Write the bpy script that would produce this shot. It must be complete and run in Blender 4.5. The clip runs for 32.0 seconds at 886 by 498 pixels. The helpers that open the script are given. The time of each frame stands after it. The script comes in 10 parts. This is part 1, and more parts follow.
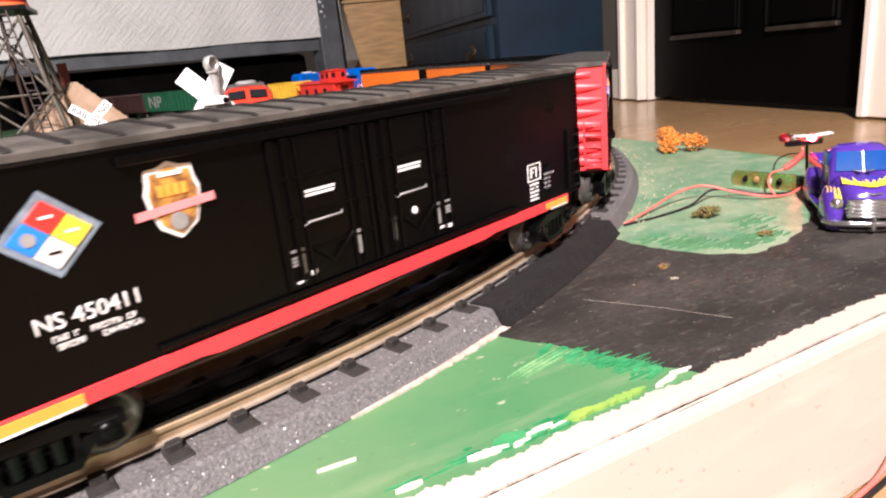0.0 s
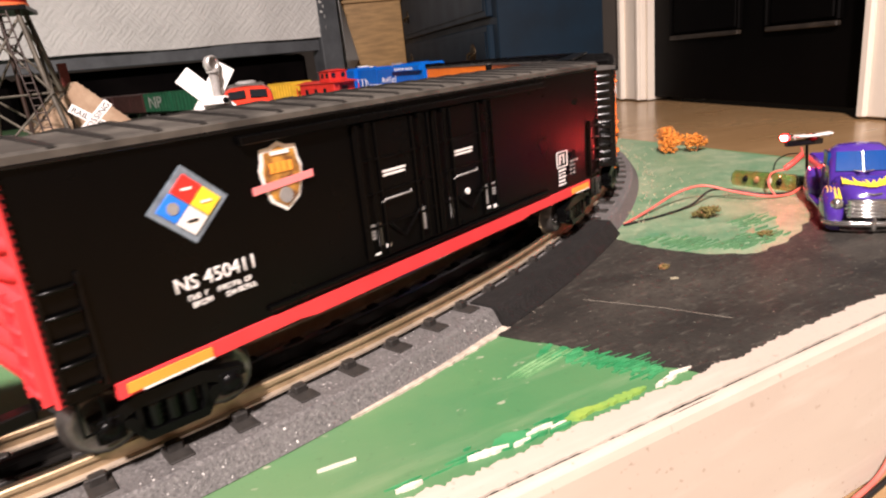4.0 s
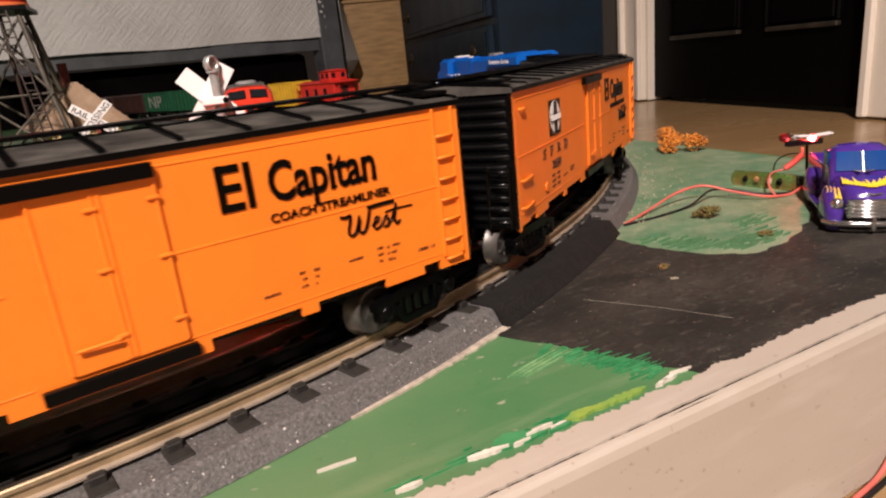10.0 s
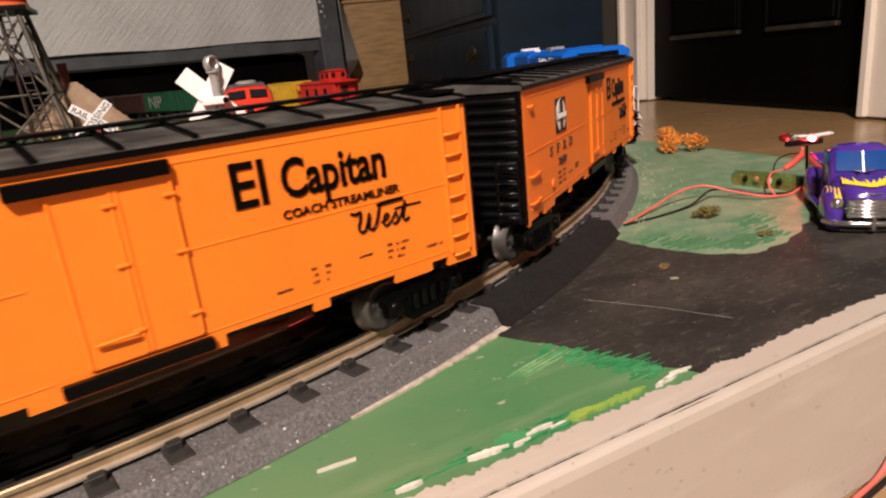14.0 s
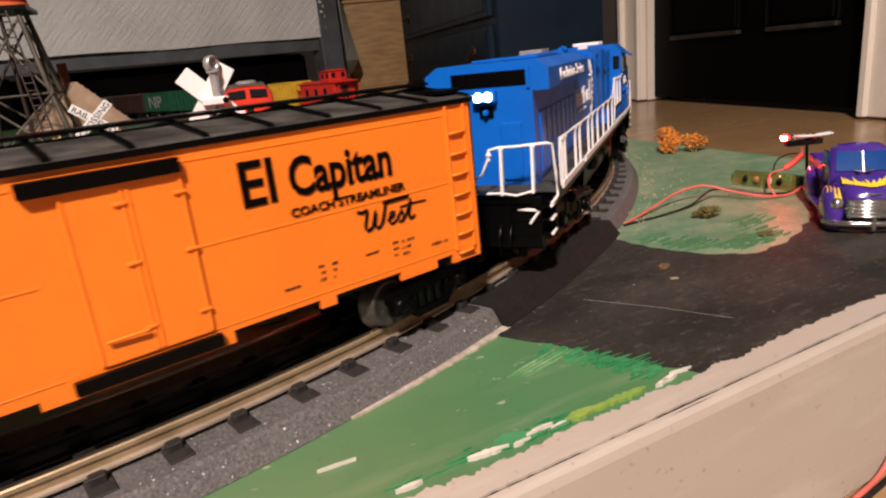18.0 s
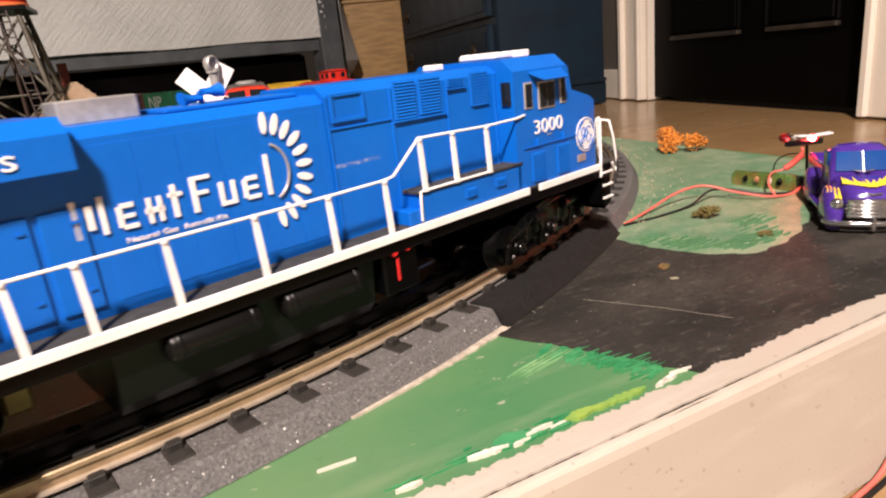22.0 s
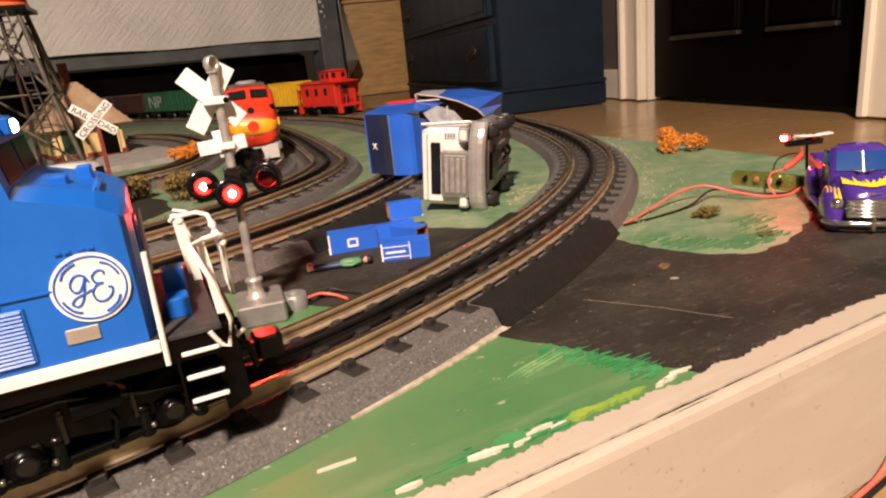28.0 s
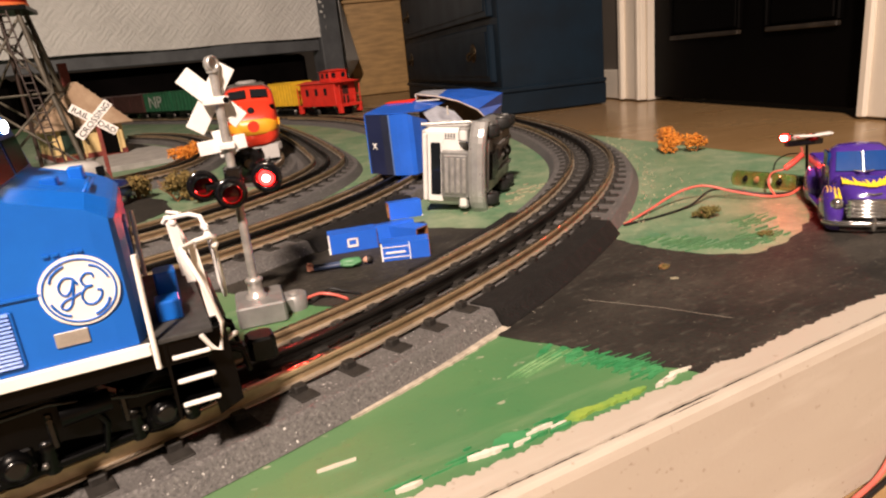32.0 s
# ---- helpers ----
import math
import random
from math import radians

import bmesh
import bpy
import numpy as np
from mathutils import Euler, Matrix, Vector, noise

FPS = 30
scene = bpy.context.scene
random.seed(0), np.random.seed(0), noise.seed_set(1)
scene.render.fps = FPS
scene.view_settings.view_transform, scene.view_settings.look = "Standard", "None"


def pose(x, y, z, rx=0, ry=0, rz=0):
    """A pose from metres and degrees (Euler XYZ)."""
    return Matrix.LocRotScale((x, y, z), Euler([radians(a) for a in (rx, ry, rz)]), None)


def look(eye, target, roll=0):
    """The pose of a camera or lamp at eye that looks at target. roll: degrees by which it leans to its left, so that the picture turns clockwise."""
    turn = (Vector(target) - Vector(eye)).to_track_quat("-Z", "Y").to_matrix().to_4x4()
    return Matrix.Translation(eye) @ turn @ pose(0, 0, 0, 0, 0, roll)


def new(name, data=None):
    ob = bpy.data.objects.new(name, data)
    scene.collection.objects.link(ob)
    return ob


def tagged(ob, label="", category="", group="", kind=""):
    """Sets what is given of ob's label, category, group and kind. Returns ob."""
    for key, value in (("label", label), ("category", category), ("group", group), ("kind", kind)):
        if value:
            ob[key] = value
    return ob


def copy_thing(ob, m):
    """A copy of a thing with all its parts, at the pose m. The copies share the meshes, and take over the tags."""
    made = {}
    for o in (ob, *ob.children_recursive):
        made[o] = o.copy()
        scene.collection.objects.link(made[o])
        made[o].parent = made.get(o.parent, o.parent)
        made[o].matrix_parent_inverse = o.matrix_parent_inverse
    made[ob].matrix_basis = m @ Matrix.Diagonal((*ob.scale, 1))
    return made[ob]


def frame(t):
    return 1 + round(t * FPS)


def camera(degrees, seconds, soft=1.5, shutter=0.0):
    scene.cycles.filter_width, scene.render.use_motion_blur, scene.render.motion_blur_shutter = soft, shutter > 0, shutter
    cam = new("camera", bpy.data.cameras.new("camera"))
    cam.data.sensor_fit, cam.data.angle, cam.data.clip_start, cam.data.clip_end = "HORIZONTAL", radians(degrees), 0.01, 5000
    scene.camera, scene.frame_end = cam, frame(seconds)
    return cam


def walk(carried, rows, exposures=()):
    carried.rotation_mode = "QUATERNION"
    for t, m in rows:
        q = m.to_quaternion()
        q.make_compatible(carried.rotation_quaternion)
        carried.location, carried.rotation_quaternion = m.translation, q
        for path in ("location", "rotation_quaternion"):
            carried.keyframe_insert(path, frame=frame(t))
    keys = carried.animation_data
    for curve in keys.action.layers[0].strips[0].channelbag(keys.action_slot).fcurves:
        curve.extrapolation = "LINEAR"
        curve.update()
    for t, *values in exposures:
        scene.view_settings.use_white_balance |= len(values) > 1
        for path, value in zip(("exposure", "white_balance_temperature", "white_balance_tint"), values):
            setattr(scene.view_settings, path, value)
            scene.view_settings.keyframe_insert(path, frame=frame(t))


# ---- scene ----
# ======== camera ========
cam = camera(69.89, 32.0, soft=2.2, shutter=0.5)
ZR = 0.079                      # rail base above the floor
ZB = 0.069                      # layout board above the floor
EYE = Vector((0.0, 0.0, 0.18287))
TILT, LEAN = 16.712, -5.954
CAM_POSE = Matrix.Translation(EYE) @ pose(0, 0, 0, 90 - TILT, 0, 0) @ pose(0, 0, 0, 0, 0, LEAN)
EXPOSURES = [(0, 1.22, 5750, 13), (2.0, 1.24, 5800, 13), (3.0, 0.85, 6350, 14), (3.5, 0.85, 6300, 14), (5.5, 1.2, 5750, 13), (6.2, 1.15, 5800, 13), (7.0, 1.06, 5850, 13), (7.7, 0.6, 6200, 13), (8.5, 0.2, 6500, 13), (10, 0.16, 6400, 13), (12, 0.24, 6350, 13), (13, 0.1, 6400, 13), (14, 0.16, 6450, 13), (17, 0.1, 6450, 14), (18, 0.0, 6400, 14), (19, 0.12, 6400, 14), (20, 0.48, 6400, 14), (21, 0.55, 6400, 12), (22, 0.6, 6400, 12), (23, 0.55, 6450, 13), (24, 0.5, 6700, 13), (25, 0.42, 7300, 14), (27.5, 0.4, 7500, 14), (30, 0.4, 7300, 13), (32, 0.4, 7100, 13)]
walk(cam, [(0, CAM_POSE), (32, CAM_POSE)], EXPOSURES)

# ======== light ========
world = bpy.data.worlds.new("room_dark")
world.use_nodes = True
world.node_tree.nodes["Background"].inputs[0].default_value = (1.0, 0.8, 0.6, 1)
world.node_tree.nodes["Background"].inputs[1].default_value = 0.006
scene.world = world
scene.view_settings.exposure = 0.0


def lamp(name, kind, m, energy, colour, size=0.3):
    data = bpy.data.lights.new(name, kind)
    data.energy, data.color = energy, colour
    if kind == "AREA":
        data.shape, data.size = "DISK", size
    else:
        data.shadow_soft_size = size
    ob = new(name, data)
    ob.matrix_world = m
    return ob


# ======== materials ========
MATS = {}


def mat(name, colour, rough=0.6, metal=0.0, var=0.12, scale=60.0, bump=0.0, bump_scale=400.0, second=None, emit=None, power=0.0, alpha=None, coat=0.0, spread=(0.35, 0.65), detail=6.0, stretch=(1, 1, 1), spec=0.5, turn=0.0):
    """Procedural surface: base colour broken up at two scales, with grain in the relief."""
    m = bpy.data.materials.new(name)
    m.use_nodes = True
    nt = m.node_tree
    b = nt.nodes["Principled BSDF"]
    b.inputs["Roughness"].default_value = rough
    b.inputs["Metallic"].default_value = metal
    b.inputs["Coat Weight"].default_value = coat
    b.inputs["Specular IOR Level"].default_value = spec
    tc = nt.nodes.new("ShaderNodeTexCoord")
    mp = nt.nodes.new("ShaderNodeMapping")
    mp.inputs["Scale"].default_value = stretch
    mp.inputs["Rotation"].default_value = (0, 0, turn)
    nt.links.new(tc.outputs["Object"], mp.inputs["Vector"])
    n1 = nt.nodes.new("ShaderNodeTexNoise")
    n1.inputs["Scale"].default_value, n1.inputs["Detail"].default_value = scale, detail
    n2 = nt.nodes.new("ShaderNodeTexNoise")
    n2.inputs["Scale"].default_value, n2.inputs["Detail"].default_value = scale * 7.3, 3.0
    nt.links.new(mp.outputs[0], n1.inputs["Vector"])
    nt.links.new(mp.outputs[0], n2.inputs["Vector"])
    ramp = nt.nodes.new("ShaderNodeMapRange")
    ramp.inputs["From Min"].default_value, ramp.inputs["From Max"].default_value = spread
    nt.links.new(n1.outputs["Fac"], ramp.inputs["Value"])
    mix = nt.nodes.new("ShaderNodeMix")
    mix.data_type = "RGBA"
    c2 = second or tuple(c * (1 - 2.2 * var) for c in colour)
    mix.inputs["A"].default_value = (*colour, 1)
    mix.inputs["B"].default_value = (*c2, 1)
    nt.links.new(ramp.outputs[0], mix.inputs["Factor"])
    fine = nt.nodes.new("ShaderNodeMapRange")
    fine.inputs["To Min"].default_value, fine.inputs["To Max"].default_value = 1 - var, 1 + var
    nt.links.new(n2.outputs["Fac"], fine.inputs["Value"])
    mul = nt.nodes.new("ShaderNodeVectorMath")
    mul.operation = "SCALE"
    nt.links.new(mix.outputs["Result"], mul.inputs[0])
    nt.links.new(fine.outputs[0], mul.inputs["Scale"])
    nt.links.new(mul.outputs[0], b.inputs["Base Color"])
    rr = nt.nodes.new("ShaderNodeMapRange")
    rr.inputs["To Min"].default_value, rr.inputs["To Max"].default_value = max(rough - 0.1, 0.02), min(rough + 0.1, 1)
    nt.links.new(n1.outputs["Fac"], rr.inputs["Value"])
    nt.links.new(rr.outputs[0], b.inputs["Roughness"])
    if bump:
        n3 = nt.nodes.new("ShaderNodeTexNoise")
        n3.inputs["Scale"].default_value, n3.inputs["Detail"].default_value = bump_scale, 4.0
        nt.links.new(mp.outputs[0], n3.inputs["Vector"])
        bp = nt.nodes.new("ShaderNodeBump")
        bp.inputs["Strength"].default_value, bp.inputs["Distance"].default_value = min(bump, 1), 0.001 * max(bump, 0.3)
        nt.links.new(n3.outputs["Fac"], bp.inputs["Height"])
        nt.links.new(bp.outputs[0], b.inputs["Normal"])
    if emit:
        b.inputs["Emission Color"].default_value = (*emit, 1)
        b.inputs["Emission Strength"].default_value = power
    if alpha is not None:
        b.inputs["Transmission Weight"].default_value = alpha
    MATS[name] = m
    return m


BLACK = mat("black_plastic", (0.0016, 0.0016, 0.0018), 0.32, var=0.15, scale=90, spec=0.12)
NSBLACK = mat("black_car_paint", (0.0008, 0.0008, 0.0009), 0.3, spec=0.14, var=0.12, scale=50, bump=0.1, bump_scale=900)
DARK = mat("dark_plastic", (0.0018, 0.0017, 0.0017), 0.3, spec=0.18, var=0.2, scale=120, bump=0.2, bump_scale=900)
GRIME = mat("sooty_roof", (0.022, 0.020, 0.018), 0.5, var=0.3, scale=80, second=(0.07, 0.065, 0.057), bump=0.3, bump_scale=700)
NSROOF = mat("weathered_roof", (0.03, 0.027, 0.023), 0.6, var=0.35, scale=60, second=(0.075, 0.068, 0.057), bump=0.3, bump_scale=700)
ORANGE = mat("orange_car_paint", (0.88, 0.2, 0.013), 0.42, var=0.05, scale=30, bump=0.12, bump_scale=1500, second=(0.84, 0.185, 0.012))
REDEND = mat("red_car_paint", (0.72, 0.045, 0.05), 0.45, var=0.08, scale=40)
BLUE = mat("blue_loco_paint", (0.003, 0.115, 0.5), 0.36, spec=0.3, var=0.06, scale=35, bump=0.1, bump_scale=1200, second=(0.002, 0.1, 0.46))
WHITE = mat("white_paint", (0.8, 0.78, 0.75), 0.45, var=0.05, scale=60)
YELLOWPAINT = mat("yellow_stripe", (0.9, 0.33, 0.04), 0.5, var=0.06)
STEEL = mat("wheel_steel", (0.16, 0.15, 0.14), 0.4, 0.8, var=0.2, scale=200)
RAIL = mat("rail_brass", (0.5, 0.37, 0.23), 0.38, 0.6, var=0.25, scale=40, second=(0.34, 0.24, 0.14), bump=0.15, bump_scale=900)
RAILHEAD = mat("rail_head", (0.5, 0.42, 0.3), 0.28, 0.95, var=0.15, scale=50)
RAILFOOT = mat("rail_foot", (0.62, 0.53, 0.42), 0.4, 0.7, var=0.15, scale=80)
BLACKRAIL = mat("centre_rail_blackened", (0.02, 0.018, 0.016), 0.4, 0.5, var=0.2, scale=60)
TIE = mat("black_tie", (0.034, 0.031, 0.028), 0.55, spec=0.3, var=0.25, scale=150, bump=0.3)
RAMP = mat("black_ramp_foam", (0.011, 0.01, 0.0095), 0.8, spec=0.25, var=0.4, scale=160, bump=1.0, bump_scale=800, second=(0.007, 0.0065, 0.006))
FLOOR = mat("oak_floor", (0.34, 0.215, 0.105), 0.24, var=0.1, scale=3, second=(0.27, 0.165, 0.075), stretch=(1, 5, 1), bump=0.06, bump_scale=60)
TRIM = mat("white_trim", (0.75, 0.68, 0.58), 0.45, var=0.04, scale=5)
# wall colour set darker than the paint, so less light bounces into shadows
WALL = mat("wall_paint_low_bounce", (0.1, 0.085, 0.07), 0.8, var=0.04, scale=8, bump=0.1, bump_scale=200)
DOOR = mat("dark_door_paint", (0.0016, 0.0013, 0.0012), 0.5, spec=0.05, var=0.15, scale=8)
NAVY = mat("navy_dresser_paint", (0.007, 0.018, 0.032), 0.42, spec=0.3, var=0.15, scale=10, bump=0.1, bump_scale=100)
BRASS = mat("aged_brass", (0.1, 0.065, 0.03), 0.45, 0.8, var=0.3, scale=80)
BEDGREY = mat("grey_bed_wood", (0.12, 0.13, 0.14), 0.55, var=0.15, scale=10, bump=0.2, bump_scale=80)
OAKBOX = mat("honey_wood", (0.55, 0.33, 0.12), 0.5, var=0.15, scale=8, stretch=(1, 1, 6))
# near black: stands in for shade in gaps and under the bed, also storage box
SHADOWDARK = mat("shade_and_storage_black", (0.004, 0.003, 0.003), 0.8, spec=0.05, var=0.3, scale=6)


def layered(name, base, layers, rough=0.6, relief=(), turn=0.0, spec=0.4):
    """Paint built up in coats. layers: (colour, noise scale, stretch, low, high, amount, detail); relief: (scale, stretch, strength)."""
    m = bpy.data.materials.new(name)
    m.use_nodes = True
    nt = m.node_tree
    b = nt.nodes["Principled BSDF"]
    b.inputs["Roughness"].default_value = rough
    b.inputs["Specular IOR Level"].default_value = spec
    tc = nt.nodes.new("ShaderNodeTexCoord")

    def noise(scale, stretch, detail, k):
        mp = nt.nodes.new("ShaderNodeMapping")
        mp.vector_type = "TEXTURE"
        mp.inputs["Rotation"].default_value = (0, 0, turn)
        mp.inputs["Location"].default_value = (k * 0.37, k * 0.21, k * 0.13)
        mp.inputs["Scale"].default_value = stretch
        nt.links.new(tc.outputs["Object"], mp.inputs["Vector"])
        n = nt.nodes.new("ShaderNodeTexNoise")
        n.inputs["Scale"].default_value, n.inputs["Detail"].default_value = scale, detail
        n.inputs["Roughness"].default_value = 0.6
        nt.links.new(mp.outputs[0], n.inputs["Vector"])
        return n.outputs["Fac"]

    col = nt.nodes.new("ShaderNodeRGB")
    col.outputs[0].default_value = (*base, 1)
    out = col.outputs[0]
    for k, (c, scale, stretch, low, high, amount, detail) in enumerate(layers):
        r = nt.nodes.new("ShaderNodeMapRange")
        r.inputs["From Min"].default_value, r.inputs["From Max"].default_value = low, high
        r.inputs["To Max"].default_value = amount
        nt.links.new(noise(scale, stretch, detail, k + 1), r.inputs["Value"])
        mix = nt.nodes.new("ShaderNodeMix")
        mix.data_type = "RGBA"
        mix.inputs["B"].default_value = (*c, 1)
        nt.links.new(out, mix.inputs["A"])
        nt.links.new(r.outputs[0], mix.inputs["Factor"])
        out = mix.outputs["Result"]
    nt.links.new(out, b.inputs["Base Color"])
    last = None
    for k, (scale, stretch, strength) in enumerate(relief):
        bp = nt.nodes.new("ShaderNodeBump")
        bp.inputs["Strength"].default_value, bp.inputs["Distance"].default_value = min(strength, 1.0), 0.001 * max(strength, 0.2)
        nt.links.new(noise(scale, stretch, 4.0, k + 20), bp.inputs["Height"])
        if last:
            nt.links.new(last.outputs[0], bp.inputs["Normal"])
        last = bp
    if last:
        nt.links.new(last.outputs[0], b.inputs["Normal"])
    MATS[name] = m
    return m


BRUSH = math.radians(26.7)       # the board's front edge, along which its paint was brushed
ONE = (1, 1, 1)
ASPHALT = layered("black_road_paint", (0.024, 0.0215, 0.018), [
    ((0.06, 0.052, 0.042), 14, ONE, 0.44, 0.72, 0.7, 7), ((0.012, 0.011, 0.0095), 34, (2, 1, 1), 0.46, 0.66, 0.85, 7),
    ((0.1, 0.09, 0.074), 300, (3, 1, 1), 0.55, 0.74, 0.5, 4), ((0.011, 0.01, 0.0085), 420, ONE, 0.5, 0.66, 0.55, 3), ((0.36, 0.33, 0.27), 460, ONE, 0.69, 0.73, 0.55, 2)],
    0.72, [(300, ONE, 0.6), (800, ONE, 0.4)], BRUSH, 0.25)
# grey grain; the last layer's white flecks are sparkle put into the colour
ROADBED = layered("grey_foam_roadbed", (0.1, 0.095, 0.092), [
    ((0.065, 0.061, 0.06), 25, ONE, 0.4, 0.7, 0.6, 4), ((0.03, 0.028, 0.028), 900, ONE, 0.5, 0.62, 0.6, 2),
    ((0.17, 0.16, 0.155), 800, ONE, 0.54, 0.66, 0.6, 2), ((0.62, 0.6, 0.57), 620, ONE, 0.69, 0.72, 0.9, 2)],
    0.65, [(900, ONE, 0.7)], 0.0, 0.5)
GREEN = layered("green_board_paint", (0.08, 0.178, 0.072), [
    ((0.05, 0.155, 0.062), 9, ONE, 0.4, 0.65, 0.9, 5), ((0.0351, 0.144, 0.0585), 22, (2.2, 0.9, 1), 0.5, 0.68, 0.6, 6),
    ((0.203, 0.257, 0.148), 70, (5, 0.7, 1), 0.56, 0.74, 0.4, 5), ((0.164, 0.187, 0.117), 5, ONE, 0.45, 0.75, 0.45, 4),
    ((0.39, 0.367, 0.281), 280, (2, 1, 1), 0.67, 0.73, 0.6, 3), ((0.0312, 0.0546, 0.0273), 330, ONE, 0.64, 0.76, 0.3, 3)],
    0.5, [(120, (5, 0.7, 1), 0.22), (500, ONE, 0.25)], BRUSH, 0.4)
WORN_GREEN = layered("worn_green_board_paint", (0.12, 0.2, 0.115), [
    ((0.24, 0.275, 0.18), 22, ONE, 0.44, 0.62, 0.75, 8), ((0.05, 0.165, 0.085), 16, ONE, 0.5, 0.66, 0.85, 7),
    ((0.29, 0.31, 0.21), 75, (1.4, 1, 1), 0.54, 0.68, 0.55, 7), ((0.04, 0.12, 0.06), 90, ONE, 0.54, 0.68, 0.5, 6),
    ((0.45, 0.43, 0.33), 300, ONE, 0.64, 0.7, 0.6, 3), ((0.05, 0.08, 0.045), 330, ONE, 0.6, 0.72, 0.4, 3)],
    0.5, [(160, (2, 1, 1), 0.25), (500, ONE, 0.25)], BRUSH, 0.4)
CREAM = layered("cream_board_edge", (0.405, 0.360, 0.303), [
    ((0.345, 0.296, 0.246), 14, (3, 1, 1), 0.4, 0.7, 0.7, 4), ((0.482, 0.44, 0.385), 60, (6, 1, 1), 0.55, 0.75, 0.6, 4),
    ((0.23, 0.184, 0.138), 300, ONE, 0.66, 0.74, 0.6, 2)], 0.55, [(110, (7, 1, 1), 0.35), (420, ONE, 0.3)], BRUSH, 0.4)


def quilted(name, colour):
    """Matelasse cloth: puffed ribs that change direction from square to square."""
    m = mat(name, colour, 0.9, var=0.05, scale=6, spec=0.1)
    nt = m.node_tree
    b = nt.nodes["Principled BSDF"]
    tc = nt.nodes.new("ShaderNodeTexCoord")
    mp = nt.nodes.new("ShaderNodeMapping")
    mp.inputs["Rotation"].default_value = (0, math.radians(45), 0)
    nt.links.new(tc.outputs["Object"], mp.inputs["Vector"])
    ch = nt.nodes.new("ShaderNodeTexChecker")
    ch.inputs["Scale"].default_value = 15.0
    nt.links.new(mp.outputs[0], ch.inputs["Vector"])
    waves = []
    for axis in ("X", "Z"):
        w = nt.nodes.new("ShaderNodeTexWave")
        w.bands_direction = axis
        w.inputs["Scale"].default_value, w.inputs["Distortion"].default_value = 17.0, 6.0
        w.inputs["Detail Scale"].default_value = 1.0
        nt.links.new(mp.outputs[0], w.inputs["Vector"])
        waves.append(w)
    mix = nt.nodes.new("ShaderNodeMix")
    nt.links.new(ch.outputs["Fac"], mix.inputs["Factor"])
    nt.links.new(waves[0].outputs["Fac"], mix.inputs["A"])
    nt.links.new(waves[1].outputs["Fac"], mix.inputs["B"])
    bp = nt.nodes.new("ShaderNodeBump")
    bp.inputs["Strength"].default_value, bp.inputs["Distance"].default_value = 0.3, 0.005
    nt.links.new(mix.outputs["Result"], bp.inputs["Height"])
    nt.links.new(bp.outputs[0], b.inputs["Normal"])
    return m


QUILT = quilted("white_quilt", (0.74, 0.74, 0.71))


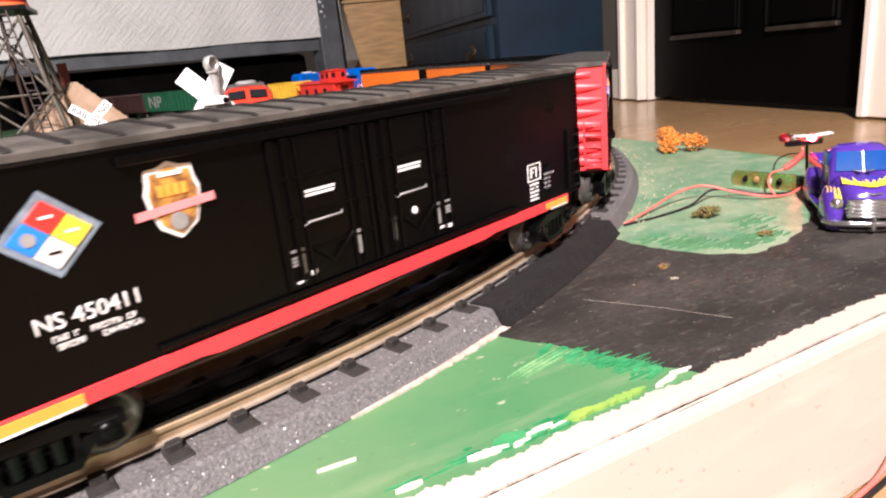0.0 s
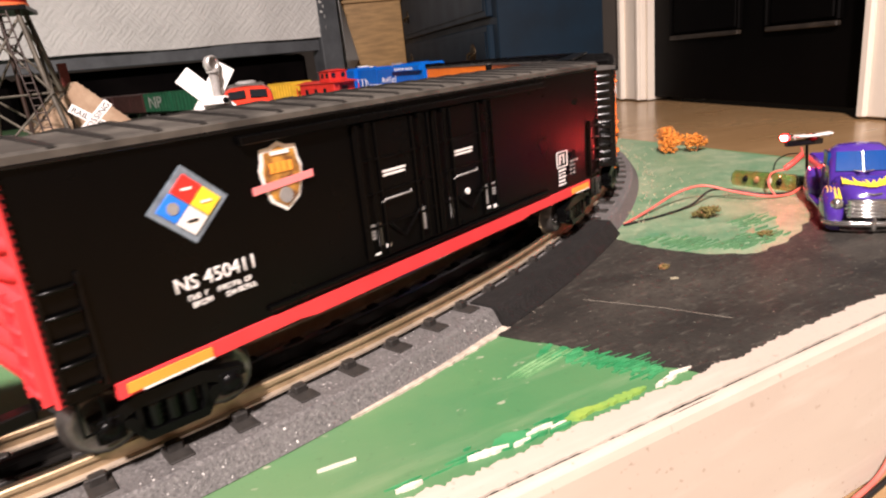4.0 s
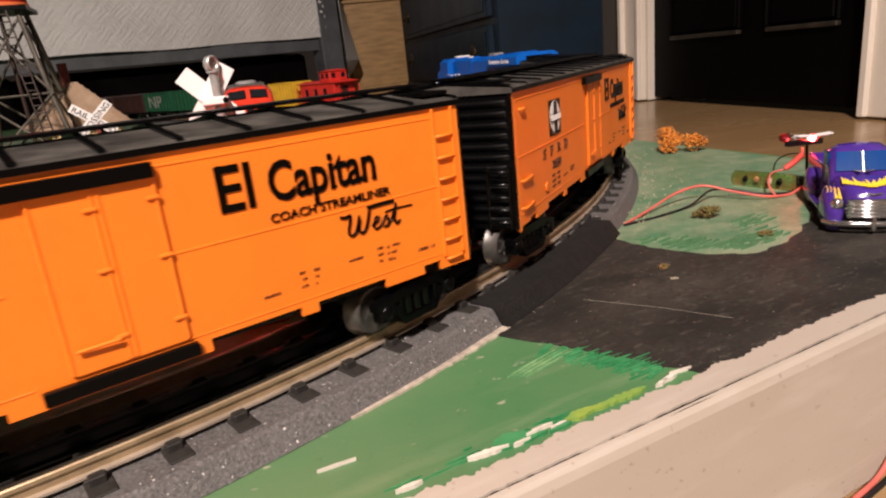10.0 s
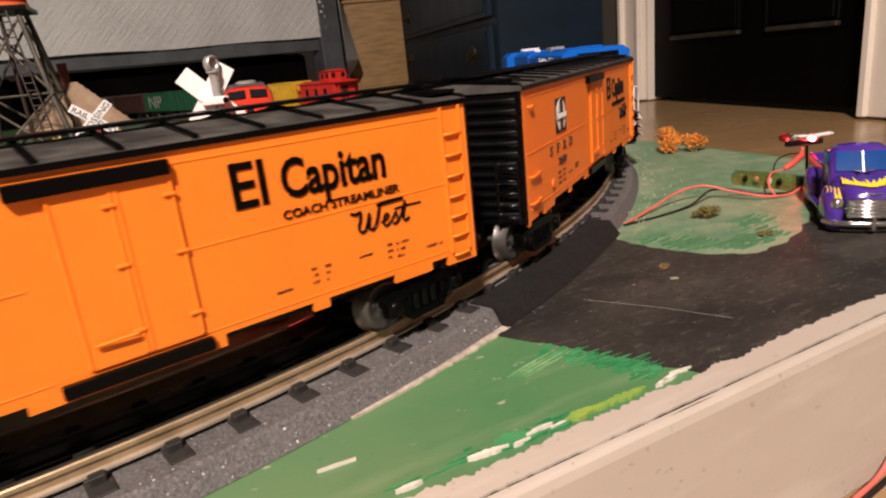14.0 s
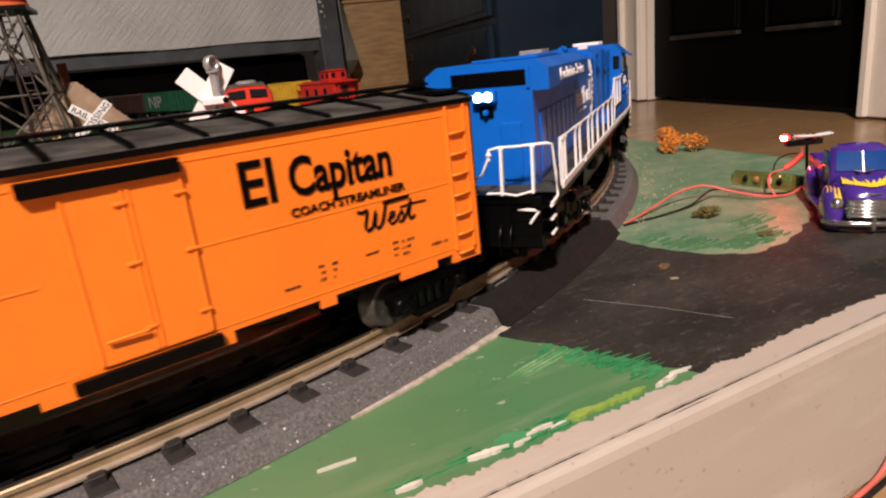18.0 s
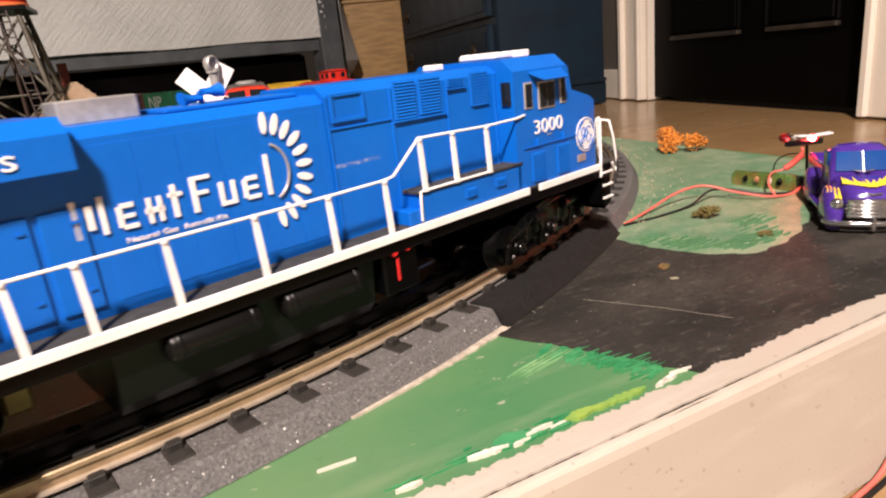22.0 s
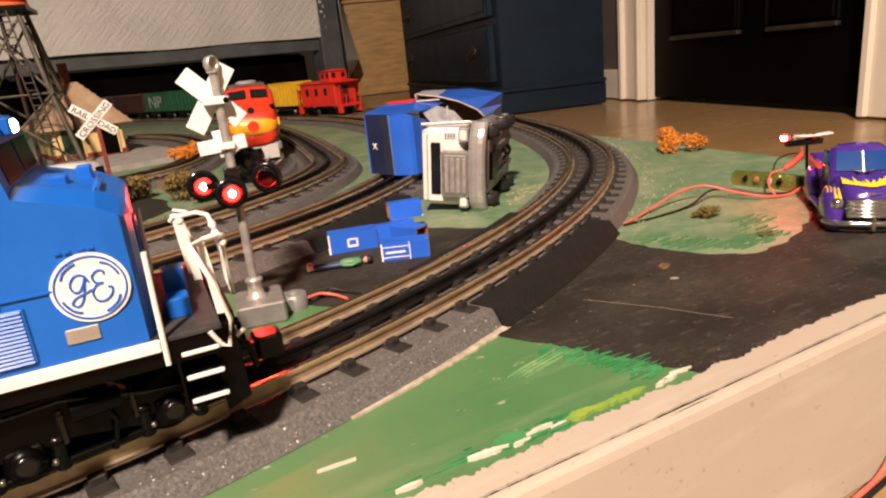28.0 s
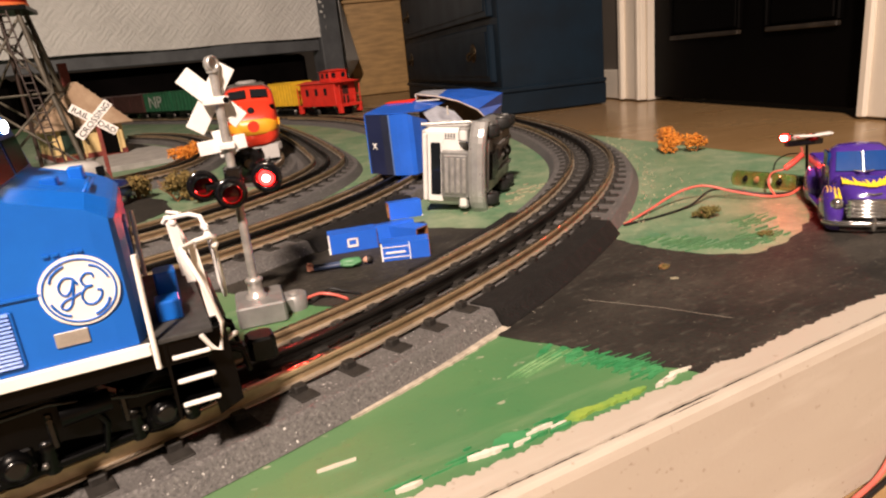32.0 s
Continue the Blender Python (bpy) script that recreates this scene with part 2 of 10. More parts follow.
# ======== geometry helpers ========
class Geo:
    """Collects rings and boxes, and gives one mesh."""

    def __init__(self):
        self.v, self.f, self.smooth = [], [], []

    def add(self, verts, faces, smooth=False):
        n = len(self.v)
        self.v += [tuple(p) for p in verts]
        self.f += [tuple(i + n for i in f) for f in faces]
        self.smooth += [smooth] * len(faces)
        return self

    def box(self, x0, x1, y0, y1, z0, z1, c=0.0, m=None):
        """Box with its upright and level edges cut by c."""
        c = min(c, (x1 - x0) * 0.45, (y1 - y0) * 0.45, (z1 - z0) * 0.45)
        if c <= 0:
            vs = [Vector((x, y, z)) for z in (z0, z1) for y in (y0, y1) for x in (x0, x1)]
            fs = [(0, 2, 3, 1), (4, 5, 7, 6), (0, 1, 5, 4), (2, 6, 7, 3), (0, 4, 6, 2), (1, 3, 7, 5)]
        else:
            def ring(d, z):
                return [Vector(p) for p in ((x0 + c + d, y0 + d, z), (x1 - c - d, y0 + d, z), (x1 - d, y0 + c + d, z), (x1 - d, y1 - c - d, z), (x1 - c - d, y1 - d, z), (x0 + c + d, y1 - d, z), (x0 + d, y1 - c - d, z), (x0 + d, y0 + c + d, z))]
            q = c * 0.6
            vs = ring(q, z0) + ring(0, z0 + q) + ring(0, z1 - q) + ring(q, z1)
            fs = [tuple(range(7, -1, -1)), tuple(range(24, 32))]
            for k in range(3):
                fs += [(k * 8 + i, k * 8 + (i + 1) % 8, k * 8 + 8 + (i + 1) % 8, k * 8 + 8 + i) for i in range(8)]
        if m is not None:
            vs = [m @ p for p in vs]
        return self.add(vs, fs)

    def rod(self, p, q, r, r2=None, n=10, cap=True, smooth=True):
        p, q = Vector(p), Vector(q)
        r2 = r if r2 is None else r2
        d = (q - p).normalized()
        a = d.orthogonal().normalized()
        b = d.cross(a)
        vs = [p + (a * math.cos(t) + b * math.sin(t)) * r for t in [2 * math.pi * i / n for i in range(n)]]
        vs += [q + (a * math.cos(t) + b * math.sin(t)) * r2 for t in [2 * math.pi * i / n for i in range(n)]]
        self.add(vs, [(i, (i + 1) % n, n + (i + 1) % n, n + i) for i in range(n)], smooth)
        if cap:
            self.add(vs, [tuple(range(n - 1, -1, -1)), tuple(range(n, 2 * n))])
        return self

    def lathe(self, p, d, prof, n=16, smooth=True):
        """prof: (distance along d, radius) pairs."""
        p, d = Vector(p), Vector(d).normalized()
        a = d.orthogonal().normalized()
        b = d.cross(a)
        vs, fs = [], []
        for h, r in prof:
            vs += [p + d * h + (a * math.cos(2 * math.pi * i / n) + b * math.sin(2 * math.pi * i / n)) * r for i in range(n)]
        for k in range(len(prof) - 1):
            fs += [(k * n + i, k * n + (i + 1) % n, k * n + n + (i + 1) % n, k * n + n + i) for i in range(n)]
        self.add(vs, fs, smooth)
        k = len(prof) - 1
        self.add(vs, [tuple(range(n - 1, -1, -1)), tuple(k * n + i for i in range(n))])
        return self

    def tube(self, pts, r, n=6, closed=False):
        pts = [Vector(p) for p in pts]
        m = len(pts)
        vs, fs = [], []
        up = Vector((0.13, 0.21, 1)).normalized()
        for i, p in enumerate(pts):
            if closed:
                d = pts[(i + 1) % m] - pts[i - 1]
            else:
                d = pts[min(i + 1, m - 1)] - pts[max(i - 1, 0)]
            d.normalize()
            a = d.cross(up)
            if a.length < 1e-3:
                a = d.orthogonal()
            a.normalize()
            b = d.cross(a)
            vs += [p + (a * math.cos(2 * math.pi * k / n) + b * math.sin(2 * math.pi * k / n)) * r for k in range(n)]
        for i in range(m if closed else m - 1):
            j = (i + 1) % m
            fs += [(i * n + k, i * n + (k + 1) % n, j * n + (k + 1) % n, j * n + k) for k in range(n)]
        self.add(vs, fs, True)
        if not closed:
            self.add(vs, [tuple(range(n - 1, -1, -1)), tuple((m - 1) * n + k for k in range(n))])
        return self

    def sweep(self, prof, frames, closed=False):
        """prof: (across, up) outline; frames: (origin, across, up)."""
        n, m = len(prof), len(frames)
        vs, fs = [], []
        for o, a, u in frames:
            vs += [o + a * x + u * y for x, y in prof]
        for i in range(m if closed else m - 1):
            j = (i + 1) % m
            fs += [(i * n + k, i * n + (k + 1) % n, j * n + (k + 1) % n, j * n + k) for k in range(n)]
        self.add(vs, fs)
        if not closed:
            self.add(vs, [tuple(range(n - 1, -1, -1)), tuple((m - 1) * n + k for k in range(n))])
        return self

    def prism(self, poly, axis, lo, hi):
        """poly in the two other axes, pushed along axis from lo to hi."""
        n = len(poly)

        def at(p, h):
            return {"x": (h, p[0], p[1]), "y": (p[0], h, p[1]), "z": (p[0], p[1], h)}[axis]
        vs = [at(p, lo) for p in poly] + [at(p, hi) for p in poly]
        fs = [tuple(range(n - 1, -1, -1)), tuple(range(n, 2 * n))] + [(i, (i + 1) % n, n + (i + 1) % n, n + i) for i in range(n)]
        return self.add(vs, fs)

    def mesh(self, name, material):
        me = bpy.data.meshes.new(name)
        me.from_pydata(self.v, [], self.f)
        bm = bmesh.new()
        bm.from_mesh(me)
        bmesh.ops.recalc_face_normals(bm, faces=bm.faces)
        for f, s in zip(bm.faces, self.smooth):
            f.smooth = s
        bm.to_mesh(me)
        bm.free()
        me.materials.append(material)
        return me


def part(name, geo, material, parent=None, label="", m=None):
    ob = new(name, geo.mesh(name, material))
    if parent is not None:
        ob.parent = parent
    if m is not None:
        ob.matrix_basis = m
    return tagged(ob, label)


def thing(name, m, label, category, group="", kind=""):
    ob = new(name)
    ob.empty_display_size = 0.02
    ob.matrix_basis = m
    return tagged(ob, label, category, group, kind)


def text_mesh(words, size, depth=0.0003, squeeze=1.0, shear=0.0, bold=0.0):
    """Raised letters from the built-in font, origin at the lower left, in the xy plane."""
    cu = bpy.data.curves.new("letters", "FONT")
    cu.body, cu.size, cu.extrude, cu.shear, cu.offset = words, size, depth, shear, bold
    cu.resolution_u = 3
    ob = bpy.data.objects.new("letters", cu)
    scene.collection.objects.link(ob)
    dg = bpy.context.evaluated_depsgraph_get()
    me = bpy.data.meshes.new_from_object(ob.evaluated_get(dg))
    bpy.data.objects.remove(ob)
    bpy.data.curves.remove(cu)
    if squeeze != 1.0:
        me.transform(Matrix.Diagonal((squeeze, 1, 1, 1)))
    return me


def letters(name, words, size, material, parent, m, squeeze=1.0, label="", shear=0.0, width=None, bold=0.0):
    me = text_mesh(words, size, 0.00025, squeeze, shear, bold)
    if width and len(me.vertices):
        xs = [v.co.x for v in me.vertices]
        k = width / (max(xs) - min(xs))
        me.transform(Matrix.Diagonal((k, 1, 1, 1)))
    me.name = name
    me.materials.clear()
    me.materials.append(material)
    ob = new(name, me)
    ob.parent = parent
    ob.matrix_basis = m
    return tagged(ob, label)


# ======== track plan ========
C1, R1, PJ = Vector((-0.54451, 0.73629)), 0.70697, -0.30108
BENDS = ((0.0, 1 / 0.55), (0.15, 0.8), (0.8, 0.3))        # curvature of the main line beyond its junction


def track_at(s, lat=0.0):
    """Point and heading on the main line; s runs from the junction of its curves, positive to the far side."""
    if s < 0:
        a = PJ + s / R1
        return C1 + (R1 + lat) * Vector((math.cos(a), math.sin(a))), Vector((-math.sin(a), math.cos(a)))
    p, h = C1 + R1 * Vector((math.cos(PJ), math.sin(PJ))), PJ + math.pi / 2
    for k, (s0, bend) in enumerate(BENDS):
        s1 = BENDS[k + 1][0] if k + 1 < len(BENDS) else 99.0
        run = min(s, s1) - s0
        if run <= 0:
            break
        turn = run * bend
        p = p + Vector((math.sin(h + turn) - math.sin(h), math.cos(h) - math.cos(h + turn))) / bend
        h += turn
    return p + lat * Vector((math.sin(h), -math.cos(h))), Vector((math.cos(h), math.sin(h)))


def track_frames(point, s0, s1, step):
    n = max(2, int(abs(s1 - s0) / step))
    out = []
    for k in range(n + 1):
        p, t = point(s0 + (s1 - s0) * k / n)
        out.append((Vector((p.x, p.y, 0)), Vector((t.y, -t.x, 0)), Vector((0, 0, 1))))
    return out


HEAD = 0.0172                   # rail centre from track centre
RAIL_PROF = [(-0.0021, 0), (0.0021, 0), (0.0021, 0.0007), (0.0006, 0.0011), (0.0006, 0.0038), (0.0014, 0.0042), (0.0014, 0.0054), (0.001, 0.0058), (-0.001, 0.0058), (-0.0014, 0.0054), (-0.0014, 0.0042), (-0.0006, 0.0038), (-0.0006, 0.0011), (-0.0021, 0.0007)]


def lay_track(name, point, s0, s1, label, tie_step=0.02097, tie_from=0.0, bed_half=0.0385, near=None, step=0.02):
    """Foam bed, ties, three rails. Rails and bed are parts; ties near the eye are parts, the rest one piece."""
    tr = thing(name, Matrix.Identity(4), label, "track", kind="structure")
    fr = track_frames(point, s0, s1, step)
    top = ZR - 0.0021
    h = top - ZB
    bed = [(-bed_half, 0.0), (bed_half, 0.0), (bed_half - 0.0045, h - 0.0008), (bed_half - 0.006, h), (-bed_half + 0.006, h), (-bed_half + 0.0045, h - 0.0008)]
    part("roadbed", Geo().sweep(bed, [(o + Vector((0, 0, ZB + 0.0003)), a, u) for o, a, u in fr]), ROADBED, tr, "grey granular foam roadbed")
    for lat, nm in ((HEAD, "outer_rail"), (-HEAD, "inner_rail"), (0.0, "centre_rail")):
        z = ZR
        ff = [(o + a * lat + Vector((0, 0, z)), a, u) for o, a, u in fr]
        if nm == "centre_rail":
            part(nm, Geo().sweep(RAIL_PROF, ff), BLACKRAIL, tr, "blackened centre rail")
        else:
            rail = part(nm, Geo().sweep(RAIL_PROF[3:12], ff), RAIL, tr, "tarnished brass-coloured running rail")
            part("rail_foot", Geo().sweep([(-0.0021, 0.0), (0.0021, 0.0), (0.0021, 0.0007), (0.0007, 0.0012), (-0.0007, 0.0012), (-0.0021, 0.0007)], ff), RAILFOOT, rail, "pale bare-metal rail foot")
            part("rail_head", Geo().sweep([(-0.001, 0.0056), (0.001, 0.0056), (0.0008, 0.0061), (-0.0008, 0.0061)], ff), RAILHEAD, rail, "worn shiny rail head")
    base = Geo().box(-0.0034, 0.0034, -0.0200, 0.0200, -0.0037, -0.0002, 0.0004)
    base.box(-0.0037, 0.0037, -0.0287, 0.0287, -0.0037, -0.0012, 0.0003)
    for y in (HEAD, -HEAD):
        for e in (1, -1):
            base.box(-0.0024, 0.0024, y + e * 0.0038 - 0.0019, y + e * 0.0038 + 0.0019, -0.0016, 0.0013, 0.0005)
    for e in (1, -1):
        base.box(-0.0032, 0.0032, e * 0.0036 - 0.0014, e * 0.0036 + 0.0014, -0.0006, 0.0015, 0.0004)
    tie_mesh = base.mesh("tie", TIE)
    rest = Geo()
    k0 = math.ceil((s0 - tie_from) / tie_step)
    k1 = math.floor((s1 - tie_from) / tie_step)
    for k in range(k0, k1 + 1):
        s = tie_from + k * tie_step
        p, t = point(s)
        m = Matrix.Translation((p.x, p.y, ZR)) @ Matrix.Rotation(math.atan2(t.y, t.x) + random.uniform(-0.02, 0.02), 4, "Z")
        if near and near[0] <= s <= near[1]:
            ob = new("tie", tie_mesh)
            ob.parent = tr
            ob.matrix_basis = m
        else:
            rest.add([m @ Vector(v) for v in base.v], base.f)
    if rest.v:
        tagged(part("ties", rest, TIE, tr, "black plastic ties"), kind="stuff")
    return tr


def ring_path(centre, r, a0, exit_a, r_exit):
    def at(s):
        a = a0 + s / r
        if a <= exit_a:
            return centre + r * Vector((math.cos(a), math.sin(a))), Vector((-math.sin(a), math.cos(a)))
        c = centre + (r - r_exit) * Vector((math.cos(exit_a), math.sin(exit_a)))
        b = exit_a + (s - (exit_a - a0) * r) / r_exit
        return c + r_exit * Vector((math.cos(b), math.sin(b))), Vector((-math.sin(b), math.cos(b)))
    return at


second_line = ring_path(C1, 0.5315, 0.0, 0.02, 1.3)
spur_line = ring_path(C1, 0.345, 0.0, 0.3, 3.0)
yard_line = ring_path(Vector((-0.50, 0.86)), 0.166, 0.0, 0.1, 0.9)


def third_line(s):
    """Wide curve, then a tight one past the streamliner, then nearly straight."""
    a, r = -0.2, 0.428
    if s < 0:
        b = a + s / r
        return C1 + r * Vector((math.cos(b), math.sin(b))), Vector((-math.sin(b), math.cos(b)))
    p, h = C1 + r * Vector((math.cos(a), math.sin(a))), a + math.pi / 2
    for run, bend in ((min(s, 0.129), 1 / 0.27), (max(s - 0.129, 0.0), 0.2)):
        turn = run * bend
        p = p + Vector((math.sin(h + turn) - math.sin(h), math.cos(h) - math.cos(h + turn))) / bend
        h += turn
    return p, Vector((math.cos(h), math.sin(h)))



# ======== layout board ========
NEAR_P, NEAR_D = Vector((0.0687, 0.1762)), Vector((0.893, 0.4495))       # front edge of the board
SIDE_P, SIDE_D = Vector((0.2766, 0.6381)), Vector((-0.372, 0.928))       # edge towards the room


def cross2(p, d, q, e):
    k = ((q.x - p.x) * e.y - (q.y - p.y) * e.x) / (d.x * e.y - d.y * e.x)
    return p + d * k


CORNER = cross2(NEAR_P, NEAR_D, SIDE_P, SIDE_D)
NEAR_END = NEAR_P - NEAR_D * 2.2
FAR_END = SIDE_P + SIDE_D * 3.2
BOARD = [NEAR_END, CORNER, FAR_END, FAR_END - Vector((2.4, 0.6)), NEAR_END + Vector((-0.4, 1.6))]


def flat(poly, z0, z1):
    return Geo().prism([(p.x, p.y) for p in poly], "z", z0, z1)


board = thing("layout_board", Matrix.Identity(4), "green painted train layout board with cream edges on the floor", "board", kind="structure")
part("board_top", flat(BOARD, ZB - 0.012, ZB), GREEN, board, "board top painted grass green")
PERP = Vector((NEAR_D.y, -NEAR_D.x))                                     # towards the viewer


def edge_strip(a, b, z0, z1, k0, k1, jag=0.0, seed=1, n=160, split=0.0):
    """A strip along the front edge between the distances a and b outward, with a ragged inner line."""
    rnd = random.Random(seed)
    g = Geo()
    vs, fs = [], []
    w = o = 0.0
    for i in range(n + 1):
        p = NEAR_P + NEAR_D * (k0 + (k1 - k0) * i / n)
        w = 0.75 * w + rnd.uniform(-jag, jag) * 0.6
        q = w + rnd.uniform(-jag, jag) * 0.4
        o = o * 0.8 + rnd.uniform(-split, split) * 0.5
        for d, z in ((a + q, z0), (a + q, z1), (b + o, z1), (b + o, z0)):
            r = p + PERP * d
            vs.append((r.x, r.y, z))
    for i in range(n):
        for k in range(4):
            fs.append((i * 4 + k, i * 4 + (k + 1) % 4, i * 4 + 4 + (k + 1) % 4, i * 4 + 4 + k))
    fs += [(3, 2, 1, 0), tuple(n * 4 + k for k in range(4))]
    return g.add(vs, fs)


part("bare_edge", edge_strip(-0.0105, -0.0001, ZB - 0.004, ZB + 0.001, -0.45, 0.42, 0.0013, 3, 760, 0.0005), CREAM, board, "ragged bare cream edge of the board top")
trimg = Geo()
vs = []
prof = [(0.0004, 0.0), (0.0004, ZB + 0.0004), (0.001, ZB + 0.0008), (0.0026, ZB + 0.0005), (0.0038, ZB - 0.0008), (0.0046, ZB - 0.0036), (0.0064, 0.0)]
fr = []
rnd = random.Random(8)
for i in range(121):
    p = NEAR_P + NEAR_D * (-0.45 + 0.87 * i / 120)
    wob = 0.0003 * math.sin(i * 0.37) + 0.0003 * math.sin(i * 0.171 + 1)
    fr.append((Vector((p.x, p.y, wob)) + Vector((PERP.x, PERP.y, 0)) * wob, Vector((PERP.x, PERP.y, 0)), Vector((0, 0, 1))))
# near-black strip under the open crack, its shade put in as colour
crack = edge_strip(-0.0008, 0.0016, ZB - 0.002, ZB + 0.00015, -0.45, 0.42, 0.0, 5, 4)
part("edge_crack_shade", crack, SHADOWDARK, board, "dark strip in the crack along the edge, standing in for its shade")
part("edge_board", trimg.sweep(prof, fr), CREAM, board, "cream painted wooden fascia along the edge")
body_p = [p - (p - Vector((-0.7, 1.2))).normalized() * 0.02 for p in BOARD]
part("underframe", flat(body_p, 0.0, ZB - 0.0122), CREAM, board)


def patch(name, pts, z, material, label, ragged=0.002, seed=2, n=14, parent=board):
    """A thin coat of paint with a ragged outline."""
    rnd = random.Random(seed)
    out = []
    m = len(pts)
    for i in range(m):
        a, b = Vector(pts[i]), Vector(pts[(i + 1) % m])
        k = max(2, int((b - a).length / 0.006))
        for j in range(k):
            q = a.lerp(b, j / k)
            out.append(q + Vector((rnd.uniform(-1, 1), rnd.uniform(-1, 1))) * ragged * (0 if j == 0 else 0.5))
    return part(name, flat(out, ZB - 0.001, z), material, parent, label)


# ======== room ========
E1D, E2D = Vector((0.979, 0.204)), Vector((-0.204, 0.979))               # towards the door wall; along it, away
ROOM = Matrix(((E1D.x, E2D.x, 0, 0), (E1D.y, E2D.y, 0, 0), (0, 0, 1, 0), (0, 0, 0, 1)))


def room_box(name, a0, a1, b0, b1, z0, z1, material, label="", parent=None, c=0.0, kind="structure"):
    ob = part(name, Geo().box(a0, a1, b0, b1, z0, z1, c), material, parent, label, None if parent else ROOM)
    if kind and parent is None:
        tagged(ob, kind=kind)
    return ob


WALL_A = 1.045                   # door wall

# floor of narrow boards, walls, ceiling
floor = room_box("floor", -5.0, WALL_A + 0.12, -3.0, 7.0, -0.06, -0.004, FLOOR, "honey-brown varnished wooden floor")
wall = thing("wall_east", ROOM, "painted wall with dark door, darkened to cut bounced light", "wall", kind="structure")
DB0, DB1 = 1.004, 1.77
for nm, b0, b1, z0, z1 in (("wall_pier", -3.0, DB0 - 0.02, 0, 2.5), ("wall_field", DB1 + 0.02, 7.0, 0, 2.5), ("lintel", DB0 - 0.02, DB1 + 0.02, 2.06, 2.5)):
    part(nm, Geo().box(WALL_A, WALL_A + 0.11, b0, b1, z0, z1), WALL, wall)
room_box("wall_north", -5.0, WALL_A, 6.9, 7.0, 0, 2.5, WALL, "plain painted wall, darkened to cut bounced light")
room_box("wall_west", -5.1, -5.0, -3.0, 7.0, 0, 2.5, WALL, "plain painted wall, darkened to cut bounced light")
room_box("wall_south", -5.0, WALL_A, -3.1, -3.0, 0, 2.5, WALL, "plain painted wall, darkened to cut bounced light")
room_box("ceiling", -5.1, WALL_A + 0.12, -3.1, 7.0, 2.5, 2.6, WALL, "plain painted ceiling, darkened to cut bounced light")

door = thing("door_1", ROOM, "closed dark brown panelled door in white casing", "door", kind="structure")
g = Geo().box(WALL_A + 0.02, WALL_A + 0.055, DB0, DB1 - 0.004, 0.008, 2.05, 0.002)
leaf = part("door_leaf", g, DOOR, door)
PALE = mat("pale_panel_edge", (0.035, 0.027, 0.02), 0.4, var=0.3, scale=30)
for b0, b1 in ((DB0 + 0.09, DB0 + 0.29), (DB0 + 0.38, DB1 - 0.1)):
    for z0, z1 in ((0.17, 0.86), (1.02, 1.9)):
        panel = part("door_panel", Geo().box(WALL_A + 0.012, WALL_A + 0.024, b0 + 0.012, b1 - 0.012, z0 + 0.012, z1 - 0.012, 0.004), DOOR, leaf)
        for q in ((b0, b1, z0 - 0.004, z0 + 0.006), (b0, b1, z1 - 0.006, z1 + 0.004), (b0 - 0.004, b0 + 0.006, z0 + 0.008, z1 - 0.008), (b1 - 0.006, b1 + 0.004, z0 + 0.008, z1 - 0.008)):
            part("panel_moulding", Geo().box(WALL_A + 0.008, WALL_A + 0.022, q[0], q[1], q[2], q[3], 0.003), PALE if q[3] - q[2] < 0.02 and q[2] < 0.9 else DOOR, leaf)
casing = thing("door_casing", ROOM, "white painted moulded door casing", "door casing", kind="structure")
for b0, b1 in ((DB1 + 0.005, DB1 + 0.118), (DB0 - 0.105, DB0 - 0.005)):
    part("casing_board", Geo().box(WALL_A - 0.018, WALL_A + 0.0, b0, b1, 0.0, 2.14, 0.004), TRIM, casing)
    inner = b0 if b0 > DB0 else b1 - 0.02
    outer = b1 - 0.024 if b0 > DB0 else b0
    part("casing_bead", Geo().box(WALL_A - 0.028, WALL_A - 0.016, inner, inner + 0.02, 0.0, 2.12, 0.004), TRIM, casing)
    part("casing_back_band", Geo().box(WALL_A - 0.034, WALL_A - 0.016, outer, outer + 0.024, 0.0, 2.14, 0.005), TRIM, casing)
    part("jamb", Geo().box(WALL_A, WALL_A + 0.11, DB1 - 0.003 if b0 > DB0 else DB0 - 0.017, DB1 + 0.017 if b0 > DB0 else DB0 + 0.003, 0.0, 2.06), TRIM, casing)
part("casing_head", Geo().box(WALL_A - 0.02, WALL_A, DB0 - 0.105, DB1 + 0.105, 2.062, 2.14, 0.004), TRIM, casing)
room_box("baseboard", WALL_A - 0.016, WALL_A, DB1 + 0.119, 6.9, 0.0, 0.09, TRIM, "white painted baseboard", c=0.003)

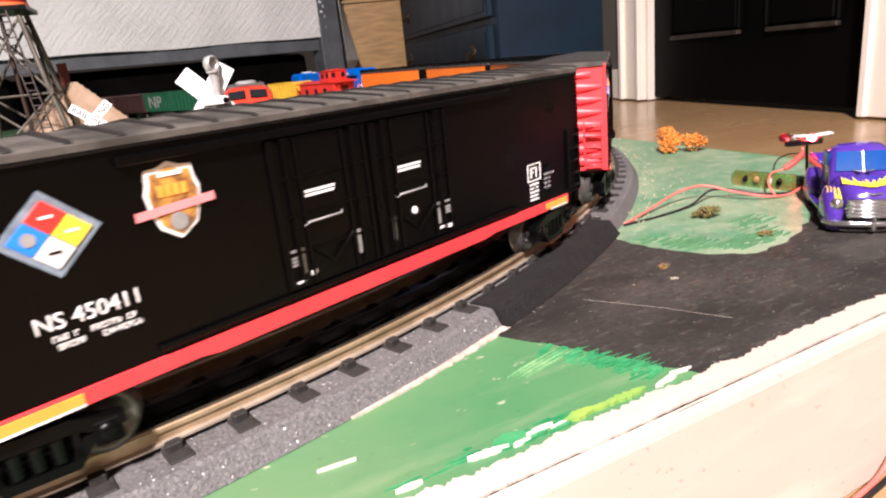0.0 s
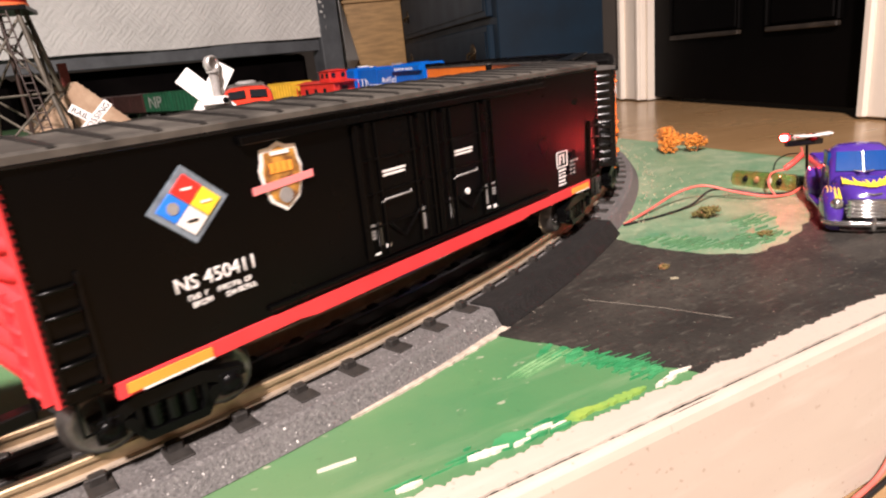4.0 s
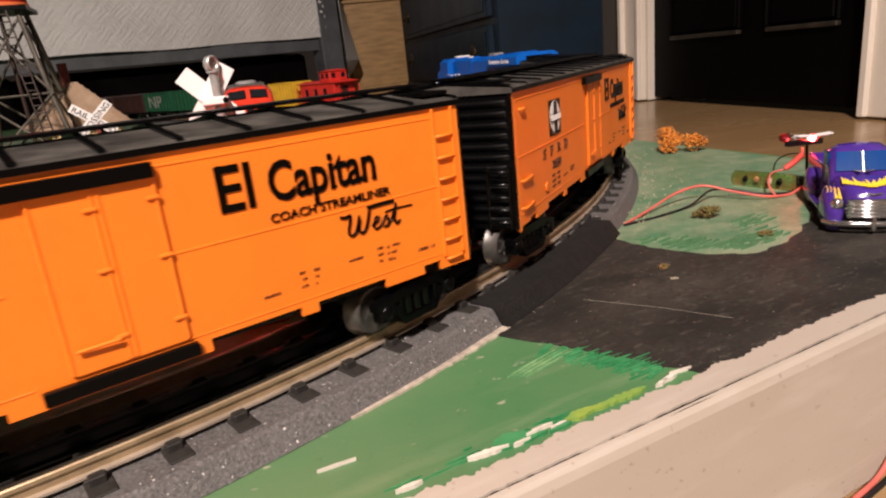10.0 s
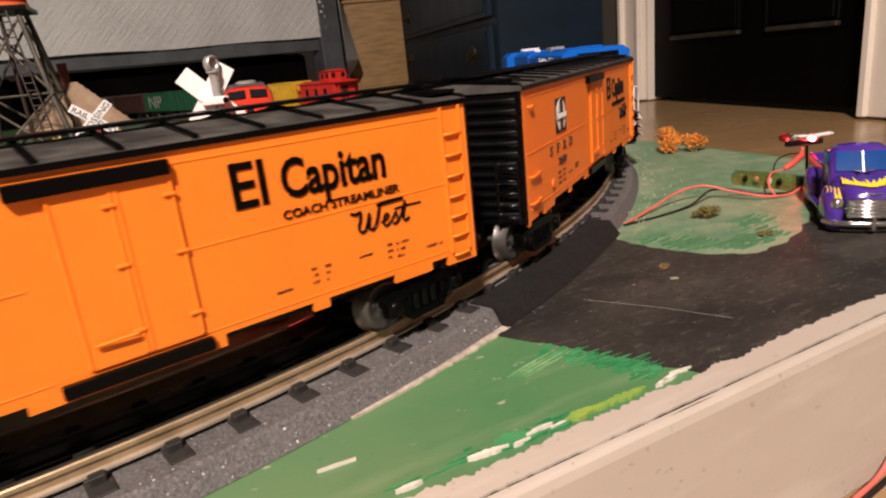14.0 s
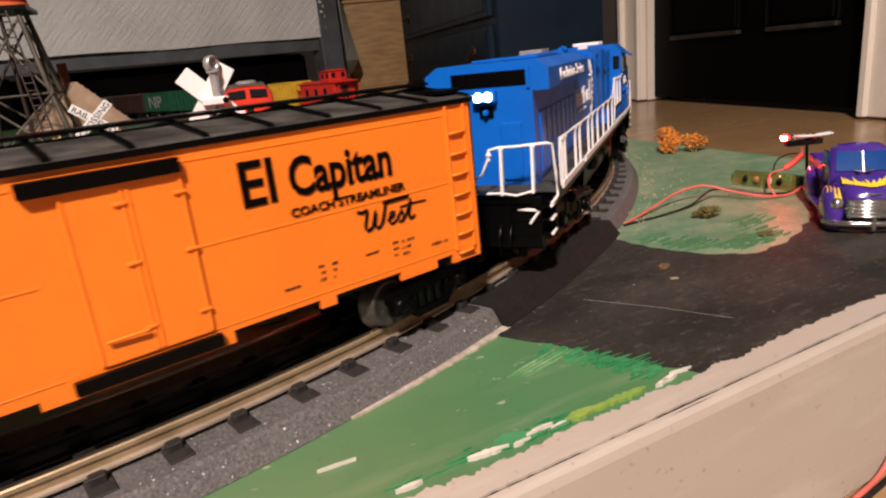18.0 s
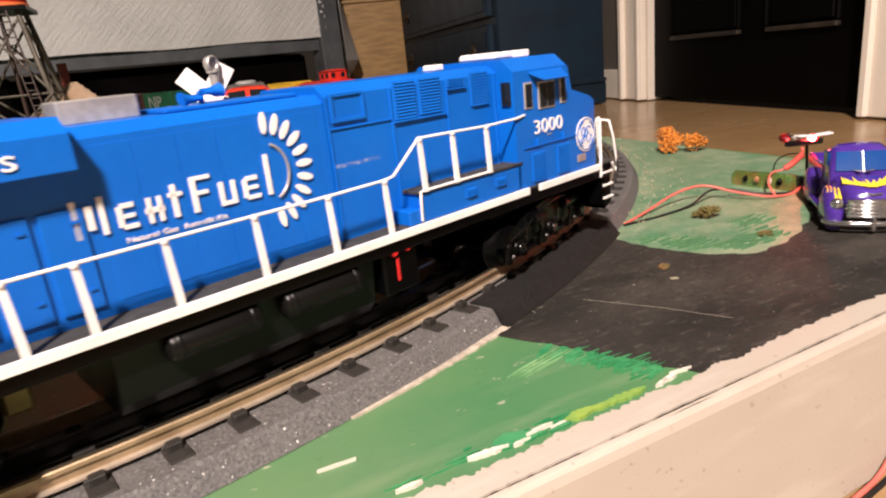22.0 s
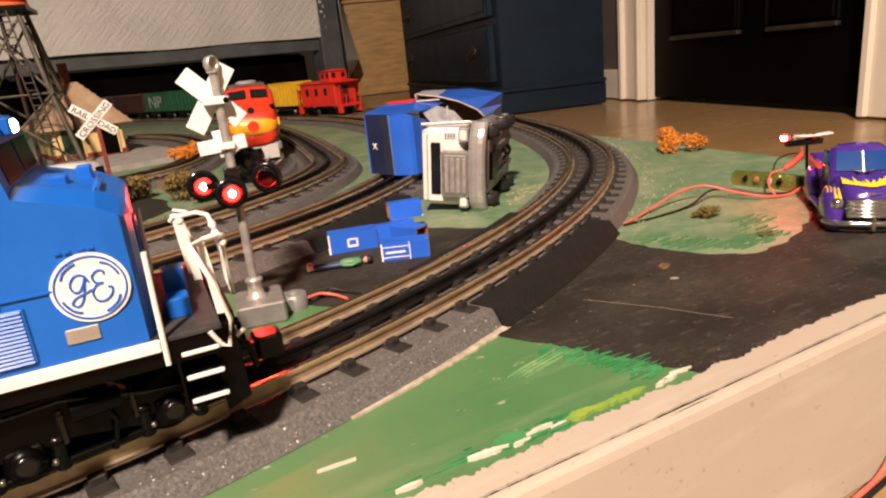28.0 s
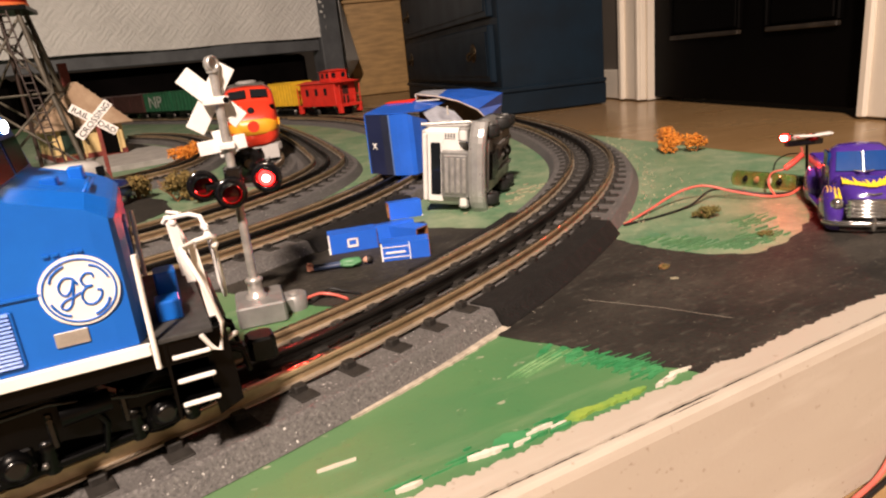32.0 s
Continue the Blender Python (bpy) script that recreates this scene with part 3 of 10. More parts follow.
# dresser
dresser = thing("dresser", ROOM @ Matrix.Translation((0.606, 1.846, 0)), "dark navy painted wooden dresser with brass pulls", "dresser")
DW, DD = 1.5, 0.345
part("carcass", Geo().box(0.012, DD, 0.012, DW - 0.012, 0.07, 0.98, 0.003), NAVY, dresser)
part("base_moulding", Geo().box(0.0, DD, 0.0, DW, 0.0, 0.062, 0.004), NAVY, dresser)
part("base_cap", Geo().box(-0.006, DD, -0.006, DW + 0.006, 0.062, 0.078, 0.006), NAVY, dresser)
part("dresser_top", Geo().box(-0.02, DD, -0.02, DW + 0.02, 0.98, 1.01, 0.006), NAVY, dresser)
for z0, z1 in ((0.095, 0.262), (0.285, 0.46), (0.48, 0.66), (0.68, 0.95)):
    for b0, b1 in ((0.06, DW - 0.06),):
        dr = part("drawer", Geo().box(-0.006, 0.02, b0, b1, z0, z1, 0.005), NAVY, dresser)
        part("drawer_lip", Geo().box(-0.009, -0.005, b0 + 0.02, b1 - 0.02, z0 + 0.018, z1 - 0.018, 0.003), NAVY, dr)
        for pb in (0.22, 1.28):
            zc = (z0 + z1) / 2 + 0.008
            g = Geo()
            g.lathe((-0.009, pb, zc), (-1, 0, 0), [(0, 0.03), (0.002, 0.03), (0.003, 0.02)], 12)
            g.tube([(-0.012, pb - 0.03, zc), (-0.022, pb - 0.028, zc - 0.006), (-0.026, pb - 0.018, zc - 0.018), (-0.027, pb, zc - 0.022), (-0.026, pb + 0.018, zc - 0.018), (-0.022, pb + 0.028, zc - 0.006), (-0.012, pb + 0.03, zc)], 0.004, 6)
            part("drawer_pull", g, BRASS, dr, "aged brass bail pull")

# bed
B0, B1 = Vector((-2.9, 1.94)), Vector((-0.515, 3.71))
BD = (B1 - B0).normalized()
BED = Matrix(((BD.x, -BD.y, 0, B1.x), (BD.y, BD.x, 0, B1.y), (0, 0, 1, 0), (0, 0, 0, 1)))
bed = thing("bed", BED, "grey wooden bed with white quilted spread", "bed")
part("side_rail", Geo().box(-2.9, -0.03, -0.02, 0.02, 0.288, 0.375, 0.006), BEDGREY, bed)
part("bed_post", Geo().box(-0.07, 0.055, -0.06, 0.06, 0.0, 0.95, 0.006), BEDGREY, bed)
part("bed_post", Geo().box(-0.07, 0.055, 1.35, 1.47, 0.0, 0.95, 0.006), BEDGREY, bed)
part("foot_rail", Geo().box(-0.02, 0.02, 0.06, 1.35, 0.3, 0.42, 0.006), BEDGREY, bed)
part("mattress", Geo().box(-2.85, -0.07, 0.03, 1.38, 0.36, 0.6, 0.05), QUILT, bed)

# quilt: a padded sheet hanging over the side
def quilt_sheet():
    vs, fs = [], []
    nu, nv = 260, 60
    rnd = random.Random(4)
    for i in range(nu + 1):
        x = -2.9 + 2.87 * i / nu
        hem = 0.356 + 0.006 * math.sin(x * 2.1 + 0.4) + 0.003 * math.sin(x * 9.3)
        for j in range(nv + 1):
            z = hem + (0.72 - hem) * j / nv
            a = math.sin((x + z * 1.0) * 62) * math.sin((x - z * 1.0) * 62)
            b = math.sin((x * 0.5 + z) * 140) * 0.4
            y = -0.045 - 0.012 * math.sin(x * 4.2 + 1) - 0.004 * math.sin(x * 17 + z * 4) - 0.0035 * abs(a) - 0.0012 * b
            if j > nv - 8:
                y += (j - nv + 8) ** 2 * 0.0012
            vs.append((x, y, z))
    for i in range(nu):
        for j in range(nv):
            k = i * (nv + 1) + j
            fs.append((k, k + nv + 1, k + nv + 2, k + 1))
    g = Geo().add(vs, fs, True)
    return g


q = part("quilt", quilt_sheet(), QUILT, bed, "white quilted bedspread with stitched pattern")
# corner of the spread hanging beyond the post
cs = []
for j in range(13):
    z = 0.62 - 0.6 * j / 12
    w = 0.05 + 0.13 * j / 8 if j < 8 else 0.18 - 0.15 * (j - 8) / 4
    cs.append((Vector((0.075, -0.05, z)), Vector((0.075 + w, 0.05 + 0.1 * j / 12, z)), Vector((0.085, 0.25, z))))
g = Geo()
for j in range(12):
    a, b = cs[j], cs[j + 1]
    for k in range(2):
        g.add([a[k], a[k + 1], b[k + 1], b[k]], [(0, 1, 2, 3)], True)
part("quilt_corner", g, QUILT, bed, "hanging corner of the white spread")

# storage behind
chest = thing("nightstand", ROOM @ Matrix.Translation((0.41, 4.22, 0)), "honey coloured wooden nightstand in the corner", "nightstand")
part("carcass", Geo().box(0.0, 0.36, 0.0, 0.35, 0.0, 0.56, 0.004), OAKBOX, chest)
part("nightstand_top", Geo().box(-0.02, 0.38, -0.02, 0.36, 0.56, 0.58, 0.004), OAKBOX, chest)
dark_box = thing("storage_box", ROOM @ Matrix.Translation((0.43, 4.24, 0.58)), "dark brown storage box on the nightstand", "box")
part("box_body", Geo().box(0.0, 0.3, 0.0, 0.3, 0.0, 0.5, 0.006), SHADOWDARK, dark_box)
part("box_lid", Geo().box(-0.006, 0.306, -0.006, 0.306, 0.5, 0.53, 0.004), SHADOWDARK, dark_box)
# near-black bag shapes fill the space under the bed to make its shade
under = thing("under_bed_shade_fill", BED, "near-black bags added to fill the shade under the bed", "storage bag")
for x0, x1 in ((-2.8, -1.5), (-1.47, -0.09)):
    part("bag", Geo().box(x0, x1, 0.1, 1.3, -0.004, 0.284, 0.03), SHADOWDARK, under, "near-black bag shape standing in for under-bed shade")
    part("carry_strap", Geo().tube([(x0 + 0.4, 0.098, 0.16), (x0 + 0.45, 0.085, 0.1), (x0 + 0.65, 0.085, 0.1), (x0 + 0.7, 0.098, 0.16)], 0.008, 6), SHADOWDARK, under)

# ======== light: ceiling lamp of the room ========
lamp("room_lamp", "AREA", look((-0.2, -1.32, 1.9), (-0.2, 0.3, 0.05)), 121, (1.0, 0.84, 0.745), 0.2)

# ======== tracks ========
main_line = lay_track("main_track", track_at, -1.15, 1.62, "curved three-rail model railway track on grey foam bed", tie_from=-0.43871, near=(-0.6, 0.55))
second = lay_track("inner_track", second_line, -0.85, 0.9, "inner three-rail track on grey foam bed", near=(-0.45, 0.0))
third = lay_track("branch_track", third_line, -0.62, 1.3, "third three-rail track curving past the streamliner", near=(-0.3, 0.1))
spur = lay_track("spur_track", spur_line, -0.05, 0.75, "short three-rail track under the streamlined diesel")
yard = lay_track("yard_track", yard_line, -0.34, 0.75, "tight three-rail curve in front of the station")


# ======== train ========
def wheelset(r=0.0098):
    g = Geo()
    for e in (1, -1):
        g.lathe((0, e * 0.0185, 0), (0, e, 0), [(-0.0042, r + 0.0016), (-0.0032, r + 0.0016), (-0.0024, r), (0.002, r - 0.0003), (0.002, r - 0.002), (0.0012, r - 0.003), (0.0012, 0.003), (0.0024, 0.0026), (0.0024, 0.001)], 20)
    g.rod((0, -0.0185, 0), (0, 0.0185, 0), 0.0018)
    for k in range(6):
        a = k * math.pi / 3
        for e in (1, -1):
            g.rod((0.0045 * math.cos(a), e * 0.0196, 0.0045 * math.sin(a)), (0.0045 * math.cos(a), e * 0.0202, 0.0045 * math.sin(a)), 0.0009, n=6)
    return g.mesh("wheelset", STEEL)


WHEELS = wheelset()
WHEELZ = 0.0058 + 0.0098


def freight_truck(parent, u, base=0.0345):
    """Two-axle truck: sideframes with arch, springs and journals, bolster, two wheelsets."""
    tr = part("truck", Geo().box(-0.008, 0.008, -0.024, 0.024, 0.012, 0.0185, 0.002), BLACK, parent, "black two-axle truck", Matrix.Translation((u, 0, 0)))
    for e in (1, -1):
        y0, y1 = (0.0225, 0.027) if e > 0 else (-0.027, -0.0225)
        h = base / 2
        g = Geo()
        poly = [(-h - 0.005, 0.0165), (-h - 0.005, 0.0195), (-h + 0.002, 0.0205), (-0.009, 0.0225), (0.009, 0.0225), (h - 0.002, 0.0205), (h + 0.005, 0.0195), (h + 0.005, 0.0165), (h - 0.003, 0.0165), (0.010, 0.0185), (-0.010, 0.0185), (-h + 0.003, 0.0165)]
        g.prism(poly, "y", y0, y1)
        poly = [(-h + 0.002, 0.0165), (-0.009, 0.0078), (0.009, 0.0078), (h - 0.002, 0.0165), (h - 0.006, 0.0165), (0.0075, 0.0105), (-0.0075, 0.0105), (-h + 0.006, 0.0165)]
        g.prism(poly, "y", y0, y1)
        for x in (-0.0105, 0.0085):
            g.box(x, x + 0.002, y0, y1, 0.0105, 0.019, 0.0003)
        fr = part("side_frame", g, BLACK, tr)
        for x in (-0.005, 0.0, 0.005):
            prof = [(0.0019 * (k // 2) + 0.0007 * (k % 2), 0.0020 + 0.0005 * (k % 2)) for k in range(8)] + [(0.0076, 0.002)]
            part("coil_spring", Geo().lathe((x, e * 0.0245, 0.0108), (0, 0, 1), prof, 8), DARK, tr)
        for x in (-h, h):
            g = Geo().box(x - 0.0038, x + 0.0038, y0 - 0.0004, y1 + 0.0004, 0.0118, 0.0192, 0.0008)
            g.lathe((x, e * 0.0268, WHEELZ), (0, e, 0), [(0, 0.0032), (0.0012, 0.003), (0.0016, 0.001)], 10)
            part("journal_box", g, BLACK, tr)
    for x in (-base / 2, base / 2):
        ob = new("wheelset", WHEELS)
        ob.parent = tr
        ob.matrix_basis = Matrix.Translation((x, 0, WHEELZ))
        tagged(ob, "dark steel wheels on an axle")
        SPIN.append((ob, Matrix.Translation((x, 0, WHEELZ)), 0.0098))
    TRUCKS.append((tr, u))
    return tr


SPIN, TRUCKS, CARS = [], [], []


def coupler(parent, x, e):
    g = Geo().box(min(x, x + e * 0.014), max(x, x + e * 0.014), -0.0028, 0.0028, 0.0175, 0.0215, 0.0006)
    g.box(min(x + e * 0.012, x + e * 0.021), max(x + e * 0.012, x + e * 0.021), -0.0055, 0.0045, 0.0155, 0.0235, 0.0014)
    part("coupler", g, DARK, parent, "black knuckle coupler")


def on_side(x, z, y=-0.0):
    """Pose of flat lettering on the near side of a car: x to the right, reading upright."""
    return Matrix.Translation((x, y, z)) @ Matrix.Rotation(math.pi / 2, 4, "X")


def plates(name, rects, y, material, parent, label="", t=0.0003):
    g = Geo()
    for x0, x1, z0, z1 in rects:
        g.box(x0, x1, y - t, y + 0.0002, z0, z1)
    return part(name, g, material, parent, label)


YN, YF = -0.0278, 0.0352         # near and far side of the box cars


def stencil(name, x0, x1, z0, z1, y, material, parent, seed=1, label=""):
    """A line of small stencilled characters too small to read: uneven upright and level strokes."""
    r = random.Random(seed)
    g, x, h = Geo(), x0, z1 - z0
    w = h * 0.62
    while x + w <= x1 + 1e-6:
        if r.random() > 0.04:
            t = h * 0.2
            g.box(x, x + t, y - 0.0002, y + 0.0002, z0, z1)
            for k in r.sample((0, 1, 2), r.choice((1, 2, 2))):
                zz = z0 + (h - t) * k / 2
                g.box(x + t, x + w, y - 0.0002, y + 0.0002, zz, zz + t)
            if r.random() > 0.5:
                g.box(x + w - t, x + w, y - 0.00025, y + 0.0002, z0 + t, z1 - t)
        x += w * 1.35
    return tagged(part(name, g, material, parent, label), kind="stuff")


def brush_stroke(name, pts, r, y, material, parent, m):
    """A written stroke: a rounded line through the given points of the side."""
    p = [Vector((a, 0, b)) for a, b in pts]
    fine = []
    for k in range(len(p) - 1):
        p0, p1, p2, p3 = p[max(k - 1, 0)], p[k], p[k + 1], p[min(k + 2, len(p) - 1)]
        fine += [0.5 * (2 * p1 + (p2 - p0) * t + (2 * p0 - 5 * p1 + 4 * p2 - p3) * t * t + (3 * p1 - p0 - 3 * p2 + p3) * t ** 3) for t in (0, 0.25, 0.5, 0.75)]
    return part(name, Geo().tube(fine + [p[-1]], r, 5), material, parent, "", m)


def rung(parent, name, x0, x1, z, y, material, t=0.0006, stand=0.0012):
    """A grab iron: a bar standing off the side on two legs."""
    s = -1 if y < 0 else 1
    g = Geo().tube([(x0, y, z), (x0, y + s * stand, z), (x1, y + s * stand, z), (x1, y, z)], t, 5)
    return part(name, g, material, parent)


def box_end(car, x, e, z0, z1, y0, y1, material, ribs, label, swollen=False, wheel=True):
    """Corrugated car end: straight ribs, or lens-shaped swollen ones, with corner posts and a ladder."""
    end = part("car_end", Geo().box(min(x, x - e * 0.0012), max(x, x - e * 0.0012), y0 + 0.0006, y1 - 0.0006, z0, z1, 0.0003), material, car, label)
    yc, pitch = (y0 + y1) / 2, (z1 - z0 - 0.004) / ribs
    for k in range(ribs):
        z = z0 + 0.002 + pitch * (k + 0.5)
        w = (y1 - y0) * 0.465
        if swollen and k == ribs - 1:
            w *= 0.78
        vs, fs = [], []
        for i in range(13):
            q = -1 + i / 6
            if swollen:
                fat = pitch * (0.12 + 0.4 * (1 - q * q)) if k < ribs - 1 else pitch * 0.28
                deep = 0.0021 * (1 - q ** 8)
            else:
                fat, deep = pitch * 0.34, 0.0015 * (1 - q ** 12)
            for a in range(7):
                t = -math.pi / 2 + math.pi * a / 6
                vs.append((x + e * (math.cos(t) * deep - 0.0002), yc + q * w, z + math.sin(t) * fat))
        for i in range(12):
            for a in range(6):
                fs.append((i * 7 + a, i * 7 + a + 1, i * 7 + 8 + a, i * 7 + 7 + a))
        part("rib", Geo().add(vs, fs, True), material, end)
    for y in (y0, y1 - 0.0016):
        part("corner_post", Geo().box(min(x, x + e * 0.0012), max(x, x + e * 0.0012), y, y + 0.0016, z0, z1, 0.0003), material, end)
    for k in range(5):
        z = z0 + 0.004 + k * 0.0058
        g = Geo().tube([(x, y0 + 0.003, z), (x + e * 0.0032, y0 + 0.003, z), (x + e * 0.0032, y0 + 0.0135, z), (x, y0 + 0.0135, z)], 0.0006, 5)
        part("end_rung", g, material, end)
    for y in (y0 + 0.003, y0 + 0.0135):
        part("ladder_rail", Geo().box(min(x, x + e * 0.0034), max(x, x + e * 0.0034), y - 0.0005, y + 0.0005, z0 + 0.001, z0 + 0.030, 0.0002), material, end)
    for k in range(2):
        z = z0 + 0.012 + k * 0.006
        part("end_rung", Geo().tube([(x, y1 - 0.017, z), (x + e * 0.003, y1 - 0.017, z), (x + e * 0.003, y1 - 0.007, z), (x, y1 - 0.007, z)], 0.0005, 5), material, end)
    if wheel:
        c = (x + e * 0.0055, yc + 0.008, z0 + 0.026)
        g = Geo().tube([(c[0], c[1] + 0.0055 * math.cos(a), c[2] + 0.0055 * math.sin(a)) for a in [k * math.pi / 8 for k in range(16)]], 0.0006, 5, True)
        g.rod((x, c[1], c[2]), c, 0.0007)
        for a in range(3):
            t = a * math.pi / 3
            g.rod((c[0], c[1] + 0.0055 * math.cos(t), c[2] + 0.0055 * math.sin(t)), (c[0], c[1] - 0.0055 * math.cos(t), c[2] - 0.0055 * math.sin(t)), 0.0004, n=5)
        part("brake_wheel", g, BLACK, end)
    return end


RIBGREY = mat("dark_roof_rib", (0.022, 0.02, 0.018), 0.45, var=0.2, scale=120)


def car_roof(car, x0, x1, y0, y1, zeave, zpeak, material, ribs, board, label, rib_h=0.0012):
    yc = (y0 + y1) / 2
    roof = part("roof", Geo().prism([(y0 - 0.0009, zeave - 0.0022), (y0 - 0.0009, zeave - 0.0004), (y0 + 0.0006, zeave + 0.0004), (yc, zpeak), (y1 - 0.0006, zeave + 0.0004), (y1 + 0.0009, zeave - 0.0004), (y1 + 0.0009, zeave - 0.0022)], "x", x0 - 0.001, x1 + 0.001), material, car, label)
    for k in range(ribs + 1):
        x = x0 + (x1 - x0) * k / ribs
        g = Geo()
        g.prism([(y0 - 0.0004, zeave + 0.0002), (y0 + 0.001, zeave + rib_h), (yc, zpeak + rib_h), (y1 - 0.001, zeave + rib_h), (y1 + 0.0004, zeave + 0.0002), (yc, zpeak - 0.0008)], "x", x - 0.0011, x + 0.0011)
        part("roof_rib", g, BLACK if board else RIBGREY, roof)
    if board:
        part("running_board", Geo().box(x0 - 0.002, x1 + 0.002, yc - 0.006, yc + 0.006, zpeak + rib_h, zpeak + rib_h + 0.0012, 0.0003), BLACK, roof)
        for e, x in ((-1, x0), (1, x1)):
            part("hatch_platform", Geo().box(min(x, x - e * 0.012), max(x, x - e * 0.012), y0 + 0.004, yc - 0.007, zeave + 0.002, zeave + 0.0034, 0.0004), BLACK, roof)
    return roof


def underframe(car, x0, x1, b, z):
    part("floor_pan", Geo().box(x0 + 0.002, x1 - 0.002, -0.024, 0.03, z - 0.002, z + 0.001, 0.0005), DARK, car)
    part("centre_sill", Geo().box(x0, x1, -0.004, 0.004, z - 0.0085, z - 0.002, 0.0006), DARK, car)
    part("brake_tank", Geo().rod((-0.02, 0.012, z - 0.006), (0.004, 0.012, z - 0.006), 0.0042, n=14), DARK, car)
    part("brake_cylinder", Geo().rod((0.018, -0.012, z - 0.006), (0.03, -0.012, z - 0.006), 0.0036, n=14), DARK, car)
    for x in (-b, b):
        part("bolster", Geo().box(x - 0.006, x + 0.006, -0.02, 0.024, z - 0.005, z - 0.0015, 0.0006), DARK, car)


FADED = mat("faded_brown_lettering", (0.07, 0.022, 0.008), 0.6, var=0.2, scale=300)
ENDBLACK = mat("gloss_black_end", (0.0018, 0.0018, 0.002), 0.26, var=0.1, scale=60, spec=0.45)


def orange_car():
    x0, x1 = -0.1265, 0.1387
    car = thing("reefer_car", Matrix.Identity(4), "orange refrigerator boxcar with black roof and black lettering", "boxcar", "train cars")
    # side skins with stepped sill
    steps = [(x0, 0.0243), (-0.1235, 0.0243), (-0.1235, 0.0262), (-0.112, 0.0262), (-0.112, 0.0276), (-0.1026, 0.0276), (-0.1026, 0.0248), (-0.0846, 0.0252), (-0.0846, 0.0280), (-0.0558, 0.0280), (-0.0558, 0.0248), (-0.0508, 0.0248), (-0.0508, 0.0278), (-0.0206, 0.0278), (-0.0206, 0.0250), (0.0332, 0.0250), (0.0332, 0.0290), (0.064, 0.0290), (0.064, 0.0258), (0.0702, 0.0258), (0.0702, 0.0290), (0.0982, 0.0290), (0.0982, 0.0256), (0.1158, 0.0256), (0.1158, 0.0288), (0.1240, 0.0288), (0.1240, 0.0252), (x1, 0.0252)]
    outline = steps + [(x1, 0.0868), (x0, 0.0868)]
    core = part("body_core", Geo().box(x0 + 0.0008, x1 - 0.0008, YN + 0.0012, YF - 0.0012, 0.028, 0.0872, 0.0), DARK, car)
    for y0, y1, nm in ((YN, YN + 0.0015, "side"), (YF - 0.0015, YF, "side")):
        side = part(nm, Geo().prism(outline, "y", y0, y1), ORANGE, car, "orange painted riveted car side")
        yy = YN if y0 < 0 else YF
        for z, h in ((0.0577, 0.0007), (0.0832, 0.0007), (0.0312, 0.0005)):
            for u0, u1 in ((x0 + 0.004, -0.0135), (0.0275, x1 - 0.012)):
                part("seam", Geo().box(u0, u1, yy - 0.00022, yy + 0.00022, z - h / 2, z + h / 2, 0.00015), ORANGE, side)
        if yy == YN:
            rv = Geo()
            for u in (x0 + 0.003, -0.0042, 0.0272, x1 - 0.003):
                for k in range(26):
                    rv.box(u - 0.0003, u + 0.0003, yy - 0.0003, yy + 0.0001, 0.032 + k * 0.002, 0.0326 + k * 0.002)
            tagged(part("rivets", rv, ORANGE, side, "rows of rivets"), kind="stuff")
    door = part("plug_door", Geo().box(-0.0045, 0.0272, YN - 0.0008, YN + 0.0004, 0.0312, 0.0808, 0.0005), ORANGE, car, "orange double plug door")
    for u in (-0.0045, 0.0102, 0.0118, 0.0262):
        part("door_post", Geo().box(u, u + 0.001, YN - 0.0012, YN - 0.0007, 0.032, 0.0806, 0.0003), ORANGE, door)
    for z in (0.0385, 0.0577, 0.0745):
        for u in (0.0095, 0.0255):
            part("door_hinge", Geo().box(u - 0.0016, u + 0.0022, YN - 0.0016, YN - 0.0007, z, z + 0.0010, 0.0003), ORANGE, door)
    part("door_latch", Geo().tube([(-0.002, YN - 0.002, 0.0385), (0.009, YN - 0.0025, 0.0388)], 0.0005, 5), ORANGE, door)
    part("top_track", Geo().box(-0.0128, 0.0272, YN - 0.0026, YN + 0.001, 0.0806, 0.0848, 0.0004), BLACK, car, "black door track")
    part("bottom_track", Geo().box(-0.0122, 0.0292, YN - 0.0022, YN + 0.001, 0.0260, 0.0300, 0.0004), BLACK, car, "black door track")
    for z in (0.0287, 0.0364, 0.0443, 0.0522, 0.0602, 0.0682, 0.0762):
        rung(car, "ladder_rung", 0.1272, 0.1345, z, YN, ORANGE)
    for u in (0.1262, 0.1352):
        part("ladder_rail", Geo().box(u - 0.0006, u + 0.0006, YN - 0.0012, YN + 0.0004, 0.03, 0.0865, 0.0002), ORANGE, car)
    for z in (0.0342, 0.0469):
        rung(car, "grab_iron", -0.1215, -0.1085, z, YN, ORANGE)
    rung(car, "grab_iron", -0.119, -0.1135, 0.0787, YN, ORANGE)
    part("defect_card_holder", Geo().lathe((-0.0865, YN - 0.0004, 0.0365), (0, -1, 0), [(0, 0.0026), (0.0004, 0.0026), (0.0005, 0.0019)], 18), ORANGE, car)
    # herald and lettering
    herald = part("herald", Geo().box(-0.0769, -0.0582, YN - 0.0003, YN + 0.0002, 0.0603, 0.078), BLACK, car, "black square herald with white disc and cross")
    disc = Geo().lathe((-0.06755, YN - 0.0002, 0.0692), (0, -1, 0), [(0, 0.0083), (0.0003, 0.0083)], 40)
    disc = part("herald_disc", disc, WHITE, herald)
    part("herald_cross", Geo().box(-0.0698, -0.0653, YN - 0.0008, YN - 0.0004, 0.0612, 0.0772), BLACK, herald)
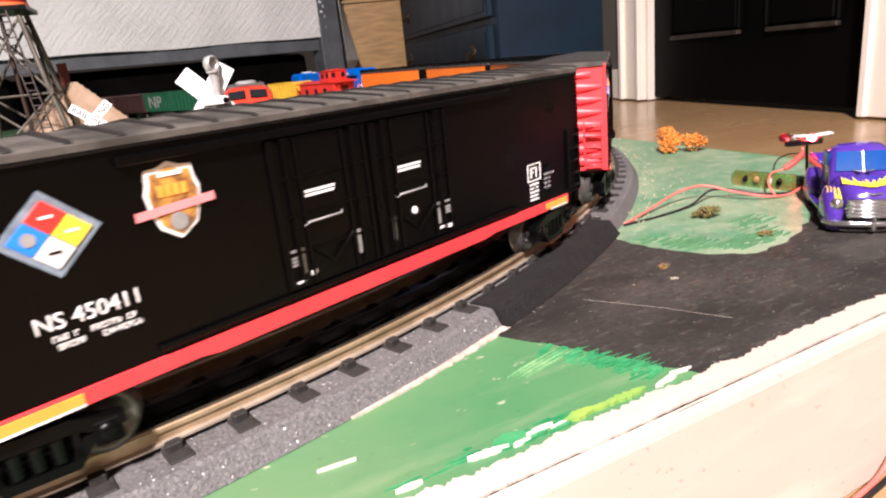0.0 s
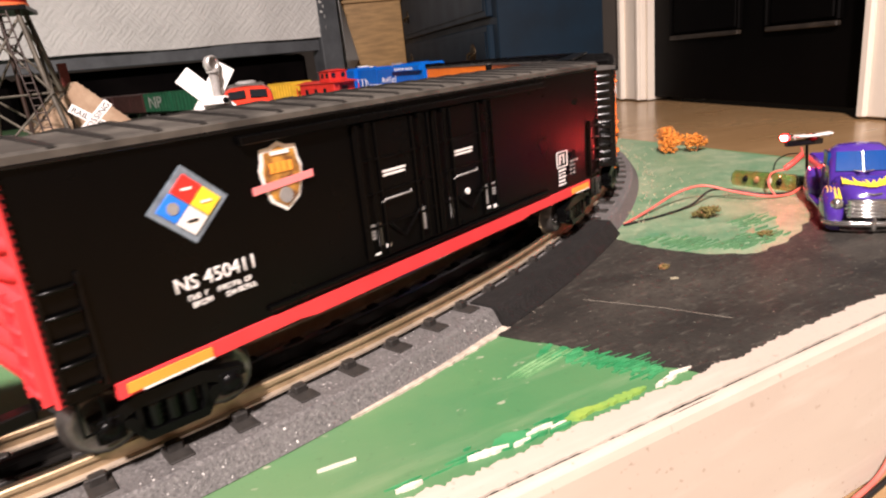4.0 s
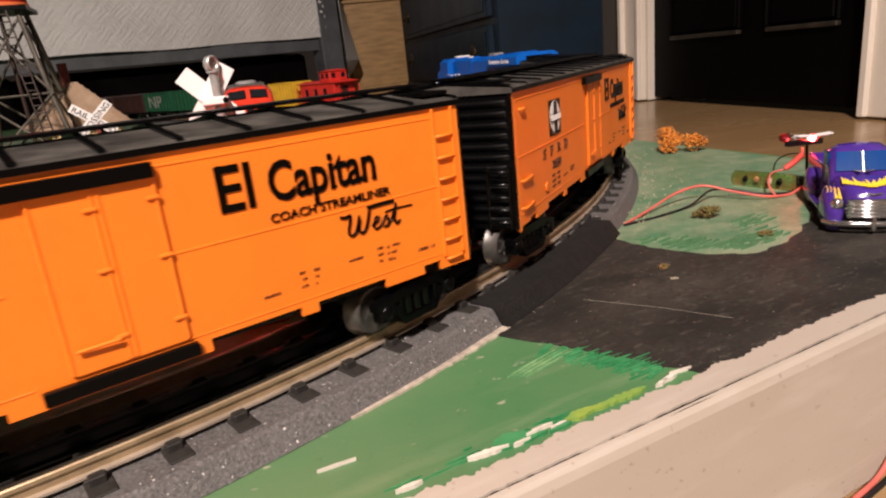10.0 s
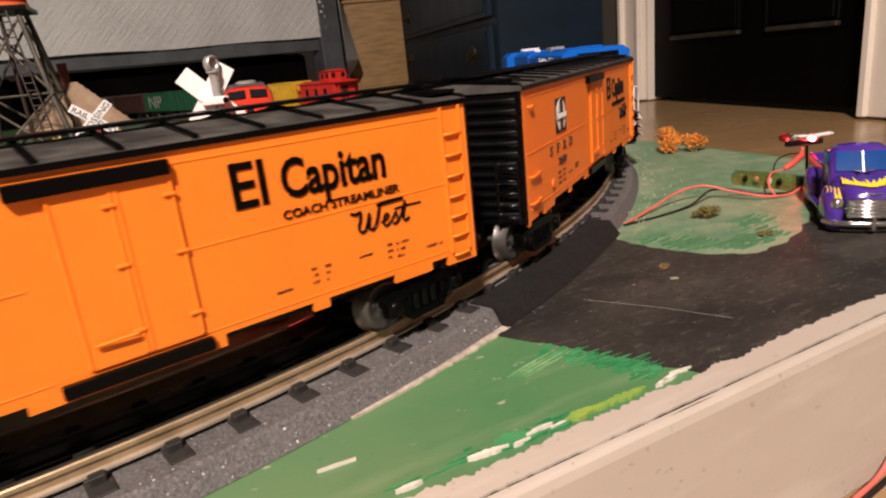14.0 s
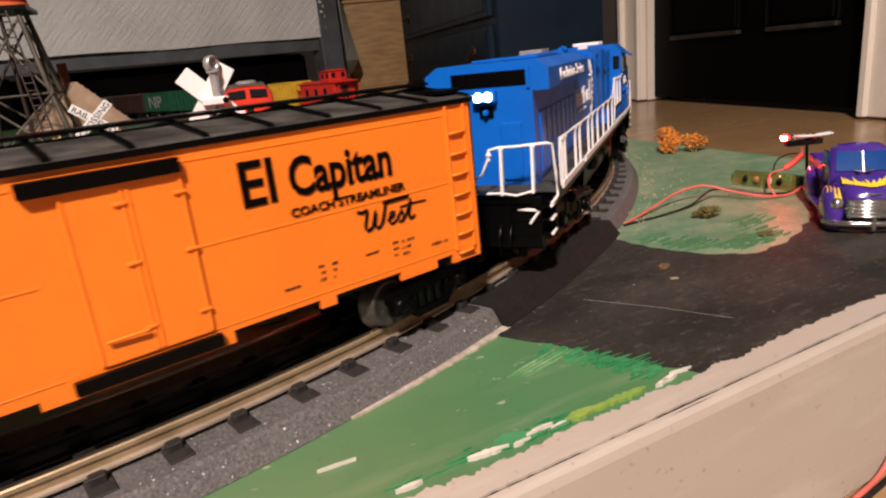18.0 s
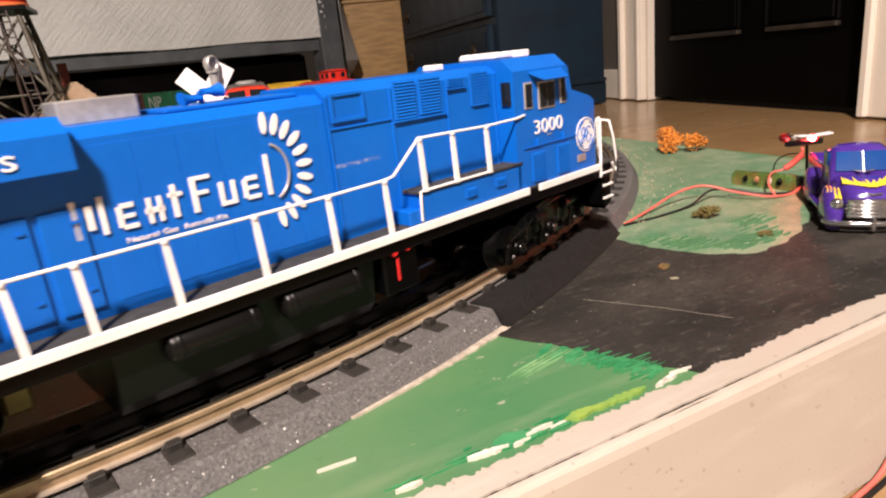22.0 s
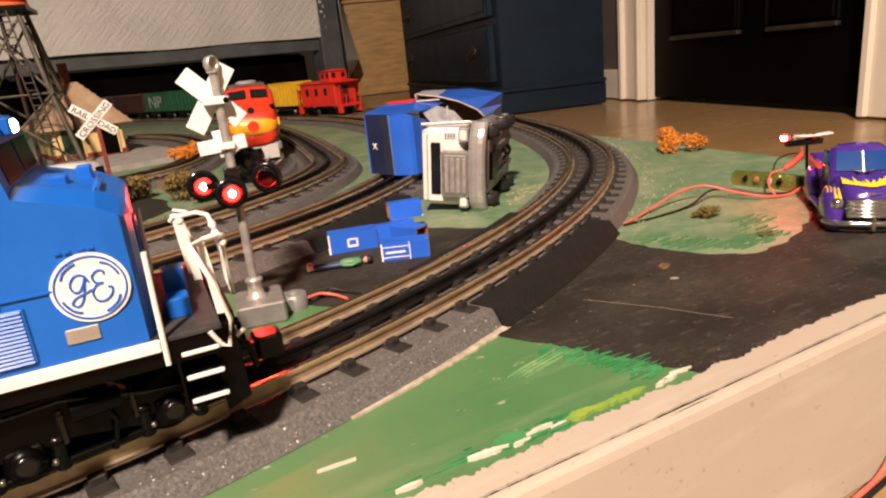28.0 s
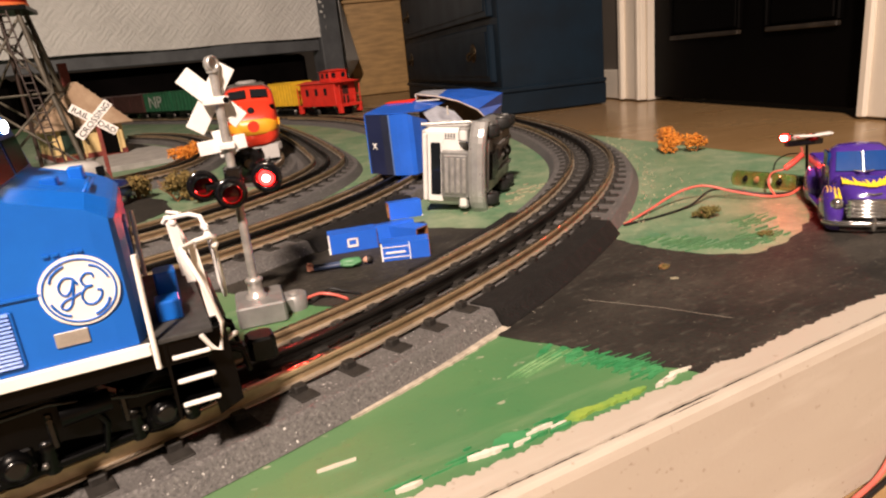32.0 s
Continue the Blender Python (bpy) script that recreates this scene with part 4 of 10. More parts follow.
    part("herald_band", Geo().box(-0.0756, -0.0595, YN - 0.0008, YN - 0.0004, 0.0672, 0.0712), BLACK, herald)
    for k in range(8):
        plates("herald_script", [(-0.0752 + 0.00196 * k, -0.0752 + 0.00196 * k + 0.0015, 0.0678, 0.0704 if k not in (0, 6) else 0.0711)], YN - 0.0008, WHITE, herald)
    for ch, u, serifs in (("S", -0.0888, ((0.0, 0.001, 0.0, 0.0014), (0.0036, 0.0044, 0.0037, 0.0051))), ("F", -0.0771, ((-0.0006, 0.0018, 0.0, 0.0005), (-0.0006, 0.0006, 0.0046, 0.0051), (0.004, 0.0045, 0.0036, 0.0051))), ("R", -0.0651, ((-0.0006, 0.0018, 0.0, 0.0005), (-0.0006, 0.0006, 0.0046, 0.0051), (0.0035, 0.0056, 0.0, 0.0005))), ("D", -0.0529, ((-0.0006, 0.0006, 0.0, 0.0005), (-0.0006, 0.0006, 0.0046, 0.0051)))):
        mark = letters("reporting_mark", ch, 0.0069, FADED, car, on_side(u, 0.0507, YN - 0.0002), 1.12, bold=0.0001)
        for a, b, c, d in serifs:
            plates("serif", [(u + a, u + b, 0.0507 + c, 0.0507 + d)], YN, FADED, car)
    letters("car_number", "3550", 0.0056, FADED, car, on_side(-0.0753, 0.0438, YN - 0.0002), width=0.0146, bold=0.00008)
    for k, z in enumerate((0.0392, 0.0364, 0.0336)):
        stencil("data_line", -0.0760, -0.0708 + 0.0006 * k, z, z + 0.0014, YN, FADED, car, 3 + k)
        stencil("data_line", -0.0672, -0.0618, z, z + 0.0014, YN, FADED, car, 7 + k)
    for k, q in enumerate(((-0.0555, -0.0525, 0.0357, 0.0368), (-0.051, -0.0485, 0.0357, 0.0368), (-0.0425, -0.0345, 0.0377, 0.0386), (-0.0425, -0.036, 0.0361, 0.037), (0.052, 0.058, 0.0358, 0.0367), (0.0841, 0.0900, 0.0392, 0.0400), (0.1140, 0.1235, 0.0350, 0.0362))):
        stencil("data_line", *q, YN, FADED, car, 20 + k)
    for k in range(3):
        stencil("data_line", 0.0652, 0.0678, 0.0402 - 0.0024 * k, 0.0412 - 0.0024 * k, YN, FADED, car, 30 + k)
        stencil("data_line", 0.0705, 0.0735 - 0.0008 * k, 0.0399 - 0.0024 * k, 0.0409 - 0.0024 * k, YN, FADED, car, 34 + k)
        stencil("data_line", 0.0962, 0.0990, 0.0404 - 0.0024 * k, 0.0414 - 0.0024 * k, YN, FADED, car, 40 + k)
        stencil("data_line", 0.1003, 0.1060 - 0.0012 * k, 0.0400 - 0.0024 * k, 0.0410 - 0.0024 * k, YN, FADED, car, 44 + k)
    letters("train_name", "El", 0.0198, BLACK, car, on_side(0.0428, 0.0661, YN - 0.0002), width=0.0110, bold=0.0003)
    for a, b, c, d in ((-0.0008, 0.0004, 0.0, 0.0012), (-0.0008, 0.0004, 0.0128, 0.0140)):
        plates("serif", [(0.0456 + a, 0.0456 + b, 0.0661 + c, 0.0661 + d)], YN, BLACK, car)
    letters("train_name", "Capitan", 0.0176, BLACK, car, on_side(0.0596, 0.0661, YN - 0.0002), width=0.0397, bold=0.0004)
    for a in (0.0826, 0.0862, 0.0945, 0.0982):
        plates("serif", [(a - 0.0006, a + 0.0012, 0.0661, 0.0669)], YN, BLACK, car)
    letters("slogan", "COACH STREAMLINER", 0.0041, BLACK, car, on_side(0.0586, 0.0594, YN - 0.0002), width=0.0457, bold=0.00006)
    script = on_side(0.0842, 0.0478, YN - 0.0002) @ Matrix.Rotation(-math.pi / 2, 4, "X")
    for nm, pts, r in (("script_w", ((-0.0012, 0.0078), (0.0008, 0.0072), (0.0028, 0.0076), (0.0022, 0.0048), (0.0014, 0.0022), (0.0022, 0.0004), (0.0044, 0.0016), (0.0064, 0.0066), (0.0056, 0.0018), (0.0068, 0.0004), (0.0088, 0.0024), (0.0108, 0.0082)), 0.0006),
                       ("script_e", ((0.0108, 0.0020), (0.0134, 0.003), (0.0142, 0.0044), (0.0128, 0.0046), (0.0118, 0.0024), (0.0124, 0.0004), (0.0142, 0.001), (0.0156, 0.0022)), 0.00048),
                       ("script_s", ((0.0156, 0.0022), (0.0174, 0.0044), (0.018, 0.0024), (0.0174, 0.0006), (0.0158, 0.0006), (0.0176, 0.0006), (0.0196, 0.0028)), 0.00048),
                       ("script_t", ((0.0196, 0.0028), (0.0222, 0.0076), (0.0208, 0.0030), (0.0212, 0.0004), (0.0232, 0.0014)), 0.00055),
                       ("script_bar", ((0.0098, 0.0086), (0.0150, 0.0088), (0.0212, 0.0089)), 0.00065),
                       ("script_flourish", ((0.0170, 0.0056), (0.0220, 0.0059), (0.0290, 0.0057)), 0.00038)):
        brush_stroke(nm, pts, r, 0, BLACK, car, script)
    car_roof(car, x0, x1, YN, YF, 0.0888, 0.0924, GRIME, 13, True, "black ribbed roof with running board")
    plates("eave_edge", [(x0 - 0.0011, x1 + 0.0011, 0.0868, 0.0886)], YN - 0.0008, BLACK, car, "black eave edge")
    plates("fascia", [(x0, x1, 0.0868, 0.0880)], YN + 0.0004, MATS["fascia_brown"], car, "dark red fascia strip")
    box_end(car, x0, -1, 0.0255, 0.0868, YN, YF, ENDBLACK, 12, "black corrugated car end", False, False)
    box_end(car, x1, 1, 0.0255, 0.0868, YN, YF, ENDBLACK, 12, "black corrugated car end")
    underframe(car, x0, x1, 0.0947, 0.028)
    coupler(car, x0, -1)
    coupler(car, x1, 1)
    for u in (-0.0995, 0.1102):
        freight_truck(car, u)
    return car


mat("fascia_brown", (0.12, 0.02, 0.012), 0.6, var=0.1)
GREYLINE = mat("grey_bar", (0.28, 0.27, 0.26), 0.6, var=0.15, scale=200)
REDC = mat("placard_red", (0.75, 0.03, 0.02), 0.5, var=0.05)
BLUEC = mat("placard_blue", (0.02, 0.2, 0.8), 0.5, var=0.05)
YELC = mat("placard_yellow", (0.9, 0.62, 0.03), 0.5, var=0.05)
PINK = mat("shield_banner", (0.85, 0.25, 0.25), 0.5, var=0.05)
BROWNC = mat("shield_brown", (0.12, 0.05, 0.02), 0.5, var=0.2, scale=300, second=(0.5, 0.25, 0.04))
BORDER = mat("placard_border", (0.2, 0.25, 0.3), 0.5, var=0.2, scale=200)
NN, NF = -0.0273, 0.0325


def poly_plate(name, pts, y, material, parent, label="", t=0.0004):
    return part(name, Geo().prism(pts, "y", y - t, y + 0.0001), material, parent, label)


def black_car():
    x0, x1 = -0.149, 0.146
    car = thing("high_cube_boxcar", Matrix.Identity(4), "black double-door boxcar with red ends and red sill", "boxcar", "train cars")
    part("body", Geo().box(x0 + 0.0008, x1 - 0.0008, NN, NF, 0.0288, 0.0915, 0.0004), NSBLACK, car, "matt black car body")
    sill = [(-0.136, 0.0246), (-0.075, 0.0246), (-0.068, 0.0236), (0.062, 0.0236), (0.07, 0.0246), (0.133, 0.0246), (0.133, 0.0292), (-0.136, 0.0292)]
    s = part("side_sill", Geo().prism(sill, "y", NN - 0.001, NN + 0.001), REDEND, car, "red painted side sill")
    part("side_sill", Geo().prism(sill, "y", NF - 0.001, NF + 0.001), REDEND, car, "red painted side sill")
    for a, b in ((-0.1335, -0.108), (0.112, 0.131)):
        part("reflector_strip", Geo().box(a, b, NN - 0.0014, NN - 0.0008, 0.0254, 0.0284), YELLOWPAINT, s, "yellow reflector strip")
        part("reflector_edge", Geo().box(a + 0.004, b, NN - 0.0015, NN - 0.0008, 0.0247, 0.0253), WHITE, s)
    # doors
    for k, (u0, u1) in enumerate(((-0.0405, -0.0005), (0.0025, 0.0425))):
        door = part("plug_door", Geo().box(u0, u1, NN - 0.0011, NN + 0.0004, 0.0335, 0.0845, 0.0005), NSBLACK, car, "black sliding plug door")
        for u in (u0 + 0.0003, u0 + 0.0095, u0 + 0.029, u1 - 0.0014):
            part("door_stile", Geo().box(u, u + 0.0012, NN - 0.0022, NN - 0.0009, 0.034, 0.084, 0.0003), NSBLACK, door)
        for z in (0.0455, 0.058, 0.0705):
            part("door_bar", Geo().box(u0, u1, NN - 0.0017, NN - 0.0009, z, z + 0.0008, 0.0002), NSBLACK, door)
        for u in (u0 + 0.0052, u1 - 0.0065):
            part("lock_rod", Geo().rod((u, NN - 0.0024, 0.035), (u, NN - 0.0024, 0.0845), 0.0005, n=6), NSBLACK, door)
            part("rod_bracket", Geo().box(u - 0.0012, u + 0.0012, NN - 0.003, NN - 0.001, 0.083, 0.0845), NSBLACK, door)
        for a, b, z in ((u0 + 0.0105, u0 + 0.024, 0.0658), (u0 + 0.0112, u0 + 0.0235, 0.0644)):
            plates("data_line", [(a, b, z - 0.0005, z + 0.0003)], NN - 0.0011, WHITE, door)
        part("door_handle", Geo().tube([(u0 + 0.0095, NN - 0.0015, 0.0545), (u0 + 0.0105, NN - 0.0025, 0.0556), (u0 + 0.0245, NN - 0.0025, 0.0556), (u0 + 0.0255, NN - 0.0015, 0.0562)], 0.0004, 5), GREYLINE, door)
        for u in (u0 + 0.0065, u0 + 0.0315):
            plates("handle_plate", [(u - 0.0008, u + 0.0008, 0.0385, 0.0475)], NN - 0.0011, GREYLINE, door)
        part("door_lever", Geo().tube([(u0 + 0.0115, NN - 0.0022, 0.046), (u0 + 0.019, NN - 0.0025, 0.0395), (u0 + 0.0285, NN - 0.0022, 0.0475)], 0.0005, 5), DARK, door)
        plates("data_block", [(u0 + 0.001, u0 + 0.0042, 0.0418 + 0.0012 * i, 0.0426 + 0.0012 * i) for i in range(5)] if k == 0 else [(u1 - 0.0042, u1 - 0.0012, 0.0418 + 0.0012 * i, 0.0426 + 0.0012 * i) for i in range(5)], NN - 0.0011, GREYLINE, door, "illegible stencilled lines")
        plates("data_block", [(u0 + 0.003, u0 + 0.0065, 0.0355, 0.0362), (u0 + 0.009, u0 + 0.0115, 0.037, 0.0384)] if k == 0 else [(u1 - 0.0085, u1 - 0.0045, 0.0362, 0.0372), (u1 - 0.0035, u1 - 0.001, 0.0355, 0.037)], NN - 0.0011, WHITE, door)
        if k == 1:
            part("door_dot", Geo().lathe((u0 + 0.018, NN - 0.0011, 0.0475), (0, -1, 0), [(0, 0.0014), (0.0006, 0.0014)], 16), WHITE, door)
    part("door_track", Geo().box(-0.086, 0.088, NN - 0.0024, NN + 0.0004, 0.0848, 0.0874, 0.0005), NSBLACK, car)
    part("door_track", Geo().box(-0.086, 0.088, NN - 0.0018, NN + 0.0004, 0.0312, 0.0330, 0.0004), NSBLACK, car)
    part("eave_strip", Geo().box(x0, x1, NN - 0.0009, NN + 0.0004, 0.0892, 0.0902, 0.0003), ENDBLACK, car)
    # placard
    c, z = -0.105, 0.0713
    pl = poly_plate("placard", [(c, z + 0.0114), (c + 0.0125, z), (c, z - 0.0114), (c - 0.0125, z)], NN, BORDER, car, "four-colour diamond placard")
    h, v = 0.0051, 0.0046
    for du, dv, m in ((0, v, REDC), (h, 0, YELC), (0, -v, WHITE), (-h, 0, BLUEC)):
        q = poly_plate("placard_field", [(c + du, z + dv + v * 0.94), (c + du + h * 0.94, z + dv), (c + du, z + dv - v * 0.94), (c + du - h * 0.94, z + dv)], NN - 0.0004, m, pl)
        if m is not BLUEC:
            plates("placard_mark", [(c + du - 0.0016, c + du + 0.0016, z + dv - 0.0003, z + dv + 0.0004)], NN - 0.0007, BLACK if m is WHITE else WHITE, pl)
    part("placard_mark", Geo().lathe((c - h, NN - 0.0007, z), (0, -1, 0), [(0, 0.0018), (0.0003, 0.0018)], 12), GREYLINE, pl)
    # shield
    c, z = -0.0722, 0.0728
    shape = [(0, 0.0112), (0.0032, 0.0098), (0.0068, 0.0095), (0.0072, 0.0055), (0.0082, 0.003), (0.0075, -0.002), (0.0055, -0.0075), (0.0, -0.0112), (-0.0055, -0.0075), (-0.0075, -0.002), (-0.0082, 0.003), (-0.0072, 0.0055), (-0.0068, 0.0095), (-0.0032, 0.0098)]
    sh = poly_plate("shield", [(c + a, z + b) for a, b in shape], NN, WHITE, car, "shield emblem with banner")
    poly_plate("shield_field", [(c + a * 0.86, z + b * 0.86) for a, b in shape], NN - 0.0004, BROWNC, sh)
    part("shield_banner", Geo().prism([(c - 0.0118, z - 0.0014), (c + 0.0118, z + 0.0002), (c + 0.0118, z - 0.0022), (c - 0.0118, z - 0.0038)], "y", NN - 0.0011, NN - 0.0006), PINK, sh)
    plates("shield_text", [(c - 0.0045 + 0.0023 * i, c - 0.0029 + 0.0023 * i, z + 0.0016, z + 0.0048) for i in range(4)], NN - 0.0008, YELLOWPAINT, sh)
    part("shield_roundel", Geo().lathe((c, NN - 0.0008, z - 0.006), (0, -1, 0), [(0, 0.0026), (0.0003, 0.0026)], 14), GREYLINE, sh)
    plates("shield_text", [(c - 0.0035, c + 0.0035, z + 0.0072, z + 0.0084)], NN - 0.0008, WHITE, sh)
    letters("reporting_mark", "NS 450411", 0.0062, WHITE, car, on_side(-0.1145, 0.0472, NN - 0.0002), width=0.026)
    for q in ((-0.111, -0.1045, 0.0448), (-0.1015, -0.0885, 0.0445), (-0.110, -0.1035, 0.0424), (-0.099, -0.0885, 0.0421)):
        stencil("data_line", q[0], q[1], q[2] - 0.0009, q[2] + 0.0007, NN, WHITE, car, int(q[0] * -9000 + q[2] * 9000))
    plates("data_line", [(-0.0545, -0.0505, 0.0318, 0.0328)], NN, WHITE, car)
    for q in ((0.099, 0.110, 0.0498, 0.0503), (0.099, 0.110, 0.0418, 0.0423), (0.099, 0.0996, 0.0418, 0.0503), (0.1094, 0.110, 0.0418, 0.0503), (0.1015, 0.1025, 0.0435, 0.0485), (0.1015, 0.105, 0.0478, 0.0485), (0.1015, 0.104, 0.0458, 0.0464), (0.1058, 0.1066, 0.0435, 0.0485)):
        plates("stencil_frame", [q], NN, WHITE, car)
    for k in range(5):
        stencil("data_line", 0.1005, 0.108 - 0.0006 * (k % 2), 0.0397 - 0.0019 * k, 0.0407 - 0.0019 * k, NN, WHITE, car, 60 + k)
        if k < 4:
            stencil("data_line", 0.1128, 0.1185 + 0.0035 * (k == 0), 0.0427 - 0.0022 * k, 0.0438 - 0.0022 * k, NN, GREYLINE, car, 70 + k)
    # ladders at both ends of the side
    for u0, u1 in ((x0 + 0.001, x0 + 0.011), (x1 - 0.011, x1 - 0.001)):
        for k in range(5):
            rung(car, "ladder_rung", u0 + 0.001, u1 - 0.001, 0.0325 + 0.0066 * k, NN, DARK)
        for u in (u0, u1):
            part("ladder_rail", Geo().box(u - 0.0005, u + 0.0005, NN - 0.0014, NN + 0.0003, 0.0305, 0.062, 0.0002), DARK, car)
        part("sill_step", Geo().tube([(u0 + 0.002, NN + 0.001, 0.028), (u0 + 0.002, NN + 0.001, 0.018), (u1 - 0.002, NN + 0.001, 0.018), (u1 - 0.002, NN + 0.001, 0.028)], 0.0006, 5), BLACK, car)
    edge = Geo()
    for x, e in ((x0, 1), (x1, -1)):
        for k in range(30):
            z = 0.0295 + k * 0.0021
            edge.box(min(x, x + e * 0.0012), max(x, x + e * 0.0012), NN - 0.0006, NN + 0.0002, z, z + 0.0009)
    tagged(part("end_rivets", edge, NSBLACK, car, "rows of rivets"), kind="stuff")
    car_roof(car, x0, x1, NN, NF, 0.0925, 0.0948, NSROOF, 22, False, "dull grey-black ribbed roof", 0.0009)
    box_end(car, x0, -1, 0.0285, 0.0915, NN, NF, REDEND, 8, "red corrugated car end", True, False)
    box_end(car, x1, 1, 0.0285, 0.0915, NN, NF, REDEND, 8, "red corrugated car end", True)
    underframe(car, x0, x1, 0.1173, 0.0285)
    coupler(car, x0, -1)
    coupler(car, x1, 1)
    for u in (-0.1173, 0.1173):
        freight_truck(car, u)
    return car


def strip_copy(car):
    """A second car of the same kind, its trucks and wheels ready to be keyed."""
    n = copy_thing(car, Matrix.Identity(4))
    for tr in [o for o in n.children if o.name.startswith("truck")]:
        TRUCKS.append((tr, tr.matrix_basis.translation.x))
        for w in [o for o in tr.children if o.name.startswith("wheelset")]:
            SPIN.append((w, Matrix.Translation(w.matrix_basis.translation), 0.0098))
    return n


reefer = orange_car()
CARS.append((reefer, 0.0, 0.0947))
CARS.append((strip_copy(reefer), -0.2955, 0.0947))
CARS.append((strip_copy(reefer), 0.2990, 0.0947))
boxcar = black_car()
CARS.append((boxcar, -0.6018, 0.1173))
CARS.append((strip_copy(boxcar), -0.9378, 0.1173))


# ======== locomotive ========
WALK = mat("walkway_grey", (0.035, 0.034, 0.033), 0.8, var=0.2, scale=200, bump=0.4, bump_scale=1200)
GLASSD = mat("dark_cab_glass", (0.01, 0.012, 0.015), 0.08, var=0.1, scale=20)
SILVER = mat("window_frame_silver", (0.62, 0.6, 0.57), 0.35, 0.6, var=0.15, scale=200)
LENS_W = mat("headlight_lens", (0.9, 0.9, 0.85), 0.2, emit=(1.0, 0.97, 0.92), power=30.0)
REDKNOB = mat("red_valve", (0.55, 0.015, 0.015), 0.4, var=0.08)
ROOFGREY = mat("pale_roof_plate", (0.45, 0.44, 0.42), 0.5, var=0.1)
OLIVE = mat("brass_gear_cover", (0.25, 0.22, 0.08), 0.45, 0.5, var=0.2)


DARK_WHEELS = WHEELS.copy()
DARK_WHEELS.materials.clear()
DARK_WHEELS.materials.append(BLACK)


def six_wheel_truck(loco, u):
    tr = part("truck", Geo().box(-0.03, 0.03, -0.014, 0.014, 0.014, 0.026, 0.002), BLACK, loco, "black three-axle locomotive truck", Matrix.Translation((u, 0, 0)))
    for e in (1, -1):
        y0, y1 = (0.0228, 0.0268) if e > 0 else (-0.0268, -0.0228)
        h = 0.041
        poly = [(-h - 0.008, 0.0185), (-h - 0.006, 0.0238), (-h + 0.004, 0.0262), (-0.03, 0.0225), (-0.022, 0.0285), (-0.008, 0.0305), (0.008, 0.0305), (0.022, 0.0285), (0.03, 0.0225), (h - 0.004, 0.0262), (h + 0.006, 0.0238), (h + 0.008, 0.0185), (h - 0.006, 0.0175), (0.028, 0.0135), (0.012, 0.0175), (-0.012, 0.0175), (-0.028, 0.0135), (-h + 0.006, 0.0175)]
        part("side_frame", Geo().prism(poly, "y", y0, y1), BLACK, tr)
        for x in (-0.0365, 0, 0.0365):
            g = Geo().box(x - 0.0052, x + 0.0052, y0 - 0.0006, y1 + 0.0006, 0.0105, 0.0195, 0.0012)
            g.lathe((x, e * 0.0268, WHEELZ), (0, e, 0), [(0, 0.0042), (0.0016, 0.004), (0.0024, 0.0022), (0.0026, 0.0006)], 12)
            part("journal_box", g, BLACK, tr)
            for dx in (-0.0075, 0.0075):
                g = Geo()
                prof = []
                for k in range(4):
                    prof += [(k * 0.0021, 0.0018), (k * 0.0021 + 0.0009, 0.0024)]
                g.lathe((x + dx, e * 0.0258, 0.0095), (0, 0, 1), prof + [(0.0084, 0.0018)], 8)
                part("coil_spring", g, DARK, tr)
        for x in (-0.0365, 0, 0.0365):
            part("journal_cap", Geo().lathe((x, e * 0.0294, WHEELZ), (0, e, 0), [(0, 0.0028), (0.0006, 0.0028), (0.0008, 0.002)], 12), ENDBLACK, tr)
            for dx in (-0.0075, 0.0075):
                part("spring_cap", Geo().lathe((x + dx, e * 0.0258, 0.0182), (0, 0, 1), [(0, 0.0022), (0.0008, 0.0022), (0.0012, 0.0012)], 10), ENDBLACK, tr)
                # bright steel here imitates the small highlights on the glossy black frame
                part("frame_bolt", Geo().lathe((x + dx * 0.8, e * 0.0270, 0.0128), (0, e, 0), [(0, 0.0009), (0.0012, 0.0008), (0.0014, 0.0004)], 8), STEEL, tr, "bolt head in bright steel, standing in for a highlight")
        for x in (-0.027, -0.0095, 0.0095, 0.027):
            part("frame_rib", Geo().box(x - 0.0009, x + 0.0009, e * 0.0268 - 0.0008, e * 0.0268 + 0.0008, 0.0165, 0.0265, 0.0004), ENDBLACK, tr)
            part("frame_bolt", Geo().lathe((x, e * 0.0272, 0.0245), (0, e, 0), [(0, 0.0009), (0.0009, 0.0008)], 8), ENDBLACK, tr)
        part("brake_pipe", Geo().tube([(-0.046, e * 0.0285, 0.0215), (-0.03, e * 0.029, 0.024), (-0.01, e * 0.0295, 0.030), (0.01, e * 0.0295, 0.030), (0.03, e * 0.029, 0.024), (0.046, e * 0.0285, 0.0215)], 0.0007, 6), ENDBLACK, tr)
        for x in (-0.018, 0.018):
            part("brake_cylinder", Geo().rod((x - 0.006, e * 0.0285, 0.0255), (x + 0.006, e * 0.0285, 0.0255), 0.0032, n=12), BLACK, tr)
            part("brake_lever", Geo().tube([(x, e * 0.0275, 0.028), (x + 0.004, e * 0.029, 0.019), (x + 0.002, e * 0.028, 0.0105)], 0.0009, 5), BLACK, tr)
        part("equalizer", Geo().box(-0.03, 0.03, e * 0.0262 - 0.0012, e * 0.0262 + 0.0012, 0.0105, 0.0125, 0.0006), BLACK, tr)
    for x in (-0.0365, 0, 0.0365):
        ob = new("wheelset", DARK_WHEELS)
        ob.parent = tr
        ob.matrix_basis = Matrix.Translation((x, 0, WHEELZ))
        tagged(ob, "black steel wheels on an axle")
        SPIN.append((ob, Matrix.Translation((x, 0, WHEELZ)), 0.0098))
    TRUCKS.append((tr, u))


